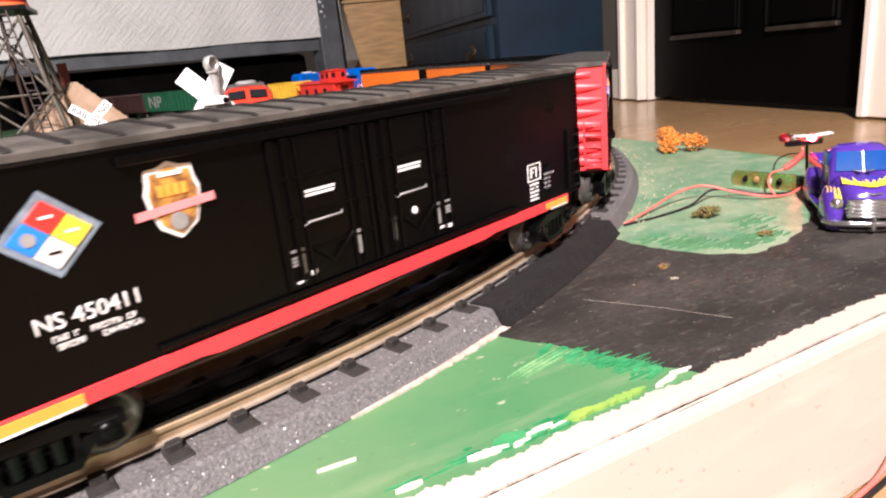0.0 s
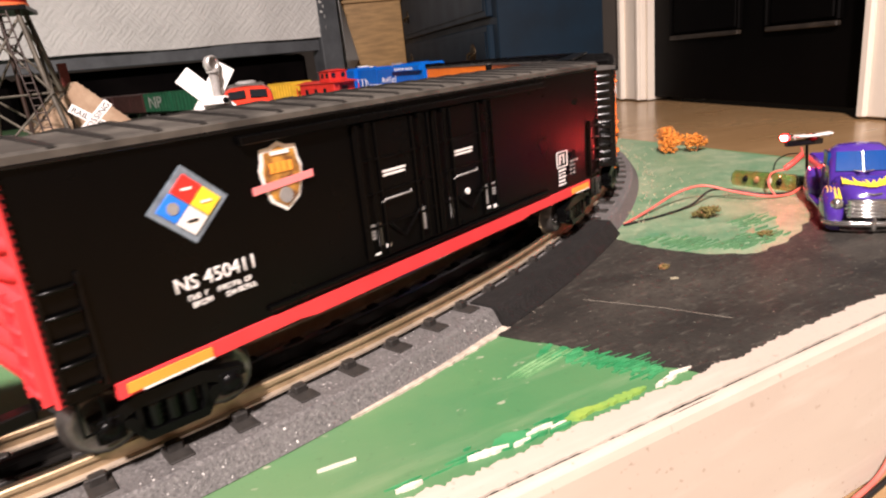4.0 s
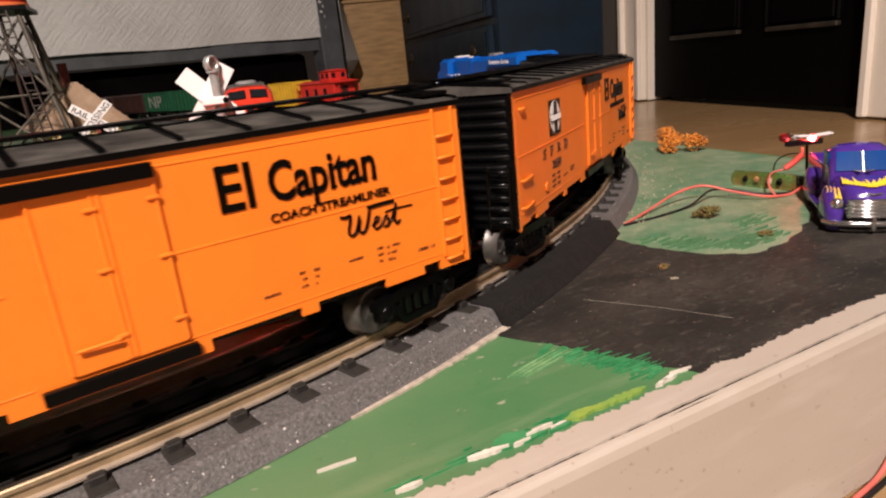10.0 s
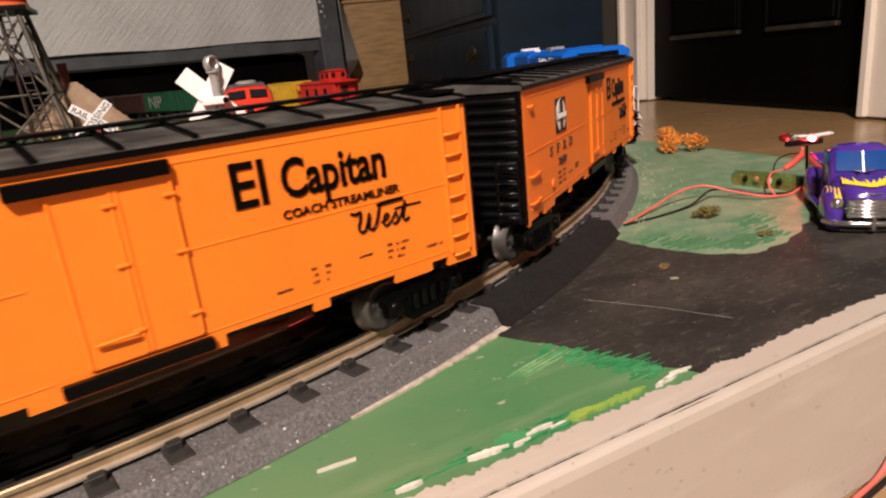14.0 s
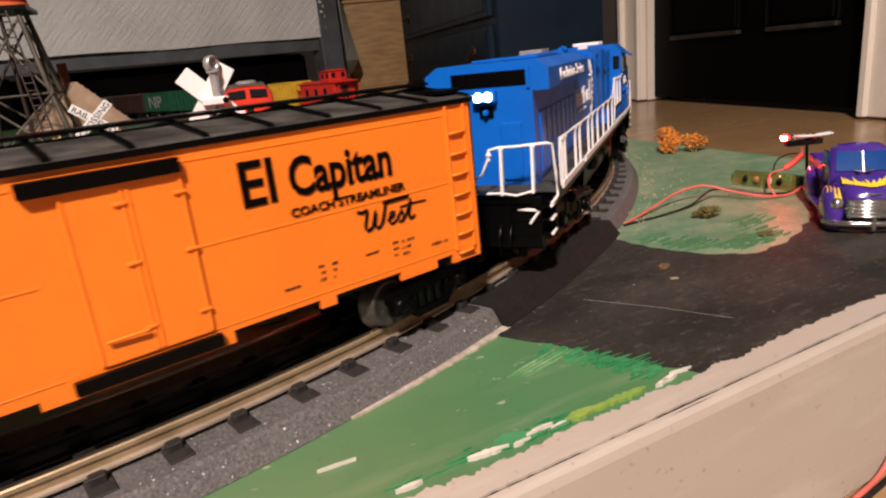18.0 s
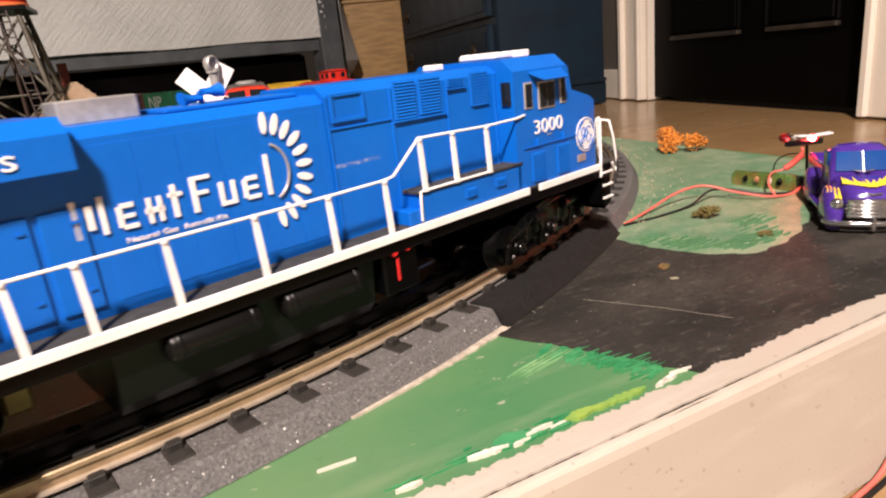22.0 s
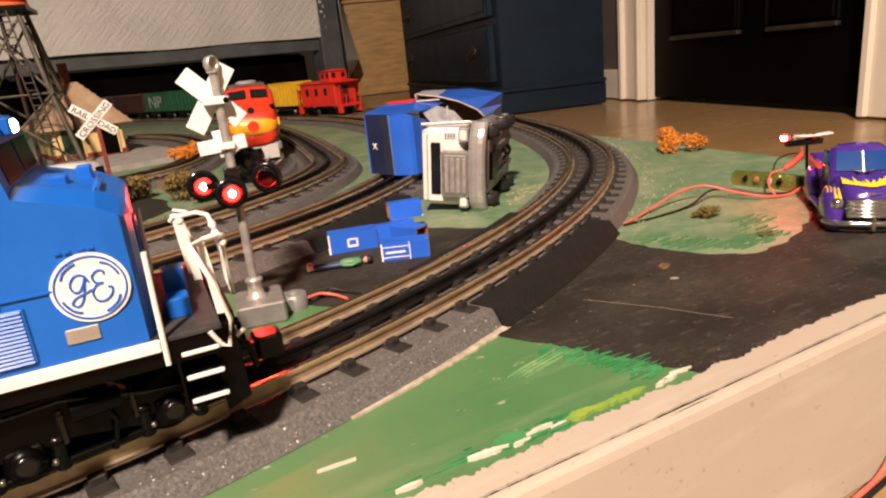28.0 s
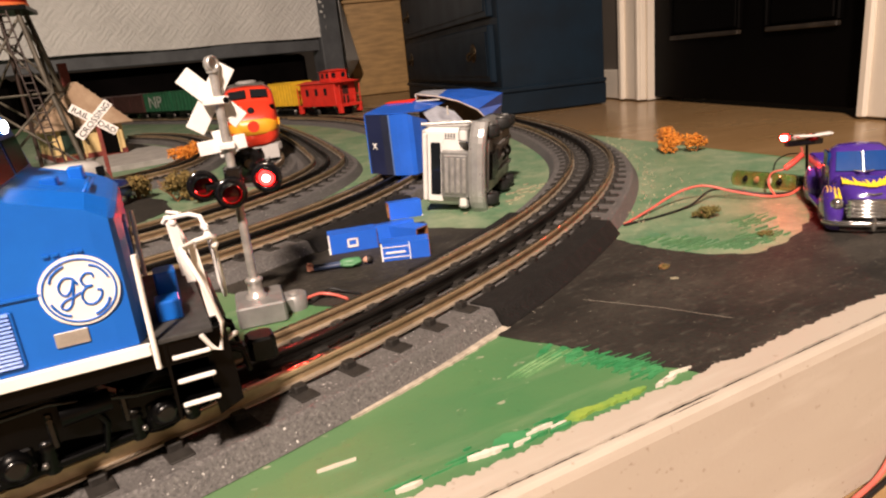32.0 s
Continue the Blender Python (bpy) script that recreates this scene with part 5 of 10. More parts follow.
def louver(parent, u0, u1, z0, z1, y, n, material, name="louver_panel", vertical=False):
    p = part(name, Geo().box(u0, u1, y - 0.0006, y + 0.0002, z0, z1, 0.0003), material, parent)
    for k in range(n):
        if vertical:
            u = u0 + (u1 - u0) * (k + 0.25) / n
            g = Geo().prism([(u, y - 0.0005), (u + (u1 - u0) / n * 0.6, y - 0.0005), (u + (u1 - u0) / n * 0.3, y - 0.0013)], "z", z0 + 0.001, z1 - 0.001)
        else:
            z = z0 + (z1 - z0) * (k + 0.2) / n
            w = (z1 - z0) / n * 0.75
            g = Geo().prism([(y - 0.0005, z), (y - 0.0011, z), (y - 0.0005, z + w)], "x", u0 + 0.0008, u1 - 0.0008)
        part("slat", g, material, p)
    return p


def rail_post(parent, u, y, z0, z1, lean=0.0, w=0.0011):
    g = Geo()
    g.add([(u - w, y - 0.0006, z0), (u + w, y - 0.0006, z0), (u + w, y + 0.0006, z0), (u - w, y + 0.0006, z0), (u - w * 0.8 + lean, y - 0.0006, z1), (u + w * 0.8 + lean, y - 0.0006, z1), (u + w * 0.8 + lean, y + 0.0006, z1), (u - w * 0.8 + lean, y + 0.0006, z1)], [(3, 2, 1, 0), (4, 5, 6, 7), (0, 1, 5, 4), (1, 2, 6, 5), (2, 3, 7, 6), (3, 0, 4, 7)])
    g.lathe((u + lean, y, z1 - 0.0006), (0, 0, 1), [(0, 0.0012), (0.0007, 0.0014), (0.0014, 0.0011)], 8)
    return part("rail_post", g, WHITE, parent)


def wire(name, parent, pts, material=WHITE, r=0.0006):
    return part(name, Geo().tube(pts, r, 6), material, parent)


GLOSSBLACK = mat("glossy_black_enamel", (0.004, 0.004, 0.004), 0.32, var=0.1, spec=0.25)


def locomotive():
    lo = thing("diesel_locomotive", Matrix.Identity(4), "bright blue diesel locomotive with white handrails", "locomotive", "train cars")
    H, CW, WK = 0.0225, 0.033, 0.0338
    part("main_frame", Geo().box(-0.187, 0.1970, -0.0325, 0.0325, 0.0335, 0.0405, 0.0006), BLACK, lo)
    part("walkway", Geo().box(-0.1895, 0.1985, -0.0334, 0.0334, 0.0405, 0.0418, 0.0003), WALK, lo, "dark grey walkway deck")
    for s in (-1, 1):
        for a, b in ((-0.173, -0.1095), (-0.1035, 0.0525), (0.0525, 0.1215), (0.1295, 0.183)):
            part("sill_stripe", Geo().box(a, b, s * WK - 0.0007, s * WK + 0.0007, 0.0386, 0.0418, 0.0003), WHITE, lo, "white sill stripe")
    # fuel tank and air tanks
    tank = part("fuel_tank", Geo().prism([(-0.026, 0.015), (-0.022, 0.0105), (0.022, 0.0105), (0.026, 0.015), (0.028, 0.0335), (-0.028, 0.0335)], "x", -0.066, 0.03), GLOSSBLACK, lo, "glossy black fuel tank")
    for a, b in ((-0.052, -0.020), (-0.012, 0.022)):
        for s in (-1, 1):
            part("air_tank", Geo().lathe((a, s * 0.0285, 0.0285), (1, 0, 0), [(0, 0.002), (0.001, 0.0045), (0.002, 0.005), (b - a - 0.002, 0.005), (b - a - 0.001, 0.0045), (b - a, 0.002)], 16), GLOSSBLACK, lo, "glossy black air tank")
            for x in (a + 0.003, b - 0.0045):
                part("tank_band", Geo().lathe((x, s * 0.0285, 0.0285), (1, 0, 0), [(0, 0.0050), (0.0002, 0.0053), (0.0013, 0.0053), (0.0015, 0.0050)], 16), GLOSSBLACK, lo)
    box = part("valve_box", Geo().box(0.033, 0.051, -0.0305, 0.0305, 0.0165, 0.0335, 0.001), BLACK, lo)
    part("fuel_valve", Geo().lathe((0.038, -0.0308, 0.0335), (0, -1, 0), [(0, 0.0012), (0.0008, 0.0018), (0.0016, 0.0012)], 12), REDKNOB, box, "red valve knob")
    part("fuel_valve", Geo().lathe((0.045, -0.0308, 0.0335), (0, -1, 0), [(0, 0.0008), (0.0008, 0.0012), (0.0014, 0.0008)], 10), REDKNOB, box, "red valve knob")
    part("sight_glass", Geo().box(0.039, 0.0404, -0.0315, -0.0305, 0.0215, 0.031, 0.0004), REDKNOB, box, "red sight glass")
    for u in (-0.088, 0.065):
        part("gear_cover", Geo().box(u - 0.004, u + 0.004, -0.009, 0.009, 0.018, 0.026, 0.001), OLIVE, lo)
    # hood
    part("engine_hood", Geo().prism([(-H, 0.0418), (-H, 0.0925), (-H + 0.004, 0.0958), (H - 0.004, 0.0958), (H, 0.0925), (H, 0.0418)], "x", -0.177, 0.022), BLUE, lo, "blue painted long hood")
    part("cab_hood", Geo().prism([(-H - 0.0008, 0.0418), (-H - 0.0008, 0.0948), (-H + 0.004, 0.0985), (H - 0.004, 0.0985), (H + 0.0008, 0.0948), (H + 0.0008, 0.0418)], "x", 0.0215, 0.1165), BLUE, lo)
    wing = part("radiator_section", Geo().prism([(-0.0302, 0.0855), (-0.0302, 0.0950), (-0.0238, 0.0992), (0.0238, 0.0992), (0.0302, 0.0950), (0.0302, 0.0855)], "x", -0.1765, -0.0625), BLUE, lo, "flared blue radiator housing")
    part("radiator_opening", Geo().box(-0.1774, -0.1758, -0.0199, 0.0165, 0.0885, 0.0953), DARK, wing, "dark radiator opening")
    part("opening_frame", Geo().box(-0.1780, -0.1762, -0.0215, -0.0199, 0.087, 0.0965), BLUE, wing)
    part("opening_frame", Geo().box(-0.1780, -0.1762, 0.0165, 0.018, 0.087, 0.0965), BLUE, wing)
    part("radiator_hatch", Geo().box(-0.14, -0.085, -0.018, 0.018, 0.0992, 0.1004, 0.0006), BLUE, wing)
    for k in range(3):
        part("radiator_grille", Geo().box(-0.137 + 0.017 * k, -0.123 + 0.017 * k, -0.0165, -0.006, 0.1003, 0.1009, 0.0003), BLUE, wing)
    # tall doors along the lower hood
    for k in range(8):
        u = -0.166 + 0.0132 * k
        d = part("hood_door", Geo().box(u, u + 0.0112, -H - 0.0009, -H + 0.0002, 0.0455, 0.0748, 0.0003), BLUE, lo)
        for z in (0.051, 0.0705):
            part("door_latch", Geo().box(u + 0.0075, u + 0.0095, -H - 0.0014, -H - 0.0008, z, z + 0.0009), BLUE, d)
    for k in range(9):
        u = -0.058 + 0.0128 * k
        if u < 0.02:
            part("hood_door", Geo().box(u, u + 0.0124, -H - 0.0002, -H + 0.0002, 0.0455, 0.0905, 0.0001), BLUE, lo)
    for q in ((0.0235, 0.0390, 0.0852, 0.0866), (0.0235, 0.0390, 0.0943, 0.0955), (0.0235, 0.0250, 0.0866, 0.0943), (0.0378, 0.0390, 0.0866, 0.0943)):
        part("intake_frame", Geo().box(q[0], q[1], -H - 0.0018, -H, q[2], q[3], 0.0002), BLUE, lo)
    part("intake_mesh", Geo().box(0.0250, 0.0378, -H - 0.0011, -H - 0.0006, 0.0865, 0.0945), BLUE, lo, "blue intake panel")
    louver(lo, 0.0535, 0.0655, 0.0822, 0.0972, -H - 0.0008, 12, BLUE)
    louver(lo, 0.0670, 0.0795, 0.0826, 0.0972, -H - 0.0008, 12, BLUE)
    louver(lo, 0.0975, 0.1095, 0.0822, 0.0968, -H - 0.0008, 12, BLUE)
    louver(lo, 0.0835, 0.0935, 0.0918, 0.0955, -H - 0.0008, 4, BLUE)
    part("louver_sill", Geo().box(0.0525, 0.0815, -H - 0.002, -H - 0.0006, 0.0812, 0.0820, 0.0002), BLUE, lo)
    part("louver_sill", Geo().box(0.0825, 0.0945, -H - 0.002, -H - 0.0006, 0.0906, 0.0913, 0.0002), BLUE, lo)
    for u in (0.0215, 0.0515, 0.0825, 0.1128):
        part("panel_strip", Geo().box(u, u + 0.0008, -H - 0.0016, -H, 0.046, 0.0948, 0.0002), BLUE, lo)
    part("panel_strip", Geo().box(0.0215, 0.0525, -H - 0.0014, -H, 0.0828, 0.0834, 0.0002), BLUE, lo)
    # roof things
    part("exhaust_box", Geo().box(-0.057, -0.033, -0.002, 0.013, 0.0955, 0.1028, 0.0008), SILVER, lo, "bare metal exhaust box")
    part("roof_hatch", Geo().box(-0.03, 0.018, -0.013, 0.013, 0.0958, 0.0972, 0.0006), BLUE, lo)
    horn = part("air_horn", Geo().rod((-0.0145, -0.006, 0.0958), (-0.0145, -0.006, 0.1), 0.001), BLUE, lo, "blue cluster of air horns")
    for a, dy in ((0, -0.006), (0.4, -0.009), (-0.4, -0.003), (math.pi, -0.0075), (math.pi + 0.35, -0.0045)):
        d = Vector((math.cos(a), math.sin(a) * 0.5, 0))
        part("horn_bell", Geo().lathe(Vector((-0.0145, dy, 0.1002 + 0.0012 * math.cos(a * 3))), d, [(0, 0.0007), (0.004, 0.0009), (0.0066, 0.0019), (0.007, 0.0021)], 12), BLUE, horn)
    part("roof_box", Geo().box(0.0925, 0.099, -0.008, 0.0, 0.0985, 0.1012, 0.0008), WHITE, lo, "white roof box")
    # raised equipment box by the cab
    eq = part("equipment_box", Geo().box(0.053, 0.118, -CW, -H, 0.0418, 0.0535, 0.0005), BLUE, lo)
    part("equipment_box", Geo().box(0.053, 0.118, H, CW, 0.0418, 0.0535, 0.0005), BLUE, lo)
    part("upper_walkway", Geo().box(0.052, 0.1185, -CW - 0.0006, -H, 0.0535, 0.0545, 0.0002), WALK, lo, "dark grey upper walkway")
    part("upper_walkway", Geo().box(0.052, 0.1185, H, CW + 0.0006, 0.0535, 0.0545, 0.0002), WALK, lo, "dark grey upper walkway")
    louver(eq, 0.079, 0.0865, 0.0462, 0.0498, -CW, 4, BLUE)
    louver(eq, 0.0985, 0.106, 0.0468, 0.0504, -CW, 4, BLUE)
    part("step_box", Geo().box(0.047, 0.0535, -CW, -H, 0.0418, 0.0475, 0.0004), BLUE, lo)
    # cab and nose
    cab = part("cab", Geo().add(*cab_shell(CW)), BLUE, lo, "blue wide-nose cab")
    part("roof_plate", Geo().add([(0.121, -0.0262, 0.0999), (0.156, -0.0262, 0.0999), (0.156, -0.0312, 0.0953), (0.121, -0.0312, 0.0953), (0.121, -0.0264, 0.1004), (0.156, -0.0264, 0.1004), (0.156, -0.0316, 0.0956), (0.121, -0.0316, 0.0956)], [(0, 1, 2, 3), (4, 7, 6, 5), (0, 4, 5, 1), (1, 5, 6, 2), (2, 6, 7, 3), (3, 7, 4, 0)]), BLUE, cab, "blue panel on the sloped roof edge")
    part("air_conditioner", Geo().box(0.1265, 0.1425, -0.0135, 0.010, 0.1004, 0.1038, 0.0016), WHITE, cab, "white roof air conditioner")
    part("roof_box", Geo().box(0.1485, 0.155, -0.013, -0.005, 0.1003, 0.1038, 0.0008), WHITE, cab, "white roof box")
    for a, b, z0, z1, n in ((0.1226, 0.1288, 0.0775, 0.0894, 0), (0.1330, 0.1460, 0.0764, 0.0890, 1), (0.1503, 0.1552, 0.0772, 0.0898, 0)):
        w = part("side_window", Geo().box(a, b, -CW - 0.0005, -CW + 0.0003, z0, z1, 0.0003), SILVER, cab, "cab window in a bright metal frame")
        if n:
            m = (a + b) / 2
            part("pane", Geo().box(a + 0.0009, m - 0.0004, -CW - 0.0008, -CW - 0.0004, z0 + 0.0009, z1 - 0.0009), GLASSD, w)
            part("pane", Geo().box(m + 0.0004, b - 0.0009, -CW - 0.0008, -CW - 0.0004, z0 + 0.0009, z1 - 0.0009), GLASSD, w)
        else:
            part("pane", Geo().box(a + 0.0009, b - 0.0009, -CW - 0.0008, -CW - 0.0004, z0 + 0.0009, z1 - 0.0009), GLASSD, w)
    part("sunshade", Geo().add([(0.1265, -CW, 0.0932), (0.1525, -CW, 0.0932), (0.149, -CW - 0.0062, 0.0893), (0.1315, -CW - 0.0062, 0.0893), (0.1265, -CW, 0.0940), (0.1525, -CW, 0.0940), (0.149, -CW - 0.0066, 0.0899), (0.1315, -CW - 0.0066, 0.0899)], [(0, 1, 2, 3), (4, 7, 6, 5), (0, 4, 5, 1), (1, 5, 6, 2), (2, 6, 7, 3), (3, 7, 4, 0)]), BLUE, cab, "folded blue sunshade")
    for y0, y1 in ((-0.0265, -0.0015), (0.0015, 0.0265)):
        f = part("windshield", Geo().add([(0.1589, y0, 0.0945), (0.1589, y1, 0.0945), (0.1603, y1, 0.0855), (0.1603, y0, 0.0855), (0.1578, y0, 0.0945), (0.1578, y1, 0.0945), (0.1592, y1, 0.0855), (0.1592, y0, 0.0855)], [(0, 1, 2, 3), (4, 7, 6, 5), (0, 4, 5, 1), (1, 5, 6, 2), (2, 6, 7, 3), (3, 7, 4, 0)]), GLASSD, cab, "dark windshield pane")
    part("rear_window", Geo().box(0.1145, 0.1158, -0.0315, -0.0262, 0.0800, 0.0905, 0.0004), GLASSD, cab)
    hl = part("headlight_housing", Geo().box(0.157, 0.1605, -0.0045, 0.0045, 0.0958, 0.1003, 0.0006), BLUE, cab)
    for y in (-0.0021, 0.0021):
        part("headlight", Geo().lathe((0.1604, y, 0.098), (1, 0, 0), [(0, 0.0017), (0.0005, 0.0016), (0.0008, 0.0009)], 12), LENS_W, hl, "lit white headlight")
    part("nose_hatch", Geo().add([(0.1645, -0.019, 0.0830), (0.1775, -0.0165, 0.0793), (0.1775, 0.0165, 0.0793), (0.1645, 0.019, 0.0830), (0.1645, -0.019, 0.0840), (0.1775, -0.0165, 0.0803), (0.1775, 0.0165, 0.0803), (0.1645, 0.019, 0.0840)], [(3, 2, 1, 0), (4, 5, 6, 7), (0, 1, 5, 4), (1, 2, 6, 5), (2, 3, 7, 6), (3, 0, 4, 7)]), BLUE, cab)
    for x, y in ((0.1685, -0.010), (0.1735, 0.008)):
        part("hatch_lock", Geo().box(x - 0.002, x + 0.002, y - 0.003, y + 0.003, 0.0800, 0.0845, 0.0005), BLUE, cab)
    part("nose_grab", Geo().tube([(0.176, -0.02, 0.0800), (0.1772, -0.02, 0.0820), (0.1772, -0.004, 0.0820), (0.176, -0.004, 0.0800)], 0.0005, 5), BLUE, cab)
    part("nose_door", Geo().box(0.1826, 0.1838, -0.014, -0.003, 0.044, 0.0705, 0.0004), BLUE, cab)
    part("door_window", Geo().box(0.1836, 0.1842, -0.0105, -0.0075, 0.0605, 0.0675), GLASSD, cab)
    for u in (0.1655, 0.1705):
        for k in range(2):
            part("nose_vent", Geo().box(u + 0.002 * k, u + 0.0014 + 0.002 * k, -CW - 0.0006, -CW + 0.0004, 0.0685, 0.0691), BLUE, cab)
    part("cab_seam", Geo().box(0.1205, 0.163, -CW - 0.0006, -CW + 0.0002, 0.0598, 0.0604), BLUE, cab)
    for u in (0.1295, 0.1505):
        part("seam_hook", Geo().box(u, u + 0.0011, -CW - 0.0014, -CW + 0.0002, 0.0598, 0.0632, 0.0002), BLUE, cab)
    louver(cab, 0.1255, 0.1365, 0.0435, 0.0568, -CW, 14, BLUE)
    louver(cab, 0.1455, 0.1565, 0.0438, 0.0575, -CW, 14, BLUE)
    letters("road_number", "3000", 0.0092, WHITE, cab, on_side(0.1282, 0.0655, -CW - 0.0003), width=0.0222)
    plates("data_line", [(0.1385, 0.142, 0.0637, 0.0643)], -CW, BORDER, cab)
    em = part("emblem", Geo().lathe((0.1712, -CW - 0.0001, 0.0592), (0, -1, 0), [(0, 0.0087), (0.0004, 0.0087)], 48), WHITE, cab, "round white emblem with blue scrolls")
    part("emblem_ring", Geo().tube([(0.1712 + 0.0078 * math.cos(a), -CW - 0.0006, 0.0592 + 0.0078 * math.sin(a)) for a in [k * math.pi / 24 for k in range(48)]], 0.00025, 5, True), BLUE, em)
    for q in range(4):
        a0 = q * math.pi / 2 + 0.3
        part("emblem_scroll", Geo().tube([(0.1712 + (0.0069 - 0.00016 * max(k - 4, 0)) * math.cos(a0 + k * 0.13), -CW - 0.0006, 0.0592 + (0.0069 - 0.00016 * max(k - 4, 0)) * math.sin(a0 + k * 0.13)) for k in range(7)], 0.00032, 5), BLUE, em)
    for curl in (((-0.02, 0.20), (-0.13, 0.42), (-0.36, 0.46), (-0.54, 0.22), (-0.50, -0.02), (-0.34, -0.06), (-0.18, 0.16), (-0.10, 0.40), (-0.18, 0.0), (-0.30, -0.38), (-0.48, -0.52), (-0.60, -0.40), (-0.46, -0.24), (-0.16, -0.14), (0.02, -0.06)),
                 ((0.44, 0.34), (0.42, 0.46), (0.26, 0.50), (0.10, 0.34), (0.16, 0.12), (0.36, 0.08), (0.16, 0.04), (0.02, -0.18), (0.08, -0.44), (0.30, -0.50), (0.52, -0.34), (0.58, -0.12), (0.46, -0.08))):
        pts = [Vector((0.1712 + 0.0078 * a, -CW - 0.0006, 0.0592 + 0.0078 * b)) for a, b in curl]
        fine = []
        for k in range(len(pts) - 1):
            p0, p1, p2, p3 = pts[max(k - 1, 0)], pts[k], pts[k + 1], pts[min(k + 2, len(pts) - 1)]
            fine += [0.5 * (2 * p1 + (p2 - p0) * t + (2 * p0 - 5 * p1 + 4 * p2 - p3) * t * t + (3 * p1 - p0 - 3 * p2 + p3) * t ** 3) for t in (0, 0.25, 0.5, 0.75)]
        part("emblem_curl", Geo().tube(fine + [pts[-1]], 0.0003, 5), BLUE, em)
    part("builder_plate", Geo().box(0.1632, 0.1706, -CW - 0.0005, -CW + 0.0001, 0.0460, 0.0497, 0.0002), SILVER, cab, "grey plate")
    # lettering on hood and wing
    letters("slogan", "Evolution Series", 0.0082, WHITE, wing, on_side(-0.149, 0.0878, -0.0304), width=0.0725)
    letters("slogan", "Evolution Series", 0.0082, WHITE, wing, Matrix.Translation((-0.0765, 0.0304, 0.0878)) @ Matrix.Rotation(math.pi, 4, "Z") @ Matrix.Rotation(math.pi / 2, 4, "X"), width=0.0725)
    bars = [(0.0, 0.0013, 0, 0.0108), (0.0032, 0.0048, 0.002, 0.0088), (0.0063, 0.0076, 0, 0.0108), (0.0102, 0.0116, 0.0008, 0.0068), (0.0112, 0.0146, 0.0062, 0.0076), (0.0112, 0.0146, 0.0032, 0.0044), (0.0112, 0.0150, 0, 0.0013), (0.0172, 0.0222, 0.003, 0.0046), (0.0178, 0.019, 0, 0.0076), (0.0206, 0.0218, 0, 0.0076), (0.0245, 0.0259, 0, 0.0100), (0.0236, 0.0275, 0.0064, 0.0076), (0.0300, 0.0315, 0, 0.0110), (0.0312, 0.0358, 0.0098, 0.0110), (0.0312, 0.0348, 0.0052, 0.0064), (0.0380, 0.0393, 0, 0.0076), (0.0393, 0.0418, 0, 0.0013), (0.0416, 0.0429, 0, 0.0076), (0.0452, 0.0466, 0.0008, 0.0068), (0.0462, 0.0500, 0.0062, 0.0076), (0.0462, 0.0500, 0.0032, 0.0044), (0.0462, 0.0504, 0, 0.0013), (0.0530, 0.0544, 0, 0.0135)]
    for a, b, c, d in bars:
        plates("wordmark_bar", [(-0.0655 + a * 1.13, -0.0655 + b * 1.13, 0.0656 + c, 0.0656 + d)], -H - 0.0006, WHITE, lo)
        plates("wordmark_bar", [(-0.005 - b * 1.13, -0.005 - a * 1.13, 0.0656 + c, 0.0656 + d)], H + 0.0009, WHITE, lo)
    letters("tag_line", "Natural Gas  Retrofit Kit", 0.0024, WHITE, lo, on_side(-0.053, 0.0614, -H - 0.0003), width=0.0315)
    cx, cz = -0.0045, 0.0730
    part("sun_arc", Geo().tube([(cx + 0.0078 * math.cos(a), -H - 0.0008, cz + 0.0095 * math.sin(a)) for a in [-1.25 + k * 0.18 for k in range(15)]], 0.0005, 5), SILVER, lo, "white arc of a sun emblem")
    for k in range(11):
        a = -1.4 + k * 0.29
        d = Vector((math.cos(a), 0, math.sin(a) * 1.15))
        t = Vector((-d.z, 0, d.x)).normalized()
        c = Vector((cx, -H - 0.0006, cz)) + d * 0.0142
        g = Geo()
        ring = [c + d * 0.0032 * math.cos(q) + t * 0.0013 * math.sin(q) for q in [i * math.pi / 6 for i in range(12)]]
        g.add(ring + [p + Vector((0, -0.0004, 0)) for p in ring], [tuple(range(11, -1, -1)), tuple(range(12, 24))] + [(i, (i + 1) % 12, 12 + (i + 1) % 12, 12 + i) for i in range(12)])
        part("sun_petal", g, WHITE, lo)
    plates("data_line", [(0.0285, 0.0335, 0.0785, 0.0798)], -H - 0.0004, WHITE, lo)
    stencil("data_line", 0.0228, 0.0442, 0.0688, 0.0704, -H - 0.0006, WHITE, lo, 91)
    # rear of the hood
    part("rear_light_housing", Geo().box(-0.1815, -0.176, -0.0058, 0.0058, 0.0815, 0.0872, 0.0008), BLUE, lo)
    for y in (-0.0024, 0.0024):
        part("rear_headlight", Geo().lathe((-0.1814, y, 0.0843), (-1, 0, 0), [(0, 0.0021), (0.0006, 0.002), (0.001, 0.001)], 12), LENS_W, lo, "lit white headlight")
    part("rear_recess", Geo().box(-0.1782, -0.1765, -0.0035, 0.0035, 0.0745, 0.0795, 0.0005), DARK, lo)
    part("rear_bell", Geo().lathe((-0.179, 0, 0.0768), (-1, 0, 0), [(0, 0.0016), (0.0015, 0.001)], 10), BLUE, lo)
    part("rear_door", Geo().box(-0.1782, -0.1766, -0.0165, -0.0065, 0.0445, 0.0715, 0.0004), BLUE, lo)
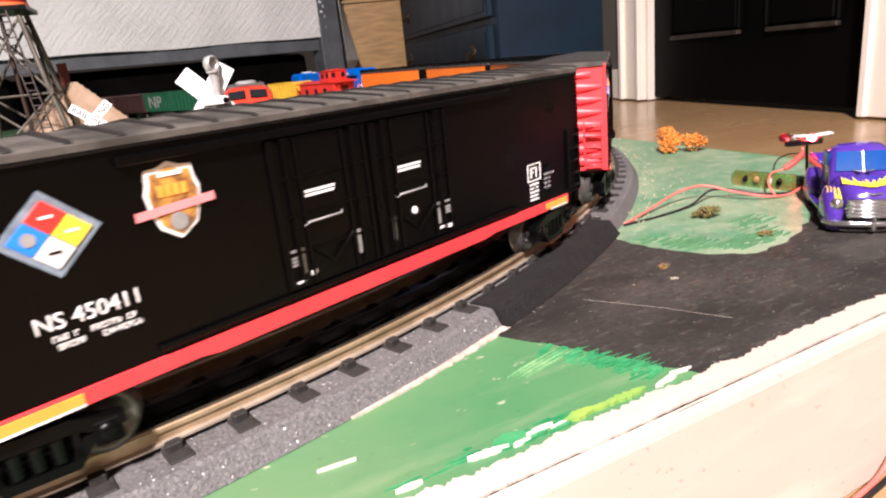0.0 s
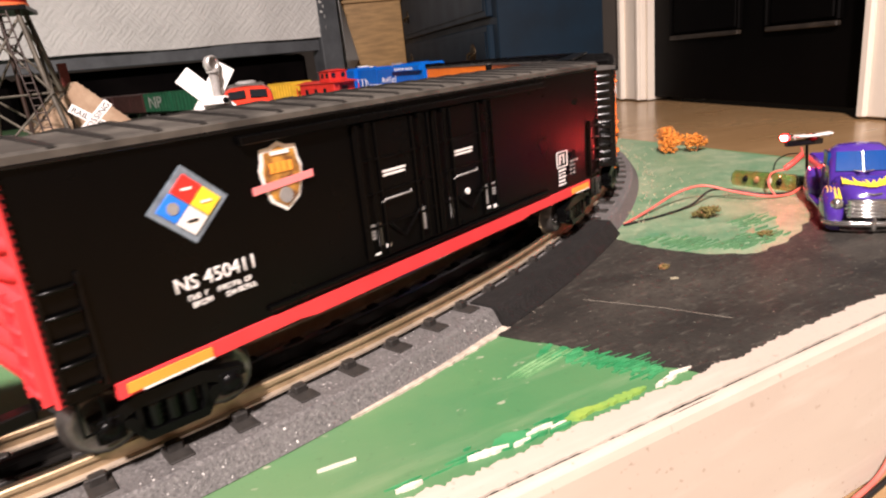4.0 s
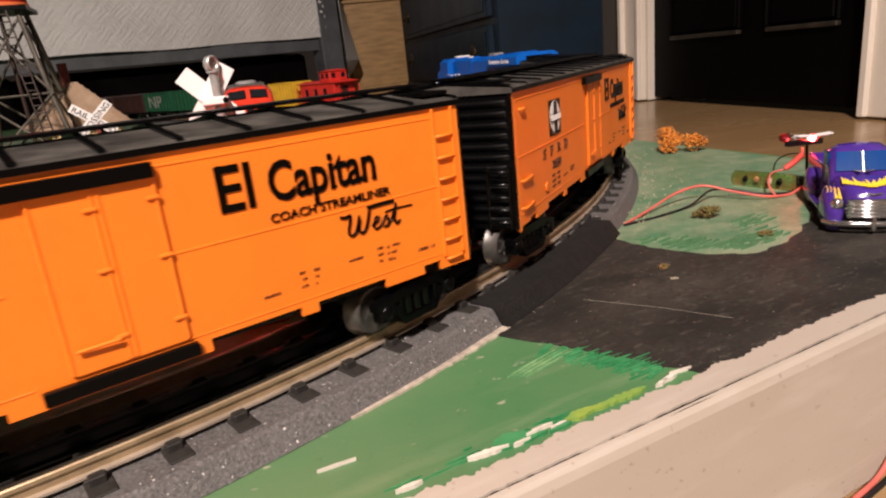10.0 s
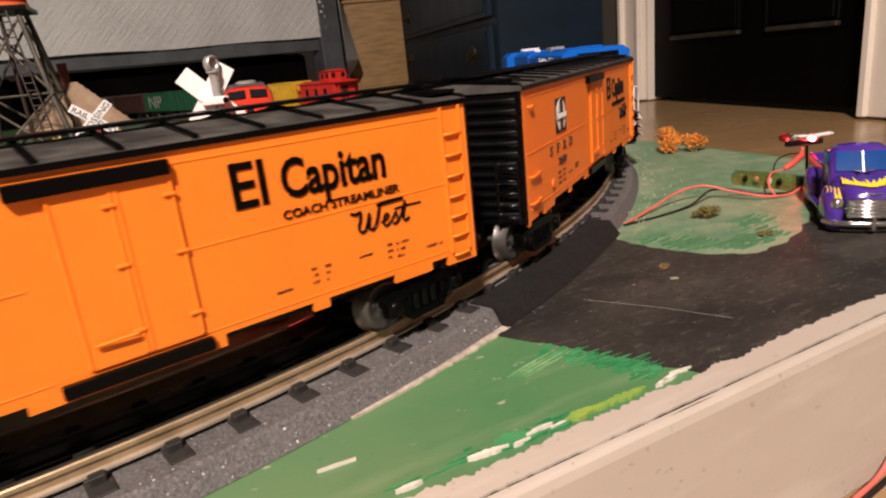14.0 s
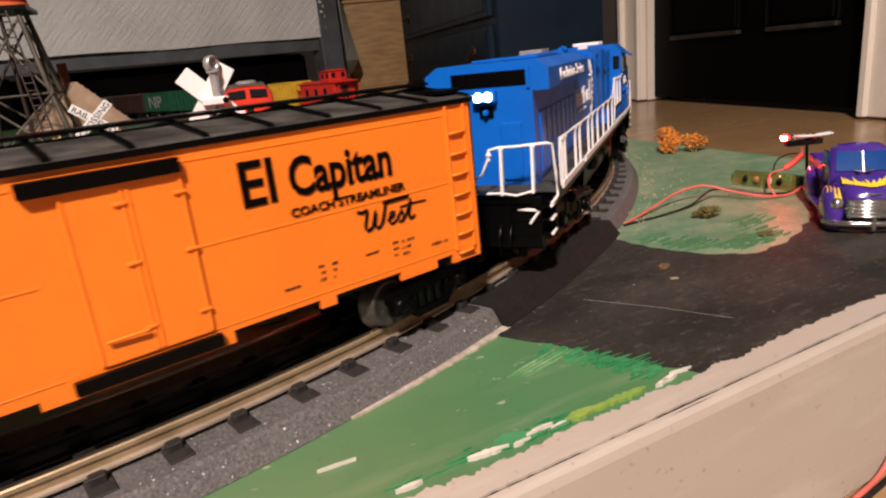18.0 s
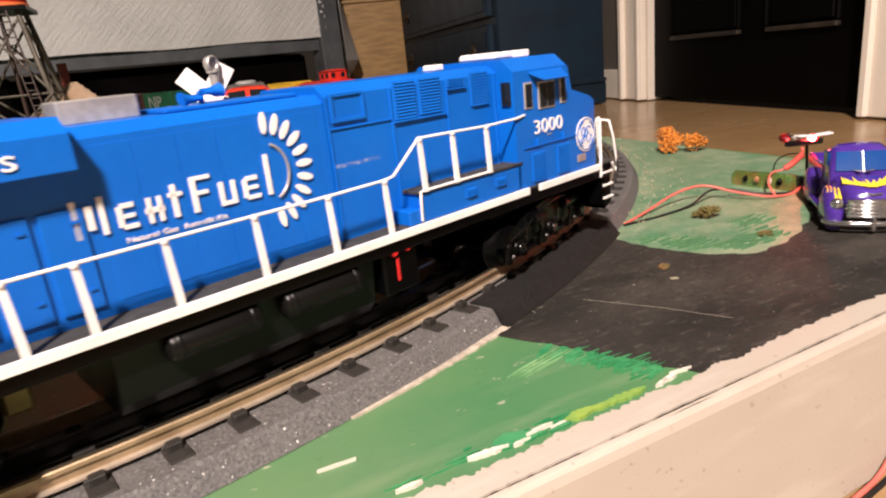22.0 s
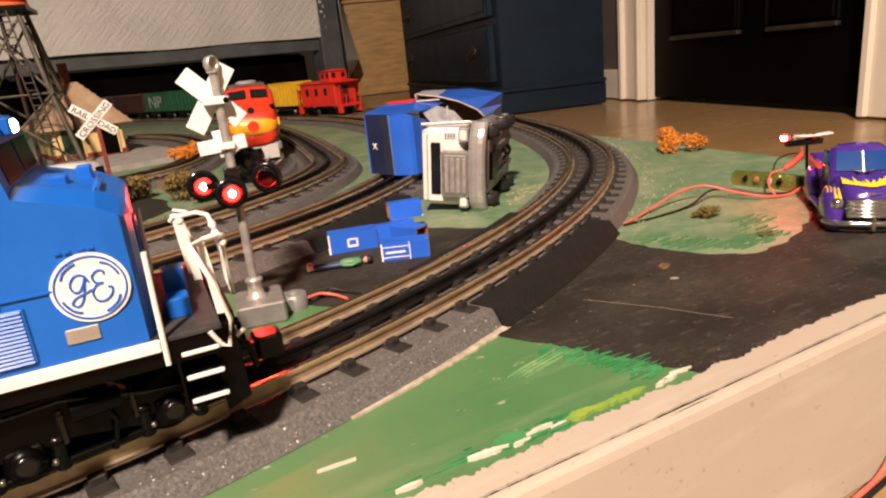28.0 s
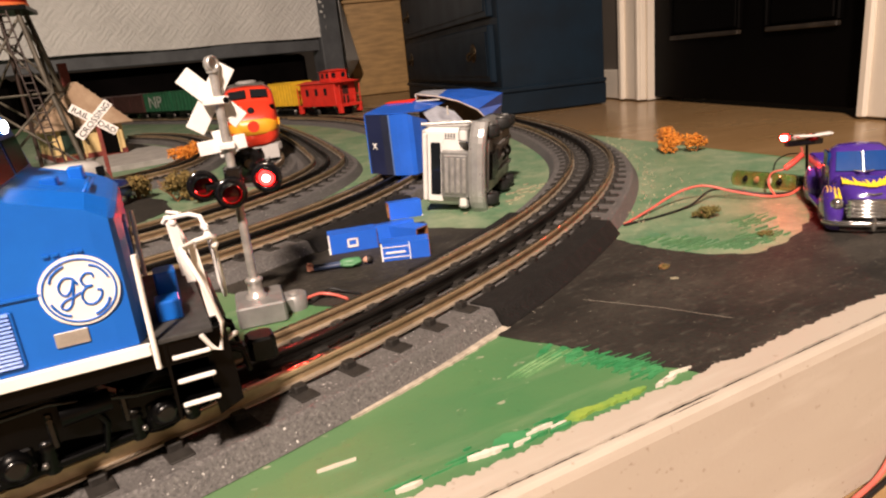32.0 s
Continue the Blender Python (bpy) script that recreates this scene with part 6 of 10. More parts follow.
    # handrails along both sides
    for s in (-1, 1):
        y = s * 0.0336
        tops = [(-0.1715, 0.0622), (-0.1635, 0.0622), (-0.133, 0.0620), (-0.1185, 0.0619), (-0.087, 0.0618), (-0.0703, 0.0618), (-0.0465, 0.0618), (-0.0179, 0.0618), (0.0103, 0.0618), (0.0359, 0.0622)]
        for u, z in tops:
            rail_post(lo, u + 0.001, y, 0.0392, z, -0.001)
        for u, z in ((0.0556, 0.0748), (0.0738, 0.0744), (0.0946, 0.0738)):
            rail_post(lo, u + 0.0008, y, 0.0540, z, -0.0008)
        wire("handrail", lo, [(-0.1755, y, 0.0405), (-0.1765, y, 0.056), (-0.1752, y, 0.0624), (-0.172, y, 0.0628)] + [(u, y, z + 0.0004) for u, z in tops] + [(0.0405, y, 0.0632), (0.0551, y, 0.0752), (0.0732, y, 0.0748), (0.0946, y, 0.0742), (0.115, y, 0.0745), (0.1221, y * 0.985, 0.0752)])
        wire("lower_rail", lo, [(0.0530, y, 0.0428), (0.0535, y, 0.0545), (0.0556, y, 0.0546), (0.0946, y, 0.0545)])
        for e in (-1, 1):
            # steps at the four corners
            x0 = e * 0.1865
            zs = (0.0222, 0.0290, 0.0352) if e < 0 else (0.0212, 0.0282, 0.0352)
            st = part("step_well", Geo().box(min(x0 - e * 0.0008, x0), max(x0 - e * 0.0008, x0), s * 0.0215 - 0.0115, s * 0.0215 + 0.0115, 0.0185, 0.0405), BLACK, lo)
            part("step_side", Geo().box(min(x0, x0 + e * 0.0115), max(x0, x0 + e * 0.0115), s * 0.0135 - 0.0006, s * 0.0135 + 0.0006, 0.0185, 0.0405), BLACK, st)
            for z in zs:
                part("step_tread", Geo().box(min(x0, x0 + e * 0.0108), max(x0, x0 + e * 0.0108), s * 0.0232 - 0.0092, s * 0.0232 + 0.0092, z - 0.0002, z + 0.0008), BLACK, st)
                part("step_edge", Geo().box(min(x0 + e * 0.0008, x0 + e * 0.0105), max(x0 + e * 0.0008, x0 + e * 0.0105), s * 0.0327 - 0.0007, s * 0.0327 + 0.0007, z, z + 0.001, 0.0003), WHITE, st, "white step edge")
            if e < 0:
                wire("step_rail", lo, [(-0.1925, s * 0.0246, 0.063), (-0.1893, s * 0.0308, 0.063), (-0.1885, s * 0.0325, 0.0622), (-0.1868, s * 0.0336, 0.048), (-0.1862, s * 0.0338, 0.0385), (-0.1900, s * 0.0336, 0.0378), (-0.1945, s * 0.0325, 0.0365)], WHITE, 0.0007)
            else:
                wire("step_rail", lo, [(0.1838, s * 0.0338, 0.0345), (0.1840, s * 0.0338, 0.052), (0.1843, s * 0.0336, 0.0652)], WHITE, 0.0008)
                wire("step_rail", lo, [(0.1988, s * 0.0232, 0.063), (0.1952, s * 0.0290, 0.0632), (0.1955, s * 0.0322, 0.0628), (0.1985, s * 0.0328, 0.0535), (0.2012, s * 0.0329, 0.0424), (0.1995, s * 0.0332, 0.0350), (0.1975, s * 0.0336, 0.0362), (0.1953, s * 0.0337, 0.0405)], WHITE, 0.0007)
    # end rails
    for e in (-1, 1):
        x = -0.1985 if e < 0 else 0.2005
        for y, px in ((-0.0246, -0.1945), (-0.0112, -0.1985), (0.0112, -0.1985), (0.0246, -0.1945)) if e < 0 else ((-0.0234, 0.2), (-0.0140, 0.2), (0.0140, 0.1975), (0.0234, 0.1965)):
            if (e, y) != (1, -0.0140):
                rail_post(lo, px, y, 0.0415, 0.0622, 0.0018 if e < 0 else -0.0018, 0.0013)
        for q in (-1, 1):
            if e < 0:
                wire("end_rail", lo, [(-0.1925, q * 0.0246, 0.063), (-0.1950, q * 0.0180, 0.0628), (-0.1972, q * 0.0100, 0.063), (-0.1985, q * 0.0060, 0.0622), (-0.1990, q * 0.0060, 0.0575)], WHITE, 0.0007)
                wire("end_rail", lo, [(-0.1950, q * 0.0246, 0.0425), (-0.1985, q * 0.0175, 0.0412), (-0.1990, q * 0.0112, 0.0425), (-0.1995, q * 0.0040, 0.0425)])
            else:
                wire("end_rail", lo, [(0.1988, q * 0.0226, 0.063), (0.2030, q * 0.0215, 0.0634), (0.2045, q * 0.0205, 0.0628), (0.2040, q * 0.0190, 0.0600)] if q < 0 else [(0.1930, 0.0170, 0.062), (0.1942, 0.0160, 0.0635), (0.1965, 0.0138, 0.0638), (0.2010, 0.0090, 0.0648), (0.2036, 0.0040, 0.0644), (0.2040, 0.0005, 0.0625), (0.2042, -0.0030, 0.0610)], WHITE, 0.0008)
        knob = Geo()
        for p in ((-0.1987, -0.006, 0.060), (-0.1987, 0.006, 0.060)) if e < 0 else ((0.2041, 0.0, 0.0618), (0.2041, -0.0045, 0.0600), (0.2042, -0.0195, 0.0605)):
            knob.lathe(Vector(p) - Vector((0, 0.0012, 0)), (0, 1, 0), [(0, 0.0006), (0.0006, 0.0013), (0.0018, 0.0013), (0.0024, 0.0006)], 8)
        part("rail_knob", knob, WHITE, lo)
        for y in (-0.008, -0.004) if e > 0 else (0.002,):
            wire("safety_chain", lo, [(x + e * 0.0038, y - 0.010, 0.0605), (x + e * 0.0045, y - 0.006, 0.0475), (x + e * 0.0048, y, 0.0415), (x + e * 0.0045, y + 0.004, 0.0440), (x + e * 0.0040, y + 0.005, 0.0600)] if e > 0 else [(-0.1990, -0.006, 0.059), (-0.1995, -0.0025, 0.0515), (-0.1995, 0.0005, 0.0495), (-0.1995, 0.003, 0.0515), (-0.1990, 0.006, 0.059)], WHITE, 0.0006)
        wire("cut_lever", lo, [(-0.1951, -0.0152, 0.034), (-0.1985, -0.0255, 0.0345), (-0.1985, -0.0275, 0.0338), (-0.1982, -0.0231, 0.028)] if e < 0 else [(0.2052, -0.0213, 0.034), (0.2048, -0.0225, 0.0345), (0.2007, -0.0264, 0.034), (0.1999, -0.0225, 0.0285)], WHITE, 0.0007)
        x = -0.1935 if e < 0 else 0.1995
        part("pilot", Geo().prism([(x - e * 0.0035, 0.0135), (x + e * 0.0035, 0.0165), (x + e * 0.0025, 0.0395), (x - e * 0.0035, 0.0395)], "y", -0.028, 0.028), BLACK, lo)
        part("anticlimber", Geo().box(min(x - e * 0.0005, x + e * 0.0035), max(x - e * 0.0005, x + e * 0.0035), -0.024, 0.024, 0.0365, 0.0415, 0.0008), BLACK, lo)
        for y in (-0.014, -0.009, 0.009, 0.014):
            part("air_hose", Geo().tube([(x + e * 0.003, y, 0.027), (x + e * 0.007, y, 0.025), (x + e * 0.008, y, 0.018)], 0.0009, 5), DARK, lo)
        coupler(lo, e * 0.197, e)
    part("battery_box", Geo().box(0.186, 0.1925, -0.0205, -0.0125, 0.0418, 0.0475, 0.0005), BLUE, lo)
    part("battery_box", Geo().box(0.187, 0.193, -0.008, 0.0, 0.0418, 0.0525, 0.0005), BLUE, lo)
    for u in (-0.1407, 0.1407):
        six_wheel_truck(lo, u)
    return lo


def cab_shell(w):
    """Cab with sloped roof edges, raked windshield and a nose that narrows to the front."""
    secs = [(0.1155, w, 0.0948, 0.0265, 0.1004), (0.1565, w, 0.0948, 0.0265, 0.1004), (0.1578, w, 0.0940, 0.0262, 0.0985), (0.1598, w, 0.0852, 0.0290, 0.0866), (0.1602, w, 0.0828, 0.0245, 0.0850), (0.1765, w, 0.0780, 0.0225, 0.0806), (0.1808, w - 0.0004, 0.0752, 0.0205, 0.0784), (0.1820, w - 0.003, 0.0744, 0.0195, 0.0776), (0.1830, w - 0.009, 0.0738, 0.0185, 0.0766)]
    vs, fs = [], []
    for x, a, ze, b, zt in secs:
        b = min(b, a)
        vs += [(x, -a, 0.0418), (x, -a, ze), (x, -b, zt), (x, b, zt), (x, a, ze), (x, a, 0.0418)]
    n = len(secs)
    for i in range(n - 1):
        for k in range(6):
            fs.append((i * 6 + k, i * 6 + (k + 1) % 6, i * 6 + 6 + (k + 1) % 6, i * 6 + 6 + k))
    fs += [(5, 4, 3, 2, 1, 0), tuple((n - 1) * 6 + k for k in range(6))]
    return vs, fs


CARS.append((locomotive(), 0.6589, 0.1407))


# ======== road, ramps and paint ========
road_pts = [(0.088, 0.1925), (0.0622, 0.2134), (0.0439, 0.2275), (0.0192, 0.2442), (-0.03, 0.288), (-0.062, 0.300), (-0.118, 0.334), (-0.25, 0.40), (-0.27, 0.47), (-0.13, 0.45), (-0.06, 0.468), (-0.008, 0.4323), (0.0305, 0.4166), (0.075, 0.393), (0.1031, 0.3607), (0.1158, 0.3384), (0.1388, 0.3174), (0.1627, 0.311), (0.1855, 0.3235), (0.2061, 0.3453), (0.2241, 0.3646), (0.262, 0.44), (0.335, 0.48), (0.42, 0.36), (0.332, 0.3035)]
far_paint = [(-0.24, 0.43), (-0.1, 0.40), (-0.02, 0.405), (0.07, 0.37), (0.095, 0.335), (0.135, 0.300), (0.165, 0.295), (0.2, 0.315), (0.235, 0.35), (0.275, 0.42), (0.335, 0.475), tuple(SIDE_P + SIDE_D * 0.1 + Vector((-0.003, 0))), tuple(SIDE_P + SIDE_D * 2.4 + Vector((-0.003, 0))), (-1.4, 1.9), (-1.2, 0.8)]
patch("worn_paint", far_paint, ZB + 0.0002, WORN_GREEN, "pale worn green paint beyond the road", 0.0, 8)
patch("road", road_pts, ZB + 0.0006, ASPHALT, "worn black painted road with scuffs", 0.003, 5)
patch("parking_lane", [(-0.56, 0.66), (-0.47, 0.52), (-0.36, 0.505), (-0.27, 0.545), (-0.255, 0.60), (-0.285, 0.66), (-0.33, 0.70), (-0.42, 0.685)], ZB + 0.0008, ASPHALT, "worn dark lane under the parked toy cars", 0.004, 15)
DGREEN = mat("dark_green_paint", (0.02, 0.17, 0.06), 0.45, var=0.15, scale=60, stretch=(1, 3, 1), second=(0.05, 0.23, 0.09), bump=0.3)
LGREEN = mat("yellow_green_paint", (0.23, 0.33, 0.055), 0.5, var=0.2, scale=120, second=(0.14, 0.27, 0.06))
PALEGREEN = mat("pale_green_paint", (0.2, 0.36, 0.17), 0.5, var=0.2, scale=160, second=(0.1, 0.25, 0.1))
WORN_EDGE = mat("thick_green_paint", (0.07, 0.17, 0.083), 0.5, var=0.2, scale=90, second=(0.09, 0.2, 0.09), bump=0.3)
WORN = mat("worn_white_paint", (0.66, 0.6, 0.52), 0.6, var=0.1, scale=60)
SAND = mat("sandy_scatter", (0.4, 0.36, 0.24), 0.9, var=0.3, scale=300, bump=0.8)
rnd = random.Random(31)


def smear(pts, material, z, seed, n=1, spread=0.004, name="paint_smear", ln=1.0):
    """Short brushed dabs of paint round a line."""
    r = random.Random(seed)
    for _ in range(n):
        k = r.randrange(len(pts) - 1)
        a = Vector(pts[k]).lerp(Vector(pts[k + 1]), r.random())
        a += Vector((r.uniform(-1, 1), r.uniform(-1, 1))) * spread
        d = NEAR_D * r.uniform(0.0015, 0.007) * ln
        w = PERP * r.uniform(0.00012, 0.00045)
        m = [a - d, a - d * 0.4 + w, a + d * 0.3 + w * 0.8, a + d, a + d * 0.4 - w, a - d * 0.5 - w * 0.7]
        part(name, flat(m, ZB - 0.0004, z + 0.000012 * _), material, board)


def streak(a, b, w, material, z, seed, label=""):
    """One long brushed flake of paint with a ragged outline, tapering to both ends."""
    r = random.Random(seed)
    a, b = Vector(a), Vector(b)
    side = Vector((a.y - b.y, b.x - a.x)).normalized() * w
    n = max(5, int((b - a).length / 0.0012))
    up, low = [], []
    for k in range(n + 1):
        t = k / n
        wide = (math.sin(math.pi * min(max(t, 0.04), 0.96)) ** 0.6) * r.uniform(0.55, 1.15)
        p = a.lerp(b, t)
        up.append(p + side * wide)
        low.append(p - side * wide * r.uniform(0.6, 1.2))
    part("paint_streak", flat(up + low[::-1], ZB - 0.0004, z), material, board, label)


patch("dark_green_touch_up", [(0.0095, 0.1690), (0.0126, 0.1719), (0.0188, 0.1725), (0.0225, 0.1710), (0.0250, 0.1716), (0.0200, 0.1665), (0.0133, 0.1640), (0.0080, 0.1640)], ZB + 0.0007, DGREEN, "dark green touched-up paint", 0.0012, 61)
streak((0.0008, 0.1604), (0.0135, 0.1650), 0.0012, WORN, ZB + 0.0014, 62, "white flake of worn paint")
streak((0.0150, 0.1648), (0.0205, 0.1676), 0.0005, WORN, ZB + 0.0015, 63)
streak((0.0195, 0.1690), (0.0245, 0.1722), 0.0006, WORN, ZB + 0.0015, 64)
streak((0.0215, 0.1712), (0.0285, 0.1742), 0.0004, WORN, ZB + 0.0015, 65)
streak((0.0275, 0.1716), (0.0330, 0.1745), 0.0005, WORN, ZB + 0.0015, 66)
streak((0.0230, 0.1688), (0.0265, 0.1705), 0.0004, DGREEN, ZB + 0.0014, 67)
streak((0.0270, 0.1700), (0.0345, 0.1742), 0.0009, DGREEN, ZB + 0.0012, 68)
streak((0.0330, 0.1755), (0.0445, 0.1815), 0.0022, LGREEN, ZB + 0.0012, 69, "yellow-green brushed edge")
streak((0.0420, 0.1795), (0.0635, 0.1903), 0.0020, LGREEN, ZB + 0.0011, 70, "yellow-green brushed edge")
streak((0.0668, 0.1900), (0.0722, 0.1936), 0.0007, WORN, ZB + 0.0015, 71)
streak((0.0700, 0.1925), (0.0762, 0.1965), 0.0008, WORN, ZB + 0.0015, 72)
streak((0.0740, 0.1972), (0.0830, 0.2002), 0.0003, WORN, ZB + 0.0015, 73)
streak((-0.0440, 0.1622), (-0.0328, 0.1668), 0.00025, WORN, ZB + 0.0012, 74)
streak((-0.0200, 0.1490), (-0.0125, 0.1525), 0.0007, WORN, ZB + 0.0014, 75)
for k in range(8):
    q = Vector((0.0370 + 0.0050 * k, 0.2290 - 0.0036 * k))
    streak(q - NEAR_D * 0.006 - Vector((0, 0.005)), q + NEAR_D * 0.004 + Vector((0, 0.002)), 0.0016 + 0.0004 * (k % 3), DGREEN, ZB + 0.0004 + 0.00002 * k, 80 + k)
for k, w in enumerate((0.0007, 0.0004, 0.0006, 0.0003)):
    streak((0.0185 + 0.0022 * k, 0.2075 - 0.0004 * k), (0.0395 + 0.0025 * k, 0.2255 - 0.0004 * k), w, PALEGREEN, ZB + 0.0006 + 0.00002 * k, 90 + k)
smear([(-0.02, 0.1535), (0.008, 0.1665), (0.035, 0.179)], DGREEN, ZB + 0.0005, 2, 20, 0.0025)
smear([(0.045, 0.222), (0.058, 0.212), (0.071, 0.202)], DGREEN, ZB + 0.0006, 7, 46, 0.004)
smear([(0.16, 0.5), (0.19, 0.48), (0.2, 0.42), (0.19, 0.55)], SAND, ZB + 0.0007, 16, 26, 0.02, "sand_scatter", 0.25)
smear([(0.122, 0.356), (0.140, 0.336), (0.165, 0.329), (0.19, 0.346)], WORN_EDGE, ZB + 0.0005, 21, 120, 0.008)
smear([(0.175, 0.36), (0.2, 0.375), (0.185, 0.372)], WORN_EDGE, ZB + 0.0006, 22, 50, 0.008)
smear([(0.09, 0.46), (0.12, 0.47), (0.15, 0.455)], SAND, ZB + 0.0007, 23, 22, 0.016, "sand_scatter", 0.25)
smear([(0.02, 0.47), (0.05, 0.48), (0.06, 0.5), (0.09, 0.56)], SAND, ZB + 0.0012, 17, 20, 0.012, "sand_scatter")
smear([(-0.16, 0.48), (-0.12, 0.51), (-0.08, 0.56)], SAND, ZB + 0.0012, 18, 26, 0.008, "sand_scatter")
smear([tuple(track_at(-0.13 + 0.04 * k, 0.046)[0]) for k in range(10)], SAND, ZB + 0.0009, 51, 120, 0.006, "sand_scatter", 0.13)
smear([tuple(track_at(-0.1 + 0.05 * k, 0.062)[0]) for k in range(8)], SAND, ZB + 0.0009, 52, 60, 0.014, "sand_scatter", 0.13)
# pale line where the bed meets the board
pale = Geo()
vs, fs = [], []
rnd = random.Random(44)
for k in range(41):
    t = k / 40
    s = -0.368 + 0.082 * t
    w = 0.0030 * (t ** 0.6) * rnd.uniform(0.8, 1.15) + 0.0002
    for lat, z in ((0.0376, ZB - 0.001), (0.0376, ZB + 0.0009), (0.0386 + w, ZB + 0.0008), (0.0388 + w, ZB - 0.001)):
        p, _ = track_at(s, lat)
        vs.append((p.x, p.y, z))
for k in range(40):
    for c in range(4):
        fs.append((k * 4 + c, k * 4 + (c + 1) % 4, k * 4 + 4 + (c + 1) % 4, k * 4 + 4 + c))
pale.add(vs, fs + [(3, 2, 1, 0), (160, 161, 162, 163)])
part("glue_line", pale, mat("dry_glue", (0.46, 0.40, 0.32), 0.7, var=0.2, scale=200), board, "pale glue line along the track bed")
# black ramp over the foam where the road crosses
for nm, s0, s1, lo, hi in (("crossing_ramp", -0.287, -0.148, 0.0215, 0.0415), ("crossing_ramp", -0.262, -0.135, -0.0415, -0.0215)):
    fr = track_frames(track_at, s0, s1, 0.008)
    top = ZR - 0.0009
    sgn = 1 if lo > 0 else -1
    prof = [(lo, ZB + 0.0004), (hi, ZB + 0.0004), (hi if sgn > 0 else lo + 0.006, ZB + 0.0012), (hi - 0.006 if sgn > 0 else hi, top), (lo, top)] if sgn > 0 else [(lo, ZB + 0.0004), (hi, ZB + 0.0004), (hi, top), (lo + 0.006, top), (lo, ZB + 0.0012)]
    tagged(part(nm, Geo().sweep(prof, fr), RAMP, main_line, "black road ramp beside the rails"))
fr = track_frames(second_line, -0.335, -0.215, 0.008)
part("crossing_ramp", Geo().sweep([(0.0215, ZB + 0.0004), (0.043, ZB + 0.0004), (0.043, ZB + 0.0012), (0.036, ZR - 0.0009), (0.0215, ZR - 0.0009)], fr), RAMP, second, "black road ramp beside the rails")

# ======== crossing signal ========
SIGNAL_GREY = mat("signal_grey_plastic", (0.24, 0.24, 0.235), 0.4, 0.3, var=0.1, scale=100)
GLOSSBLACK = mat("gloss_black", (0.006, 0.006, 0.007), 0.15, var=0.1, scale=50)
REDGLASS = mat("dark_red_lens", (0.16, 0.004, 0.006), 0.15, var=0.1, scale=100)
REDLIT = mat("lit_red_lens", (0.9, 0.08, 0.05), 0.3, emit=(1.0, 0.012, 0.012), power=14.0)
REDCORE = mat("lit_red_core", (1.0, 0.6, 0.5), 0.3, emit=(1.0, 0.05, 0.045), power=900.0)
FLASH = []


def flasher(parent, c, d, r, side):
    """Lens that turns its bright face to the front or to the back of its can."""
    g = Geo().lathe((0, 0, 0), (0, -1, 0), [(0.0, r), (0.0005, r), (0.0011, r * 0.7), (0.0014, r * 0.2)], 20)
    yaw = math.atan2(d.y, d.x) + math.pi / 2
    m = Matrix.Translation(c) @ Matrix.Rotation(yaw, 4, "Z")
    lens = part("lens", g, REDLIT, parent, "red flashing lens", m)
    part("lens_core", Geo().lathe((0, -0.0006, 0), (0, -1, 0), [(0, r * 0.45), (0.0009, r * 0.42), (0.0012, r * 0.1)], 16), REDCORE, lens)
    part("lens_back", Geo().lathe((0, 0.0002, 0), (0, 1, 0), [(0.0, r * 1.1), (0.0005, r * 1.1), (0.0011, r * 0.7), (0.0014, r * 0.2)], 20), REDGLASS, lens, "dark red unlit lens")
    FLASH.append((lens, m, side))
    return lens


SP = Vector((-0.0955, 0.3015, 0))
sig = thing("crossing_signal", Matrix.Identity(4), "silver railroad crossing signal with white crossbuck and flashing red lamps", "crossing signal")
SD = Vector((0.30, -0.954, 0)).normalized()                # faces the viewer
SX = Vector((0.954, 0.30, 0)).normalized()
SM = Matrix(((SX.x, -SD.x, 0, SP.x), (SX.y, -SD.y, 0, SP.y), (0, 0, 1, 0), (0, 0, 0, 1)))
base = part("signal_base", Geo().box(-0.0105, 0.0125, -0.02, 0.008, ZB, ZB + 0.0105, 0.0012), SIGNAL_GREY, sig, "grey plastic base", SM)
tongue = Geo().box(0.012, 0.0175, -0.0105, 0.0025, ZB, ZB + 0.0075, 0.001)
tongue.lathe((0.0175, -0.004, ZB), (0, 0, 1), [(0, 0.0065), (0.0075, 0.0065), (0.008, 0.0055)], 18)
part("base_tongue", tongue, SIGNAL_GREY, sig, "", SM)
part("base_screw", Geo().lathe((0.0175, -0.004, ZB + 0.008), (0, 0, 1), [(0, 0.0022), (0.0008, 0.002)], 12), SILVER, sig, "", SM)
part("pole_flange", Geo().lathe((0, -0.006, ZB + 0.0105), (0, 0, 1), [(0, 0.0052), (0.001, 0.0052), (0.0018, 0.0038), (0.0075, 0.0034), (0.0082, 0.0042), (0.0098, 0.0042), (0.0104, 0.0025)], 8), SILVER, sig, "", SM)
part("pole", Geo().rod((0, -0.006, ZB + 0.019), (0, -0.006, 0.1872), 0.0021, 0.002, 14), SILVER, sig, "brushed silver pole", SM)
fin = Geo().lathe((0, -0.006, 0.1865), (0, 0, 1), [(0, 0.0026), (0.0008, 0.0029), (0.0016, 0.0022)], 14)
fin.lathe((0, -0.0068, 0.1905), (0.75, -0.66, 0), [(-0.0018, 0.0032), (0.0, 0.0035), (0.0014, 0.0035), (0.0015, 0.0027), (0.0004, 0.0025)], 18)
part("finial", fin, SILVER, sig, "round silver finial", SM)


def plank(name, c, ang, ln, w, y, parent, material, m, t=0.0005):
    r = Matrix.Translation(c) @ Matrix.Rotation(ang, 4, "Y")
    g = Geo().box(-ln / 2, ln / 2, y - t, y + t, -w / 2, w / 2, 0.0003, r)
    return part(name, g, material, parent, "", m)


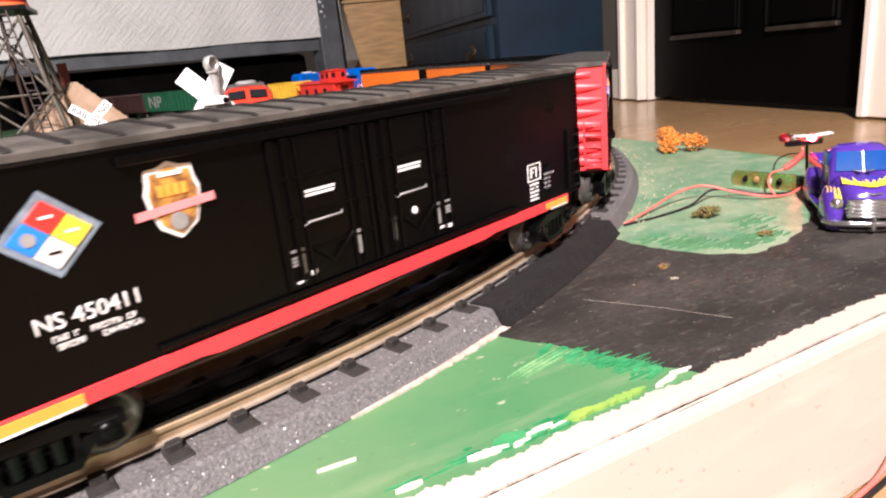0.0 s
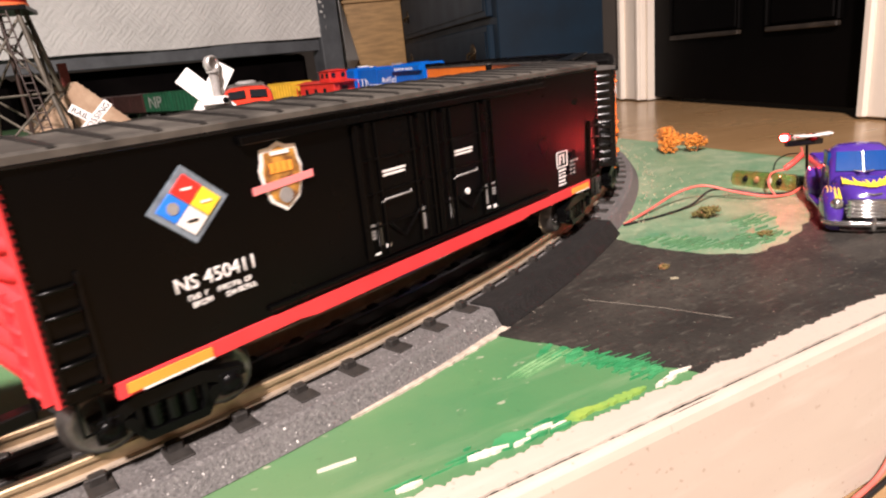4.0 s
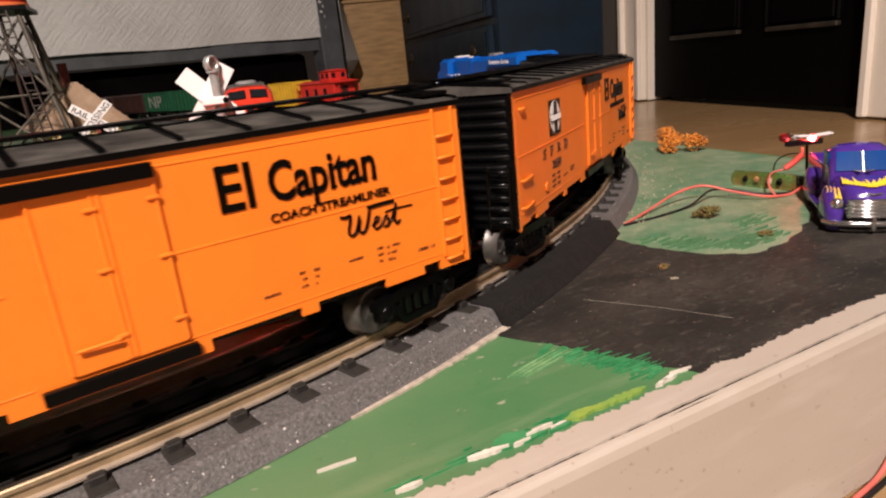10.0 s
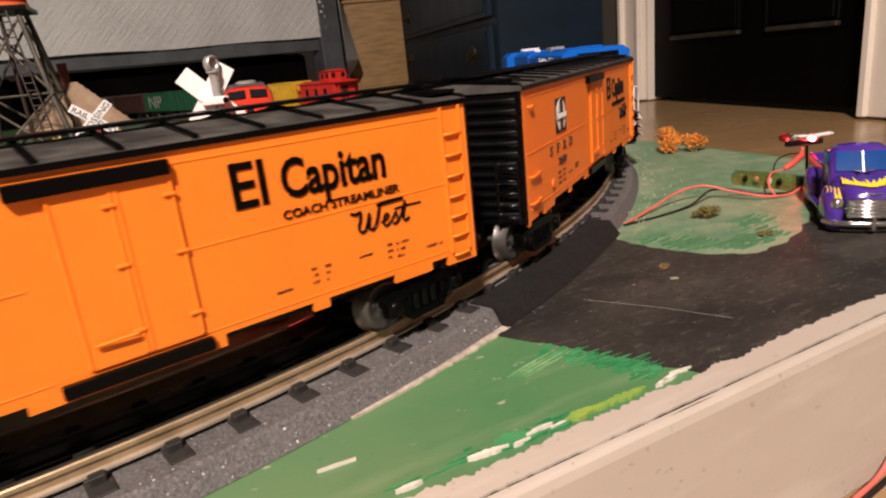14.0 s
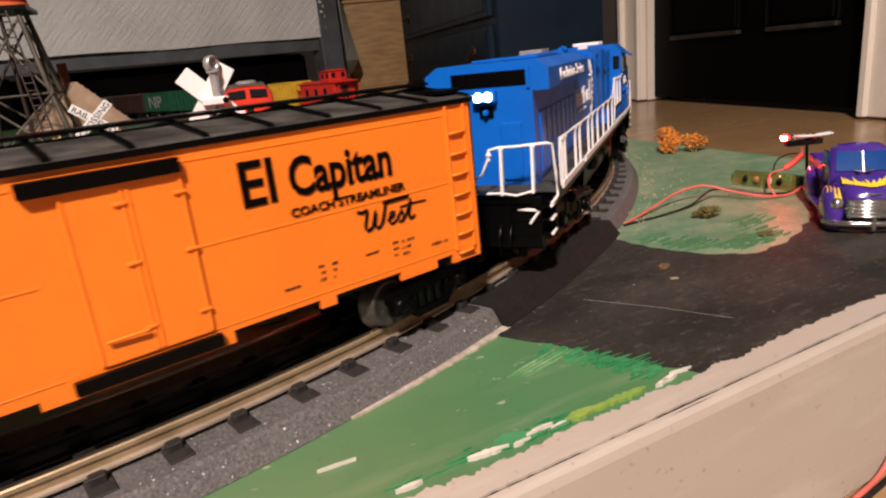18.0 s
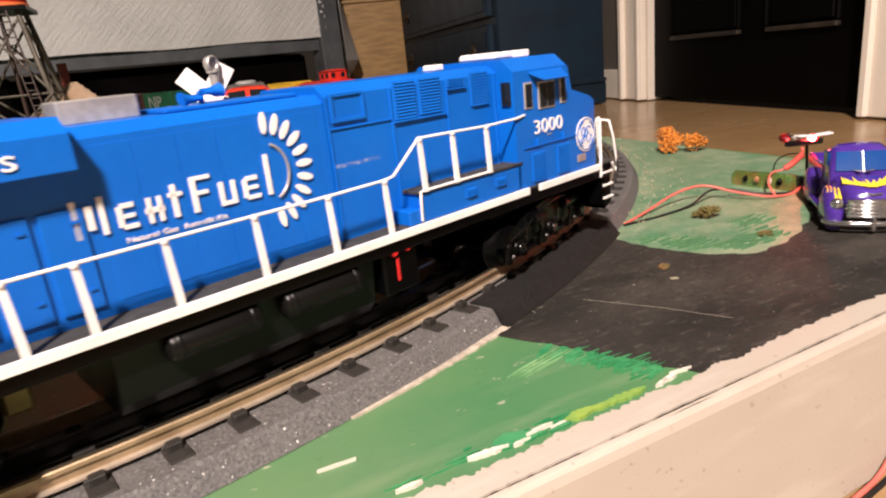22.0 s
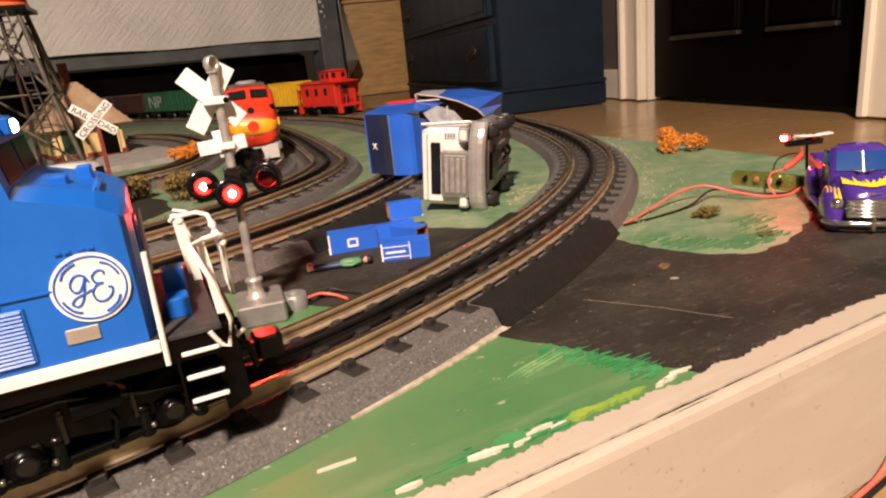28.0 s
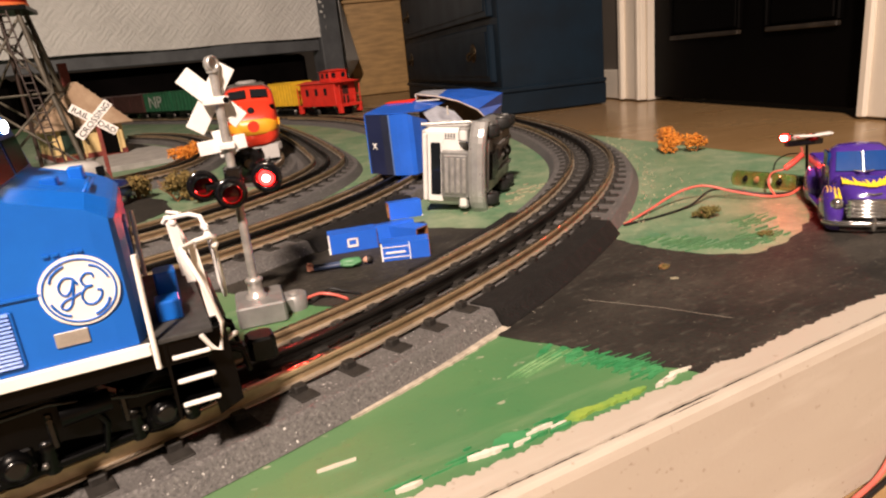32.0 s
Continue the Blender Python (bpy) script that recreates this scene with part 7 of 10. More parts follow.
for ang, ln, x, z in ((math.radians(46), 0.0315, -0.0026, 0.1758), (math.radians(-56), 0.0330, -0.0034, 0.1757)):
    plank("crossbuck_board", (x, -0.0035 if ang > 0 else -0.0024, z), ang, ln, 0.0085, 0, sig, WHITE, SM)
part("crossbuck_clamp", Geo().box(-0.007, 0.0045, -0.0098, -0.0032, 0.1728, 0.1762, 0.0008), WHITE, sig, "", SM)
part("clamp_screw", Geo().lathe((0.0032, -0.0098, 0.1745), (0, -1, 0), [(0, 0.0014), (0.0006, 0.001)], 10), BLACK, sig, "", SM)
plank("track_count_board", (-0.002, -0.0032, 0.1545), math.radians(-4), 0.0215, 0.0064, 0, sig, WHITE, SM)
plank("track_count_board", (-0.0012, -0.0021, 0.1553), math.radians(80), 0.0125, 0.0075, 0, sig, WHITE, SM)
part("board_clamp", Geo().box(-0.0035, 0.0035, -0.0096, -0.0028, 0.1527, 0.1557, 0.0006), WHITE, sig, "", SM)
part("lamp_bar", Geo().rod((-0.013, -0.0075, 0.1368), (0.0158, -0.002, 0.1372), 0.0018), GLOSSBLACK, sig, "gloss black lamp bar", SM)
part("lamp_hub", Geo().box(-0.004, 0.004, -0.0115, -0.001, 0.1335, 0.1445, 0.0012), GLOSSBLACK, sig, "", SM)


def signal_lamp(c, d, side):
    """Black target, can, hood and turning lens, set on the lamp bar."""
    d = Vector(d).normalized()
    g = Geo().lathe(c - d * 0.0062, d, [(0, 0.0022), (0.001, 0.0042), (0.0045, 0.0047), (0.0062, 0.0047), (0.0062, 0.0073), (0.0068, 0.0073), (0.0068, 0.0043), (0.0022, 0.0040), (0.0016, 0.0005)], 28)
    can = part("lamp_can", g, GLOSSBLACK, sig, "gloss black lamp can with round target")
    h = Geo()
    side_v = Vector((-d.y, d.x, 0)).normalized()
    vs, fs = [], []
    for k in range(11):
        a = math.pi * (-0.12 + 1.24 * k / 10)
        o = side_v * math.cos(a) * 0.0045 + Vector((0, 0, 1)) * math.sin(a) * 0.0045
        ln = 0.0035 + 0.004 * max(math.sin(a), 0)
        vs += [c + o, c + o + d * ln, c + o * 1.1, c + o * 1.1 + d * ln]
    for k in range(10):
        i = k * 4
        fs += [(i, i + 1, i + 5, i + 4), (i + 2, i + 6, i + 7, i + 3), (i + 1, i + 3, i + 7, i + 5)]
    part("lamp_hood", h.add(vs, fs, True), GLOSSBLACK, can)
    flasher(sig, c + d * 0.0012, d, 0.0038, side)


FACE = Vector((0.25, -0.94, 0.0))
signal_lamp(Vector((-0.1075, 0.2930, 0.1373)), Vector((0.42, -0.9, 0)), 0)
signal_lamp(Vector((-0.0935, 0.2875, 0.1335)), Vector((0.42, -0.9, 0)), 0)
signal_lamp(Vector((-0.0795, 0.3000, 0.1372)), Vector((0.05, -1, 0)), 1)
signal_lamp(Vector((-0.0905, 0.3125, 0.1435)), Vector((-0.3, 0.9, 0)), 2)

RED_WIRE = mat("red_wire", (0.6, 0.13, 0.1), 0.45, var=0.08)
BLACK_WIRE = mat("black_wire", (0.008, 0.008, 0.008), 0.45)


def cable(name, pts, material, label, r=0.0008, lift=0.0):
    """A loose wire through the given points, smoothed."""
    p = [Vector(q) for q in pts]
    out = []
    for i in range(len(p) - 1):
        a, b, c, d = p[max(i - 1, 0)], p[i], p[i + 1], p[min(i + 2, len(p) - 1)]
        for k in range(6):
            t = k / 6
            out.append(0.5 * ((2 * b) + (c - a) * t + (2 * a - 5 * b + 4 * c - d) * t * t + (3 * b - a - 3 * c + d) * t ** 3))
    out.append(p[-1])
    return tagged(part(name, Geo().tube(out, r, 7), material), label, "wire")


cable("red_wire", [(-0.0735, 0.302, ZB + 0.004), (-0.066, 0.309, ZB + 0.004), (-0.058, 0.309, ZB + 0.0025), (-0.051, 0.3045, ZB + 0.0012)], RED_WIRE, "red lead of the crossing signal")
cable("black_wire", [(-0.0735, 0.3015, ZB + 0.003), (-0.069, 0.306, ZB + 0.001), (-0.062, 0.316, ZB + 0.0035), (-0.054, 0.315, ZB + 0.002), (-0.045, 0.311, ZB + 0.001)], BLACK_WIRE, "black lead of the crossing signal")

# ======== overturned truck ========
CABWHITE = mat("toy_cab_white", (0.72, 0.71, 0.69), 0.35, var=0.05, scale=60)
SILVERGREY = mat("toy_silver_plastic", (0.42, 0.42, 0.41), 0.3, 0.4, var=0.1, scale=90)
CHROME = mat("toy_chrome_grey", (0.32, 0.32, 0.31), 0.35, 0.5, var=0.15, scale=120)
DARKMETAL = mat("dark_chassis_metal", (0.06, 0.058, 0.052), 0.32, 0.6, var=0.4, scale=70, second=(0.27, 0.26, 0.24), bump=0.8, bump_scale=160)
TYRE = mat("toy_tyre", (0.012, 0.012, 0.012), 0.6, var=0.2, scale=200)
CARD_BLUE = mat("printed_blue_card", (0.015, 0.12, 0.62), 0.35, var=0.06, scale=40, coat=0.3)
CARD_NAVY = mat("printed_navy_card", (0.012, 0.018, 0.06), 0.35, var=0.08, scale=40)
CARD_BROWN = mat("raw_card", (0.28, 0.12, 0.05), 0.8, var=0.15, scale=120)
CARD_GREY = mat("printed_grey_card", (0.4, 0.42, 0.48), 0.4, var=0.2, scale=60)
th = math.radians(17)
TL, TW = Vector((math.sin(th), math.cos(th), 0)), Vector((-math.cos(th), math.sin(th), 0))
# local x: towards the roof of the cab, y: towards the rear, z: up; it lies on its door
TM = Matrix(((TW.x, TL.x, 0, 0.0330), (TW.y, TL.y, 0, 0.4640), (0, 0, 1, ZB + 0.0006), (0, 0, 0, 1))) @ Matrix.Rotation(math.radians(-5), 4, "Y") @ Matrix.Diagonal((0.84, 0.84, 0.98, 1))
trk = thing("toy_semi_truck", TM, "white toy semi truck lying on its side", "toy truck")
TH = 0.0655
cabp = part("cab", Geo().box(0.017, 0.058, 0.004, 0.062, 0.003, TH - 0.003, 0.005), CABWHITE, trk, "white plastic cab")
part("windshield", Geo().box(0.0395, 0.0490, 0.0025, 0.0045, 0.011, TH - 0.014, 0.001), GLASSD, cabp, "dark windshield")
part("windshield_frame", Geo().box(0.0375, 0.0515, 0.0033, 0.0042, 0.006, TH - 0.007, 0.0005), CABWHITE, cabp)
part("grille", Geo().box(0.013, 0.0365, -0.004, 0.006, 0.012, TH - 0.022, 0.002), CHROME, cabp, "grey plastic grille")
for k in range(4):
    part("grille_bar", Geo().box(0.0150 + 0.0053 * k, 0.0182 + 0.0053 * k, -0.0052, -0.0035, 0.0145, TH - 0.0245, 0.0012), SILVER, cabp)
part("grille_surround", Geo().box(0.0115, 0.038, -0.003, 0.004, 0.010, TH - 0.0195, 0.002), CHROME, cabp)
for z0 in (0.0015, TH - 0.0135):
    part("headlight", Geo().box(0.0135, 0.0225, -0.0012, 0.006, z0, z0 + 0.0115, 0.002), SILVERGREY, cabp)
    part("headlight_lens", Geo().box(0.0148, 0.0212, -0.0020, 0.0, z0 + 0.002, z0 + 0.0095, 0.001), CABWHITE, cabp, "pale rectangular headlight lens")
for k in range(4):
    part("hood_badge", Geo().box(0.0262 + 0.0026 * k, 0.0276 + 0.0026 * k, 0.0022, 0.0046, TH - 0.0105, TH - 0.0068, 0.0004), CHROME, cabp)
part("roof_visor", Geo().box(0.0515, 0.0555, -0.0008, 0.0045, 0.007, TH - 0.007, 0.001), CABWHITE, cabp, "white sun visor")
bumper_rows = []
for k in range(15):
    q = k / 7 - 1
    bumper_rows.append((Vector((0.0 - 0.001 * q * q, -0.0075 + 0.011 * q ** 4, TH * 0.5 + q * (TH * 0.5 + 0.002))), Vector((1, 0, 0)), Vector((0, 1, 0))))
part("bumper", Geo().sweep([(-0.002, 0.003), (0.0, 0.0), (0.004, -0.001), (0.009, 0.0), (0.0125, 0.003), (0.0125, 0.009), (-0.002, 0.009)], bumper_rows), SILVERGREY, trk, "silver-grey wraparound bumper")
part("side_skirt", Geo().box(0.004, 0.018, 0.008, 0.115, TH - 0.006, TH - 0.002, 0.001), DARKMETAL, trk)
part("exhaust_pipe", Geo().rod((0.058, 0.006, TH - 0.001), (0.014, 0.012, TH + 0.001), 0.0013), SILVER, trk)
part("fuel_tank", Geo().rod((0.009, 0.05, TH - 0.008), (0.009, 0.085, TH - 0.008), 0.008, n=16), CHROME, trk)
for k in range(5):
    part("marker_light", Geo().lathe((0.0545, 0.004, 0.010 + 0.0112 * k), (0, -1, 0), [(0, 0.0012), (0.0012, 0.0009)], 8), CABWHITE, cabp)
part("chassis", Geo().box(-0.003, 0.012, 0.008, 0.12, 0.012, TH - 0.012, 0.002), DARKMETAL, trk, "dark metallic chassis underside")
part("engine_block", Geo().box(-0.0055, 0.004, 0.012, 0.045, 0.022, TH - 0.022, 0.002), DARK, trk, "black engine block")
part("drive_shaft", Geo().rod((-0.003, 0.04, TH / 2), (-0.003, 0.112, TH / 2), 0.0022), CHROME, trk)
for z0 in (0.020, TH - 0.024):
    part("frame_rail", Geo().box(-0.0048, 0.002, 0.03, 0.119, z0, z0 + 0.004, 0.0006), CHROME, trk, "grey frame rail")
for y in (0.082, 0.106):
    part("differential", Geo().lathe((-0.0015, y - 0.004, TH / 2), (0, 1, 0), [(0, 0.003), (0.002, 0.0055), (0.006, 0.0055), (0.008, 0.003)], 12), DARK, trk)
for y in (0.022, 0.082, 0.106):
    part("axle", Geo().rod((-0.001, y, 0.006), (-0.001, y, TH - 0.004), 0.002), DARK, trk)
    for z0 in (0.0015, TH - 0.0115):
        w = part("wheel", Geo().lathe((0.0, y, z0), (0, 0, 1), [(0, 0.006), (0.001, 0.0098), (0.003, 0.0105), (0.008, 0.0105), (0.0092, 0.0098), (0.0095, 0.006)], 20), TYRE, trk, "black rubber toy tyre")
        part("hub", Geo().lathe((0.0, y, z0 - 0.0004), (0, 0, 1), [(0, 0.004), (0.0104, 0.004), (0.0106, 0.001)], 12), CHROME, w)
fr1 = part("sleeper_fairing", Geo().box(0.020, 0.056, 0.062, 0.082, 0.006, TH - 0.006, 0.004), CABWHITE, trk)

# torn soda carton that served as its trailer
def sheet(name, pts, push, material, parent, label=""):
    """A card panel: a flat outline given the thickness of the vector push."""
    n = len(pts)
    a = [Vector(p) for p in pts]
    b = [p + Vector(push) for p in a]
    fs = [tuple(range(n)), tuple(range(2 * n - 1, n - 1, -1))] + [(i, n + i, n + (i + 1) % n, (i + 1) % n) for i in range(n)]
    return part(name, Geo().add(a + b, fs), material, parent, label)


def wall_sheet(name, plan, z0, z1, material, parent, label="", t=0.0009):
    """An upright bent card panel along a line in plan; z1 may vary along it."""
    z1 = z1 if isinstance(z1, (list, tuple)) else [z1] * len(plan)
    vs, fs = [], []
    n = len(plan)
    for i, p in enumerate(plan):
        d = Vector(plan[min(i + 1, n - 1)]) - Vector(plan[max(i - 1, 0)])
        w = Vector((-d.y, d.x)).normalized() * t
        vs += [(p[0], p[1], z0), (p[0] + w.x, p[1] + w.y, z0), (p[0] + w.x, p[1] + w.y, z1[i]), (p[0], p[1], z1[i])]
    for i in range(n - 1):
        fs += [(i * 4 + k, i * 4 + (k + 1) % 4, i * 4 + 4 + (k + 1) % 4, i * 4 + 4 + k) for k in range(4)]
    fs += [(3, 2, 1, 0), tuple(n * 4 - 4 + k for k in range(4))]
    return part(name, Geo().add(vs, fs), material, parent, label)


carton = thing("torn_carton_trailer", Matrix.Translation((0, 0, 0)), "torn open blue cardboard carton on the inner track", "carton")
ZC = ZR + 0.0062                # it lies on the rails
wall_sheet("carton_end", [(-0.0590, 0.5955), (-0.0440, 0.5806)], ZC, 0.1395, CARD_NAVY, carton, "dark navy printed end")
wall_sheet("carton_stripe", [(-0.0440, 0.5806), (-0.0372, 0.5738)], ZC, 0.1392, mat("slate_card", (0.02, 0.025, 0.05), 0.35, var=0.1), carton, "slate printed stripe")
wall_sheet("carton_edge", [(-0.0372, 0.5738), (-0.0358, 0.5724)], ZC, 0.139, mat("pale_blue_card", (0.12, 0.22, 0.5), 0.4, var=0.15, scale=60), carton, "worn pale blue edge")
wall_sheet("carton_front", [(-0.0358, 0.5724), (-0.0300, 0.5690), (-0.0240, 0.5663), (-0.0190, 0.5650), (-0.0150, 0.5665), (-0.0090, 0.5760), (-0.0020, 0.5900)], ZC, [0.139, 0.1395, 0.1398, 0.1392, 0.137, 0.134, 0.130], CARD_BLUE, carton, "bright blue printed panel bulging outward")
wall_sheet("carton_back", [(-0.0590, 0.5960), (-0.0480, 0.6300), (-0.0300, 0.6650)], ZC, [0.1395, 0.142, 0.144], CARD_BLUE, carton)
letters("printed_mark", "x", 0.0125, WHITE, carton, Matrix.Translation((-0.0546, 0.5902, 0.1085)) @ Matrix.Rotation(math.radians(-44.8), 4, "Z") @ Matrix.Rotation(math.pi / 2, 4, "X"))
sheet("carton_top", [(-0.0590, 0.5965, 0.1400), (-0.0358, 0.5735, 0.1396), (-0.0190, 0.5660, 0.1400), (-0.0060, 0.5850, 0.1385), (0.0080, 0.6150, 0.1390), (0.0189, 0.6597, 0.1402), (-0.0123, 0.6599, 0.1450), (-0.0400, 0.6500, 0.1440)], (0, 0, 0.0008), CARD_BLUE, carton, "creased blue top")
sheet("print_patch", [(-0.0420, 0.6450, 0.1449), (-0.0150, 0.6350, 0.1444), (-0.0080, 0.6580, 0.1457), (-0.0380, 0.6510, 0.1455)], (0, 0, 0.0006), REDC, carton, "red printed patch")
sheet("torn_flap", [(-0.0060, 0.5900, 0.1375), (0.0085, 0.6170, 0.1400), (0.0240, 0.6200, 0.1330), (0.0350, 0.6150, 0.1200), (0.0300, 0.6000, 0.1180), (0.0050, 0.5900, 0.1200)], (0.0003, -0.0008, 0), CARD_GREY, carton, "torn grey and white printed flap")
wall_sheet("crease", [(0.0170, 0.6080), (0.0178, 0.6072)], 0.112, 0.1395, WORN, carton, "white crease")
carton2 = thing("torn_carton_trailer", Matrix.Translation((0, 0, 0)), "torn blue cardboard carton showing its brown inside", "carton")
rim = [(-0.0113, 0.6399, 0.1509), (0.0105, 0.6399, 0.1465), (0.0295, 0.6393, 0.1402), (0.0481, 0.6382, 0.1302), (0.0558, 0.6376, 0.1212), (0.0547, 0.6377, 0.1000), (0.0540, 0.6380, ZB + 0.001)]
back = [(-0.0040, 0.7399, 0.1486), (0.0225, 0.7397, 0.1473), (0.0481, 0.7384, 0.1460), (0.0850, 0.7351, 0.1380), (0.0830, 0.7356, 0.1259), (0.0780, 0.7361, 0.1000), (0.0770, 0.7361, ZB + 0.001)]
for k in range(6):
    a_, b_, c_, d_ = Vector(rim[k]), Vector(rim[k + 1]), Vector(back[k + 1]), Vector(back[k])
    n_ = (b_ - a_).cross(d_ - a_).normalized()
    if n_.z < 0 and k < 4 or n_.x < 0 and k >= 4:
        n_ = -n_
    g = Geo().add([a_, b_, c_, d_, a_ + n_ * 0.0008, b_ + n_ * 0.0008, c_ + n_ * 0.0008, d_ + n_ * 0.0008], [(0, 1, 2), (0, 2, 3), (6, 5, 4), (7, 6, 4), (0, 4, 5, 1), (1, 5, 6, 2), (2, 6, 7, 3), (3, 7, 4, 0)])
    part("carton_panel", g, CARD_BLUE if k else CARD_GREY, carton2, "creased blue printed panel")
sheet("carton_inside", [(-0.0100, 0.6650, 0.1490), (0.0105, 0.6650, 0.1450), (0.0310, 0.6650, 0.1390), (0.0520, 0.6650, 0.1290), (0.0600, 0.6650, 0.1190), (0.0590, 0.6650, ZB + 0.001), (-0.0100, 0.6650, ZB + 0.001)], (0, 0.001, 0), CARD_BROWN, carton2, "raw brown inside of the carton")
part("torn_edge", Geo().tube([Vector(p) + Vector((0, -0.0006, 0.0004)) for p in rim[:6]], 0.0008, 5), mat("torn_paper", (0.55, 0.45, 0.38), 0.8, var=0.2, scale=200), carton2, "pale torn paper edge")
part("torn_edge", Geo().tube([(-0.0113, 0.639, 0.1505), (-0.0108, 0.6392, 0.144), (-0.0100, 0.6395, 0.1445), (0.012, 0.6395, 0.1440)], 0.0007, 5), WORN, carton2, "pale torn paper edge")

# ======== spilled little cartons and the lying figure ========
def mini_box(c, yaw, ln, w, h, roll, label):
    ob = thing("small_carton", Matrix.Translation(c) @ Matrix.Rotation(yaw, 4, "Z") @ Matrix.Rotation(roll, 4, "X"), label, "carton", "spilled cartons")
    g = Geo()
    t = 0.0005
    for y0, y1, z0, z1 in ((-w / 2, w / 2, 0, t), (-w / 2, w / 2, h - t, h), (-w / 2, -w / 2 + t, t, h - t), (w / 2 - t, w / 2, t, h - t)):
        g.box(-ln / 2, ln / 2, y0, y1, z0, z1)
    part("sleeve", g, CARD_BLUE, ob, "glossy blue printed sleeve")
    g = Geo()
    for y0, y1, z0, z1 in ((-w / 2 + t, w / 2 - t, t, 2 * t), (-w / 2 + t, w / 2 - t, h - 2 * t, h - t), (-w / 2 + t, -w / 2 + 2 * t, t, h - t), (w / 2 - 2 * t, w / 2 - t, t, h - t)):
        g.box(-ln / 2, ln / 2 + 0.0004, y0, y1, z0, z1)
    part("lining", g, CARD_BROWN, ob, "brown inside")
    part("back_flap", Geo().box(-ln / 2, -ln / 2 + t, -w / 2 + t, w / 2 - t, t, h - t), CARD_BLUE, ob)
    part("white_edge", Geo().box(-ln / 2 - 0.0004, -ln / 2 + 0.0006, -w / 2 - 0.0002, w / 2 + 0.0002, -0.0, 0.0006), WHITE, ob)
    part("white_edge", Geo().box(-ln / 2 - 0.0004, -ln / 2 + 0.0006, -w / 2 - 0.0003, -w / 2 + 0.0006, 0, h), WHITE, ob)
    return ob


b = mini_box((-0.0580, 0.3985, ZB + 0.0008), math.radians(13), 0.031, 0.013, 0.0128, 0, "small blue carton with white print on the road")
plates("printed_ring", [(-0.004, 0.003, 0.003, 0.0045), (-0.004, 0.003, 0.0078, 0.0088), (-0.004, -0.0028, 0.003, 0.0088), (0.0018, 0.003, 0.003, 0.0088)], -0.0066, WHITE, b)
b = mini_box((-0.0225, 0.3700, ZB + 0.0008), math.radians(2), 0.0285, 0.0125, 0.0108, 0, "small blue carton with white lines on the road")
plates("printed_line", [(-0.0142, 0.002, 0.0018, 0.0023)], -0.0064, WHITE, b)
plates("printed_line", [(-0.0142, 0.002, 0.0082, 0.0086)], -0.0064, WHITE, b)
plates("printed_line", [(-0.012, 0.0, 0.0045, 0.0056)], -0.0064, WHITE, b)
plates("printed_line", [(0.0022, 0.0028, 0.0, 0.0108)], -0.0064, WHITE, b)
b = mini_box((-0.0240, 0.4020, ZB + 0.0006), math.radians(-38), 0.030, 0.0125, 0.012, 0.0, "small blue carton lying across another")
plates("printed_line", [(0.002, 0.009, 0.004, 0.0052)], -0.0064, WHITE, b)
b = mini_box((-0.0315, 0.4075, ZB + 0.0020), math.radians(200), 0.027, 0.012, 0.0115, 0.15, "small blue carton showing its brown inside")
plates("printed_line", [(-0.009, 0.002, 0.0045, 0.0060)], -0.0062, WHITE, b)
b = mini_box((-0.0235, 0.4230, ZB + 0.0125), math.radians(192), 0.022, 0.012, 0.0115, 0.1, "small blue carton leaning on the heap")

figm = Geo()


def painted_figure():
    """A small painted lying toy figure, one plain shape with painted zones."""
    m = bpy.data.materials.new("painted_toy_figure")
    m.use_nodes = True
    nt = m.node_tree
    tc = nt.nodes.new("ShaderNodeTexCoord")
    sep = nt.nodes.new("ShaderNodeSeparateXYZ")
    nt.links.new(tc.outputs["Generated"], sep.inputs[0])
    ramp = nt.nodes.new("ShaderNodeValToRGB")
    ramp.color_ramp.interpolation = "CONSTANT"
    el = ramp.color_ramp.elements
    el[0].position, el[0].color = 0.0, (0.5, 0.22, 0.15, 1)
    el[1].position, el[1].color = 0.1, (0.03, 0.05, 0.11, 1)
    for p, c in ((0.5, (0.06, 0.2, 0.09, 1)), (0.83, (0.5, 0.27, 0.2, 1)), (0.9, (0.012, 0.01, 0.01, 1))):
        e = el.new(p)
        e.color = c
    nt.links.new(sep.outputs["X"], ramp.inputs[0])
    nt.links.new(ramp.outputs[0], nt.nodes["Principled BSDF"].inputs["Base Color"])
    return m


g = figm
for e in (-1, 1):
    g.tube([(-0.0185, e * 0.0016, 0.0022), (-0.011, e * 0.0017, 0.0022), (-0.0005, e * 0.0014, 0.0025)], 0.0014, 8)
    g.box(-0.0208, -0.0175, e * 0.0018 - 0.001, e * 0.0018 + 0.001, 0.0008, 0.0048, 0.0006)
    g.tube([(0.0105, e * 0.0028, 0.0035), (0.0055, e * 0.0048, 0.0022), (0.0005, e * 0.0036, 0.0026)], 0.0011, 7)
g.lathe((-0.001, 0, 0.0027), (1, 0, 0), [(0, 0.0018), (0.002, 0.0027), (0.006, 0.0029), (0.011, 0.0027), (0.0125, 0.001)], 10)
g.lathe((0.0125, 0, 0.003), (1, 0, 0), [(0, 0.0008), (0.001, 0.0018), (0.003, 0.0025), (0.0052, 0.002), (0.0062, 0.0006)], 10)
fig = part("toy_figure", g, painted_figure(), None, "", Matrix.Translation((-0.0605, 0.3605, ZB + 0.0006)) @ Matrix.Rotation(math.radians(6), 4, "Z"))
tagged(fig, "small painted toy figure lying on the road", "toy figure")

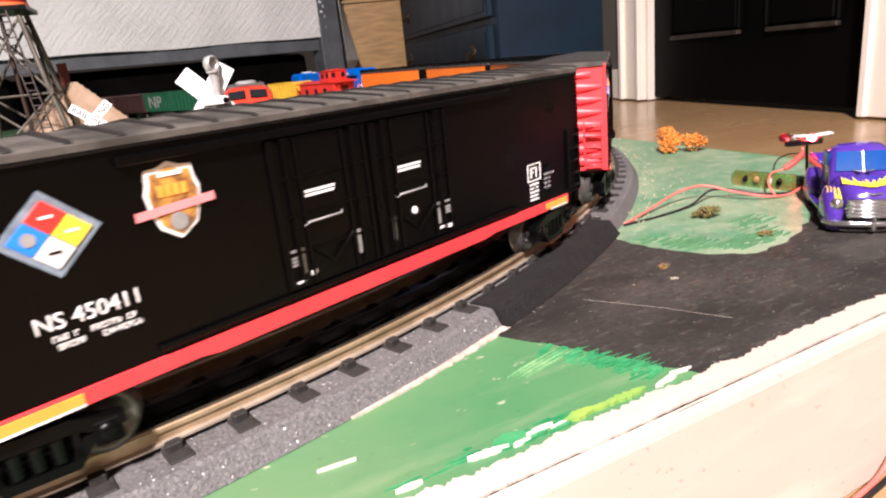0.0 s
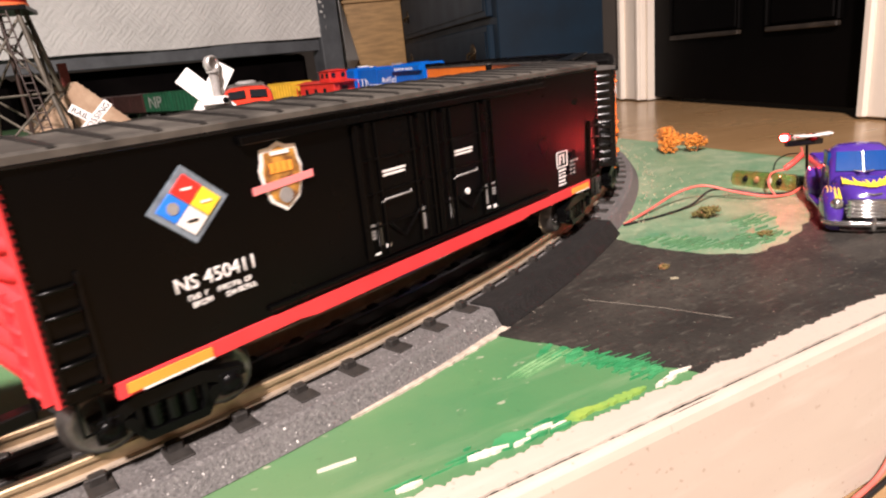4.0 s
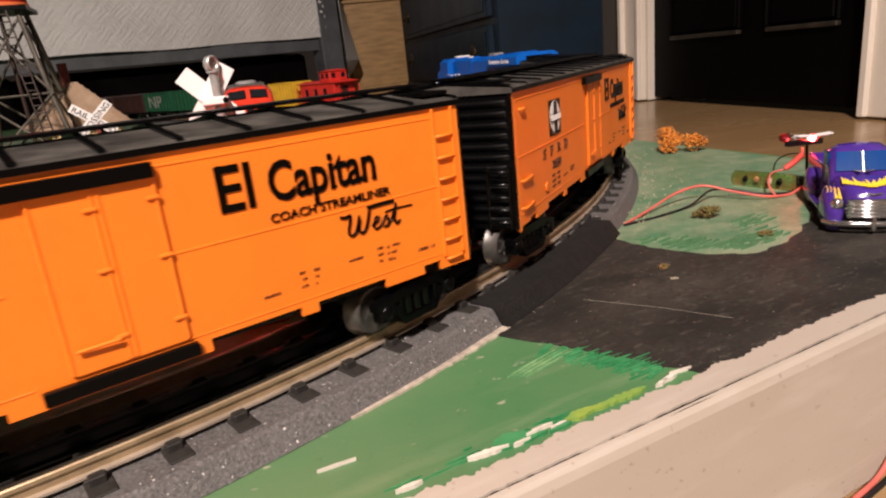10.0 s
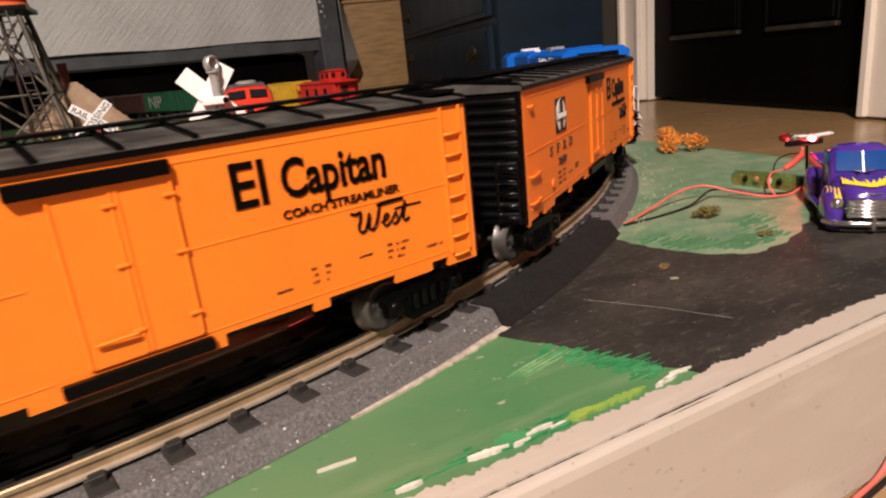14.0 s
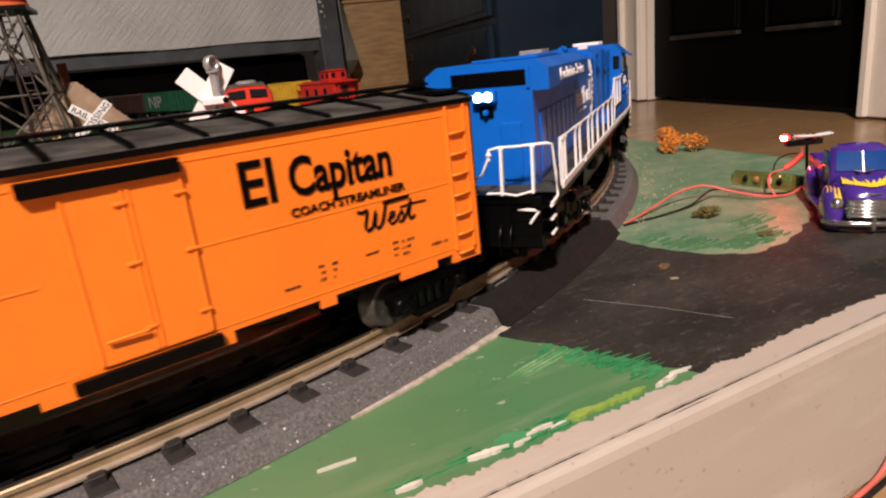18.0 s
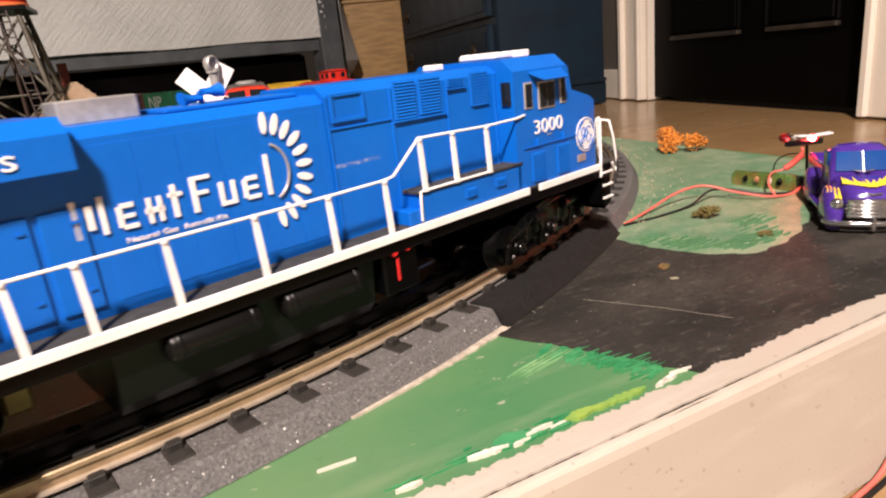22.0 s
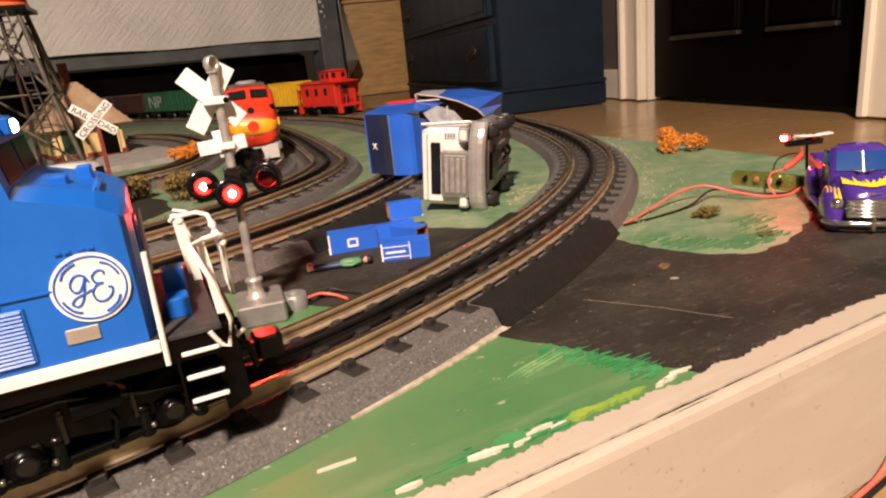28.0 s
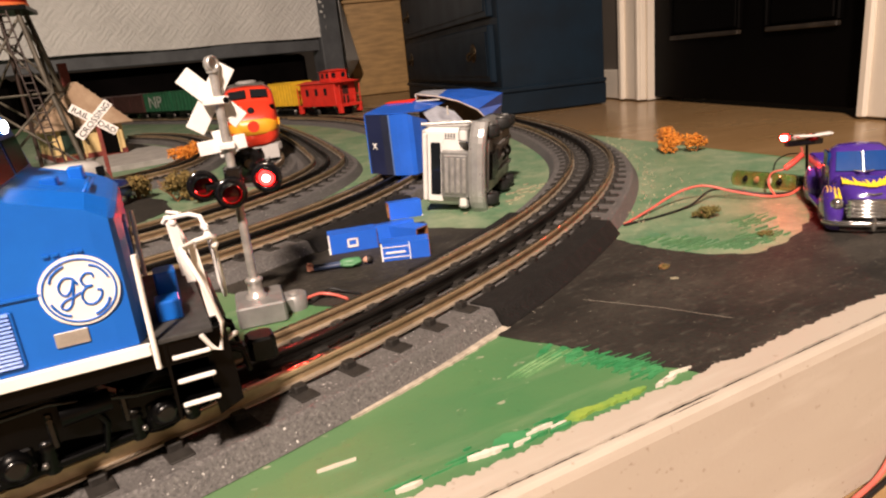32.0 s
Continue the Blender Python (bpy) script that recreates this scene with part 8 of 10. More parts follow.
# ======== purple pickup and its little signal ========
PURPLE = mat("purple_diecast_paint", (0.06, 0.025, 0.24), 0.22, var=0.08, scale=60, coat=0.8)
FLAME = mat("yellow_flame_decal", (0.85, 0.6, 0.03), 0.35, var=0.06)
BLUEGLASS = mat("blue_tinted_window", (0.004, 0.045, 0.2), 0.1, var=0.1, scale=30, spec=0.25)
CHROME2 = mat("bright_chrome", (0.78, 0.77, 0.75), 0.12, 0.95, var=0.1, scale=60)
yaw = math.radians(-111.2)
PK = Matrix.Translation((0.2421, 0.3533, ZB + 0.0006)) @ Matrix.Rotation(yaw, 4, "Z") @ Matrix.Scale(0.976, 4)
# local x: forward, y: to its left
pk = thing("toy_pickup", PK, "purple diecast toy pickup with yellow flame decals", "toy pickup")


def loft(secs):
    """Closed skin through outlines with the same number of points."""
    n = len(secs[0])
    vs = [p for s in secs for p in s]
    fs = []
    for i in range(len(secs) - 1):
        for k in range(n):
            fs.append((i * n + k, i * n + (k + 1) % n, i * n + n + (k + 1) % n, i * n + n + k))
    fs += [tuple(range(n - 1, -1, -1)), tuple((len(secs) - 1) * n + k for k in range(n))]
    return Geo().add(vs, fs, True)


def car_section(x, w, z0, z1, crown=0.5, n=14):
    out = []
    for k in range(n):
        a = 2 * math.pi * k / n + math.pi / n
        c, s = math.cos(a), math.sin(a)
        out.append((x, w * math.copysign(abs(c) ** crown, c), (z0 + z1) / 2 + (z1 - z0) / 2 * math.copysign(abs(s) ** crown, s)))
    return out


part("hood", loft([car_section(x, w, 0.011, z, 0.6) for x, w, z in ((0.004, 0.0165, 0.0285), (0.014, 0.0155, 0.0285), (0.024, 0.0135, 0.0265), (0.030, 0.0115, 0.0235), (0.0325, 0.0085, 0.0195))]), PURPLE, pk, "rounded purple hood")
part("cabin", loft([car_section(x, w, 0.012, z, 0.55) for x, w, z in ((-0.018, 0.0145, 0.036), (-0.0165, 0.016, 0.0425), (-0.008, 0.0165, 0.0445), (0.0, 0.016, 0.0425), (0.0065, 0.0165, 0.031))]), PURPLE, pk, "rounded purple cab")
part("windshield", Geo().add([(0.0012, -0.013, 0.0405), (0.0012, 0.013, 0.0405), (0.0072, 0.0138, 0.0302), (0.0072, -0.0138, 0.0302), (-0.002, -0.013, 0.0395), (-0.002, 0.013, 0.0395), (0.004, 0.0138, 0.0295), (0.004, -0.0138, 0.0295)], [(0, 1, 2, 3), (7, 6, 5, 4), (0, 4, 5, 1), (1, 5, 6, 2), (2, 6, 7, 3), (3, 7, 4, 0)]), BLUEGLASS, pk, "blue tinted split windshield")
part("windshield_bar", Geo().tube([(0.0016, 0, 0.0406), (0.0076, 0, 0.0302)], 0.0006, 6), CHROME2, pk)
for e in (-1, 1):
    part("side_window", Geo().box(-0.0145, -0.002, e * 0.0158 - 0.0008, e * 0.0158 + 0.0008, 0.0315, 0.0395, 0.001), BLUEGLASS, pk, "blue tinted side window")
    part("front_fender", loft([[(x, e * (0.0175) + dy * w, 0.0005 + z * h) for dy, z in ((-1, 0.15), (-1, 0.7), (-0.6, 0.97), (0, 1.0), (0.6, 0.97), (1, 0.7), (1, 0.15))] for x, w, h in ((0.002, 0.0015, 0.014), (0.008, 0.0042, 0.0205), (0.016, 0.005, 0.0235), (0.025, 0.005, 0.0215), (0.031, 0.0042, 0.0165), (0.0335, 0.002, 0.011))]), PURPLE, pk, "bulging purple fender")
    part("headlight", Geo().lathe((0.0305, e * 0.0168, 0.0165), (1, 0, 0), [(0, 0.0034), (0.0015, 0.0033), (0.0028, 0.0022), (0.0032, 0.0008)], 14), CHROME2, pk, "chrome headlight")
    part("rear_fender", loft([[(x, e * 0.0165 + dy * w, 0.0005 + z * h) for dy, z in ((-1, 0.15), (-1, 0.7), (-0.6, 0.97), (0, 1.0), (0.6, 0.97), (1, 0.7), (1, 0.15))] for x, w, h in ((-0.058, 0.001, 0.012), (-0.05, 0.004, 0.0215), (-0.042, 0.0045, 0.023), (-0.034, 0.004, 0.0195), (-0.028, 0.0012, 0.012))]), PURPLE, pk)
    part("running_board", Geo().box(-0.03, 0.004, e * 0.018 - 0.003, e * 0.018 + 0.003, 0.0065, 0.0085, 0.0008), PURPLE, pk)
    part("bed_side", Geo().box(-0.066, -0.0195, e * 0.0145 - 0.0012, e * 0.0145 + 0.0012, 0.012, 0.0285, 0.0008), PURPLE, pk)
    for x in (0.0175, -0.043):
        w = part("wheel", Geo().lathe((x, e * 0.0165, 0.0085), (0, e, 0), [(-0.0028, 0.005), (-0.0026, 0.0078), (-0.0014, 0.0085), (0.0018, 0.0085), (0.0028, 0.0075), (0.0028, 0.0052)], 20), TYRE, pk, "black toy tyre")
        part("hubcap", Geo().lathe((x, e * 0.0185, 0.0085), (0, e, 0), [(0, 0.0052), (0.0008, 0.005), (0.0014, 0.003), (0.0018, 0.0012)], 16), CHROME2, w, "chrome hubcap")
part("bed_floor", Geo().box(-0.066, -0.019, -0.0133, 0.0133, 0.012, 0.0135), PURPLE, pk)
part("tailgate", Geo().box(-0.0675, -0.066, -0.0145, 0.0145, 0.011, 0.0285, 0.0006), PURPLE, pk)
gr = part("grille", Geo().box(0.031, 0.0335, -0.0118, 0.0118, 0.0085, 0.0192, 0.0012), CHROME2, pk, "chrome grille")
for k in range(5):
    part("grille_bar", Geo().tube([(0.0318, -0.0132 + 0.0006 * abs(k - 2), 0.0097 + 0.0021 * k), (0.0338, -0.008, 0.0097 + 0.0021 * k), (0.0345, 0.0, 0.0097 + 0.0021 * k), (0.0338, 0.008, 0.0097 + 0.0021 * k), (0.0318, 0.0132 - 0.0006 * abs(k - 2), 0.0097 + 0.0021 * k)], 0.0008, 8), CHROME2, gr)
bp = part("bumper", Geo().tube([(0.029, -0.0225, 0.0062), (0.034, -0.0195, 0.0062), (0.0362, -0.009, 0.0062), (0.0366, 0, 0.0062), (0.0362, 0.009, 0.0062), (0.034, 0.0195, 0.0062), (0.029, 0.0225, 0.0062)], 0.0017, 8), CHROME2, pk, "chrome bumper")
part("overrider", Geo().lathe((0.037, 0.0, 0.0025), (0, 0, 1), [(0, 0.0008), (0.002, 0.0016), (0.0055, 0.0016), (0.0075, 0.0008)], 8), CHROME2, bp)
part("hood_badge", Geo().tube([(0.0318, -0.004, 0.0222), (0.0326, 0, 0.0217), (0.0318, 0.004, 0.0222)], 0.0006, 5), CHROME2, pk)
part("roof_trim", Geo().tube([(0.0068, -0.005, 0.0302), (0.009, 0, 0.0298), (0.0068, 0.005, 0.0302)], 0.0005, 5), CHROME2, pk)
rf = random.Random(77)
for e in (-1, 1):
    for k in range(7):
        x = 0.0295 - 0.0012 * k
        y = e * (0.001 + 0.0018 * k)
        ln = 0.005 + 0.006 * rf.random()
        zb = 0.0242 + 0.0006 * min(k, 2)
        z = lambda q: 0.0254 + (0.0301 - 0.0247) * min(max((0.0295 - q) / 0.02, 0), 1) - abs(y) * 0.12
        g = Geo().add([(x, y - 0.0014, z(x) + 0.0002), (x, y + 0.0014, z(x) + 0.0002), (x - ln * 0.5, y + 0.0010 + e * 0.0004, z(x - ln * 0.5) + 0.0002), (x - ln, y + e * 0.001, z(x - ln) + 0.0001), (x - ln * 0.5, y - 0.0009, z(x - ln * 0.5) + 0.0002)], [(0, 1, 2, 3, 4)])
        part("flame_decal", g, FLAME, pk, "yellow flame decal")
    for k in range(4):
        x = 0.0305 - 0.001 * k
        y = e * (0.0175 + 0.0016 * (k - 1.5))
        g = Geo().add([(x, y - 0.0008, 0.0185), (x, y + 0.0008, 0.0185), (x - 0.006, y + 0.0004, 0.0232), (x - 0.009 - 0.001 * k, y, 0.0241), (x - 0.006, y - 0.0006, 0.0232)], [(0, 1, 2, 3, 4)])
        part("flame_decal", g, FLAME, pk, "yellow flame decal")

mini = thing("small_crossing_signal", Matrix.Translation((0.2619, 0.4374, ZB)) @ Matrix.Diagonal((1.08, 1.08, 0.86, 1)), "small crossing signal with two red LEDs beside the pickup", "crossing signal")
part("stand", Geo().box(-0.007, 0.007, -0.006, 0.006, 0.0, 0.0075, 0.0008), DARK, mini)
part("post", Geo().rod((0, 0, 0.007), (-0.003, -0.002, 0.0445), 0.0009), DARK, mini)
part("led_bar", Geo().box(-0.0165, 0.0075, -0.0035, 0.0, 0.036, 0.0405, 0.0008), GLOSSBLACK, mini)
for ang in (0.25, -0.35):
    r = Matrix.Translation((0.001, -0.003, 0.0435)) @ Matrix.Rotation(ang * 0.5, 4, "Z") @ Matrix.Rotation(ang * 0.3, 4, "Y")
    part("crossbuck_board", Geo().box(-0.0125, 0.0105, -0.0028, 0.0028, -0.0006, 0.0006, 0.0003, r), WHITE, mini, "white crossbuck board")
for dx, side, lz in ((-0.0166, 3, 0.0436), (0.0015, 4, 0.0415)):
    can = part("led_cup", Geo().lathe((dx, -0.001, lz - 0.0003), (-0.72, -0.694, 0), [(-0.0052, 0.0004), (-0.005, 0.003), (-0.001, 0.0034), (0.0008, 0.0035), (0.0008, 0.0033), (-0.0046, 0.0029), (-0.0048, 0.0004)], 14), GLOSSBLACK, mini, "black LED cup")
    d = Vector((-0.72, -0.694, 0)).normalized()
    led = part("led", Geo().lathe((0, 0, 0), (0, -1, 0), [(-0.0002, 0.0028), (0.0016, 0.0028), (0.0032, 0.0022), (0.004, 0.0008)], 14), REDLIT, mini, "red LED", Matrix.Translation((dx, -0.0015, lz)))
    part("led_core", Geo().lathe((0, -0.0022, 0), (0, -1, 0), [(0, 0.0021), (0.0012, 0.0020), (0.002, 0.0015), (0.0026, 0.0004)], 12), REDCORE, led)
    part("led_back", Geo().lathe((0, 0.0003, 0), (0, 1, 0), [(-0.0001, 0.0029), (0.0016, 0.0029), (0.0032, 0.0022), (0.004, 0.0008)], 14), REDGLASS, led, "dark red unlit LED side")
    FLASH.append((led, Matrix.Translation((dx, -0.0015, lz)) @ Matrix.Rotation(math.atan2(d.y, d.x) + math.pi / 2, 4, "Z"), side))
cable("red_wire", [(0.1168, 0.3886, ZB + 0.001), (0.140, 0.410, ZB + 0.003), (0.165, 0.428, ZB + 0.008), (0.186, 0.434, ZB + 0.010), (0.203, 0.425, ZB + 0.006), (0.220, 0.4145, ZB + 0.003), (0.240, 0.4200, ZB + 0.001), (0.2570, 0.4330, ZB + 0.003)], RED_WIRE, "red wire running over the board to the pickup", 0.0009)
cable("black_wire", [(0.1160, 0.3868, ZB + 0.001), (0.145, 0.4000, ZB + 0.001), (0.170, 0.415, ZB + 0.002), (0.190, 0.43, ZB + 0.007), (0.208, 0.432, ZB + 0.005), (0.225, 0.425, ZB + 0.002), (0.2440, 0.4260, ZB + 0.001), (0.2580, 0.4380, ZB + 0.002)], BLACK_WIRE, "black wire running over the board to the pickup", 0.0008)
cable("red_wire", [(0.2300, 0.4180, ZB + 0.001), (0.2290, 0.4260, ZB + 0.0070), (0.2350, 0.4360, ZB + 0.0125), (0.2420, 0.4400, ZB + 0.0135), (0.2495, 0.4385, ZB + 0.0157), (0.2560, 0.4352, ZB + 0.0233), (0.2550, 0.4352, ZB + 0.0300)], RED_WIRE, "red LED lead in a loop", 0.0007)
cable("black_wire", [(0.2440, 0.4493, ZB + 0.0124), (0.2452, 0.4470, ZB + 0.0200), (0.2516, 0.4428, ZB + 0.0243), (0.2600, 0.4374, ZB + 0.0243)], BLACK_WIRE, "thin black LED lead", 0.0005)
shrink = cable("heat_shrink_tube", [(0.2465, 0.4385, ZB + 0.0150), (0.2520, 0.4370, ZB + 0.0195), (0.2565, 0.4352, ZB + 0.0250)], mat("red_heat_shrink", (0.75, 0.09, 0.07), 0.4, var=0.08), "red heat-shrink sleeve on the LED lead", 0.0021)
# resistor and board under clear plastic
PCB = mat("green_circuit", (0.05, 0.13, 0.03), 0.3, var=0.3, scale=150, second=(0.12, 0.07, 0.012))
CLEAR = mat("clear_plastic", (0.92, 0.92, 0.88), 0.05, alpha=1.0)
sm = Matrix.Translation((0.2365, 0.4475, ZB)) @ Matrix.Rotation(math.radians(-56), 4, "Z")
sen = thing("flasher_circuit", sm, "green flasher circuit board in clear plastic tube", "circuit board")
part("circuit_board", Geo().box(-0.022, 0.022, -0.0005, 0.0005, 0.001, 0.011, 0.0002), PCB, sen)
for k, x in enumerate((-0.012, -0.004, 0.005, 0.012)):
    part("component", Geo().lathe((x, -0.0005, 0.0062), (0, -1, 0), [(0, 0.0018), (0.0014, 0.0018), (0.0018, 0.001)], 10), (DARK, CARD_BROWN, SILVER, DARK)[k], sen)
tube_ob = part("plastic_sleeve", Geo().lathe((-0.023, 0, 0.006), (1, 0, 0), [(0, 0.004), (0.0015, 0.006), (0.0445, 0.006), (0.046, 0.004)], 16), CLEAR, sen, "clear plastic sleeve")
tube_ob.visible_shadow = False


# ======== scenery clumps ========
def clump(name, c, rx, ry, rz, n, leaf, material, label, seed):
    """A bush: short twigs and many small ragged tufts."""
    r = random.Random(seed)
    th_ = thing(name, Matrix.Translation(c), label, "bush")
    tw, lv = Geo(), Geo()
    for k in range(9):
        a = r.uniform(0, 6.28)
        tip = Vector((math.cos(a) * rx * r.uniform(0.3, 0.85), math.sin(a) * ry * r.uniform(0.3, 0.85), rz * r.uniform(0.7, 1.7)))
        tw.tube([(0, 0, 0.0), tip * 0.5 + Vector((0, 0, rz * 0.1)), tip], 0.0004, 5)
    centres = []
    for k in range(7):
        a = r.uniform(0, 6.28)
        q = r.uniform(0.0, 0.75)
        centres.append((Vector((math.cos(a) * rx * q, math.sin(a) * ry * q, rz * r.uniform(0.55, 1.35))), r.uniform(0.35, 0.6)))
    for k in range(n):
        o, f = r.choice(centres)
        d = Vector((r.gauss(0, 1), r.gauss(0, 1), r.gauss(0, 1))).normalized() * (r.random() ** 0.4) * f
        p = o + Vector((d.x * rx, d.y * ry, d.z * rz))
        p.z = max(p.z, 0.0004)
        a = Vector((r.gauss(0, 1), r.gauss(0, 1), r.gauss(0, 1))).normalized() * leaf * r.uniform(0.6, 1.5)
        b = Vector((r.gauss(0, 1), r.gauss(0, 1), r.gauss(0, 1))).normalized() * leaf * r.uniform(0.5, 1.2)
        cc = a.cross(b).normalized() * leaf * 0.6
        lv.add([p - a, p + b, p + a, p - b, p + cc], [(0, 1, 4), (1, 2, 4), (2, 3, 4), (3, 0, 4), (3, 2, 1, 0)])
    part("twigs", tw, CARD_BROWN, th_)
    tagged(part("foliage", lv, material, th_), kind="stuff")
    return th_


LICHEN_O = mat("orange_lichen", (0.72, 0.27, 0.035), 0.9, var=0.2, scale=200, second=(0.5, 0.16, 0.02))
LICHEN_G = mat("olive_lichen", (0.15, 0.12, 0.03), 0.9, var=0.25, scale=200, second=(0.08, 0.07, 0.02))
LICHEN_B = mat("brown_lichen", (0.2, 0.13, 0.035), 0.9, var=0.25, scale=200, second=(0.12, 0.09, 0.03))
clump("orange_bush", (0.2335, 0.6330, ZB), 0.0185, 0.014, 0.0155, 760, 0.0015, LICHEN_O, "orange autumn lichen bush on the green board", 5)
clump("orange_bush", (0.2600, 0.6230, ZB), 0.0165, 0.010, 0.0105, 460, 0.0014, LICHEN_O, "small orange lichen bush on the green board", 6)
clump("olive_bush", (0.1690, 0.3860, ZB), 0.0095, 0.007, 0.0045, 480, 0.0010, LICHEN_G, "olive green lichen tuft on the green board", 7)
clump("olive_tuft", (0.1810, 0.3380, ZB), 0.004, 0.004, 0.0022, 150, 0.0008, LICHEN_G, "tiny olive lichen tuft by the road", 8)
clump("olive_tuft", (0.1105, 0.3020, ZB), 0.004, 0.003, 0.0018, 120, 0.0007, LICHEN_B, "tiny brown lichen tuft on the road", 9)
clump("orange_bush", (-0.3560, 0.9350, ZB), 0.028, 0.022, 0.019, 800, 0.0026, LICHEN_O, "orange lichen bush by the branch track", 10)
clump("brown_bush", (-0.2650, 0.6450, ZB), 0.026, 0.022, 0.017, 800, 0.0022, LICHEN_B, "brown lichen bush between the tracks", 11)
clump("brown_bush", (-0.2300, 0.6300, ZB), 0.022, 0.02, 0.014, 600, 0.0020, LICHEN_B, "low brown lichen bush between the tracks", 12)
clump("brown_bush", (-0.3200, 0.6800, ZB), 0.022, 0.02, 0.016, 600, 0.0022, LICHEN_B, "brown lichen bush near the parked cars", 13)


# ======== station, tower, parked cars, stored trains ========
SHINGLE = mat("tan_roof", (0.42, 0.3, 0.2), 0.8, var=0.2, scale=60, second=(0.33, 0.22, 0.14), bump=0.4, bump_scale=300)
CREAMWALL = mat("cream_station_wall", (0.7, 0.52, 0.24), 0.6, var=0.08, scale=60)
CONCRETE = mat("grey_platform", (0.3, 0.29, 0.27), 0.8, var=0.12, scale=60, bump=0.3)
BRICKRED = mat("brick_red_plastic", (0.2, 0.035, 0.025), 0.6, var=0.15, scale=100)
TOWERGREY = mat("tower_grey", (0.105, 0.09, 0.068), 0.6, 0.2, var=0.2, scale=60)
DARKGREEN = mat("dark_green_plastic", (0.01, 0.035, 0.02), 0.5, var=0.15)
HM = Matrix.Translation((-0.616, 1.158, ZB)) @ Matrix.Rotation(math.radians(38), 4, "Z") @ Matrix.Diagonal((1.0, 1.0, 1.08, 1))
st = thing("station_house", HM, "small cream station house with tan shingled roof", "model building")
part("platform", Geo().box(-0.06, 0.115, -0.255, 0.19, 0.0, 0.008, 0.001), CONCRETE, st, "grey platform slab")
part("wall", Geo().box(-0.055, 0.055, -0.045, 0.125, 0.008, 0.066, 0.001), CREAMWALL, st, "cream station walls")
part("plinth", Geo().box(-0.057, 0.057, -0.047, 0.127, 0.008, 0.016, 0.001), BRICKRED, st)
part("gable", Geo().prism([(-0.055, 0.066), (0.055, 0.066), (0.0, 0.118)], "y", -0.045, 0.125), SHINGLE, st)
for e in (-1, 1):
    rf_ = part("roof_slope", Geo().add([(0, -0.058, 0.1265), (0, 0.14, 0.1265), (e * 0.072, 0.14, 0.058), (e * 0.072, -0.058, 0.058), (0, -0.058, 0.1235), (0, 0.14, 0.1235), (e * 0.072, 0.14, 0.055), (e * 0.072, -0.058, 0.055)], [(0, 1, 2, 3), (7, 6, 5, 4), (0, 4, 5, 1), (1, 5, 6, 2), (2, 6, 7, 3), (3, 7, 4, 0)]), SHINGLE, st, "tan shingled roof slope")
    for k in range(9):
        t0 = k / 9
        x, z = e * 0.072 * (t0 + 0.1), 0.1265 - 0.0685 * (t0 + 0.1)
        part("shingle_course", Geo().box(min(x, x + e * 0.0012), max(x, x + e * 0.0012), -0.0583, 0.1403, z - 0.0004, z + 0.0012), SHINGLE, rf_)
part("hip_front", Geo().add([(-0.072, -0.0600, 0.0575), (0.072, -0.0600, 0.0575), (0, -0.0590, 0.1262), (-0.072, -0.0565, 0.0555), (0.072, -0.0565, 0.0555), (0, -0.0555, 0.1235)], [(0, 1, 2), (5, 4, 3), (0, 3, 4, 1), (1, 4, 5, 2), (2, 5, 3, 0)]), SHINGLE, st, "tan shingled gable front")
part("chimney", Geo().box(-0.008, 0.006, 0.02, 0.034, 0.1, 0.158, 0.001), BRICKRED, st, "dark red chimney")
for x0, x1, nm, m_ in ((-0.042, -0.012, "window", DARKGREEN), (0.018, 0.044, "doorway", SHADOWDARK)):
    w = part(nm, Geo().box(x0, x1, -0.0475, -0.0445, 0.018 if nm == "window" else 0.01, 0.056, 0.0005), m_, st)
    part("frame", Geo().box(x0 - 0.003, x0, -0.0485, -0.0445, 0.01, 0.06, 0.0004), CREAMWALL, w)
    part("frame", Geo().box(x1, x1 + 0.003, -0.0485, -0.0445, 0.01, 0.06, 0.0004), CREAMWALL, w)
for y0, y1 in ((-0.03, -0.005), (0.01, 0.033)):
    w = part("window", Geo().box(0.0545, 0.0575, y0, y1, 0.01, 0.056, 0.0005), SHADOWDARK, st)
    part("frame", Geo().box(0.0545, 0.0585, y1, y1 + 0.004, 0.01, 0.06, 0.0004), CREAMWALL, w)
    part("frame", Geo().box(0.0545, 0.0585, y0 - 0.004, y0, 0.01, 0.06, 0.0004), CREAMWALL, w)

# hand-lettered crossbuck on a brown post
XP = Vector((-0.3615, 0.7134, ZB))
xb = thing("wooden_crossbuck", Matrix.Translation(XP) @ Matrix.Rotation(math.radians(27), 4, "Z") @ Matrix.Scale(0.73, 4), "white railroad crossing sign on a brown post", "crossing sign")
part("post", Geo().box(-0.003, 0.003, -0.003, 0.003, 0.0, 0.124, 0.0006), BRICKRED, xb, "dark red post")
for ang, words, back in ((math.radians(43), "CROSSING", 0.0), (math.radians(-38), "RAIL  ROAD", 0.0012)):
    r = Matrix.Translation((-0.003, -0.0045 + back, 0.1195)) @ Matrix.Rotation(-ang, 4, "Y")
    b = part("sign_board", Geo().box(-0.034, 0.034, -0.0006, 0.0006, -0.0065, 0.0065, 0.0003, r), WHITE, xb, "white lettered board")
    letters("sign_words", words, 0.0115, BLACK, xb, r @ Matrix.Translation((-0.031, -0.0008, -0.0042)) @ Matrix.Rotation(math.pi / 2, 4, "X"), width=0.062)

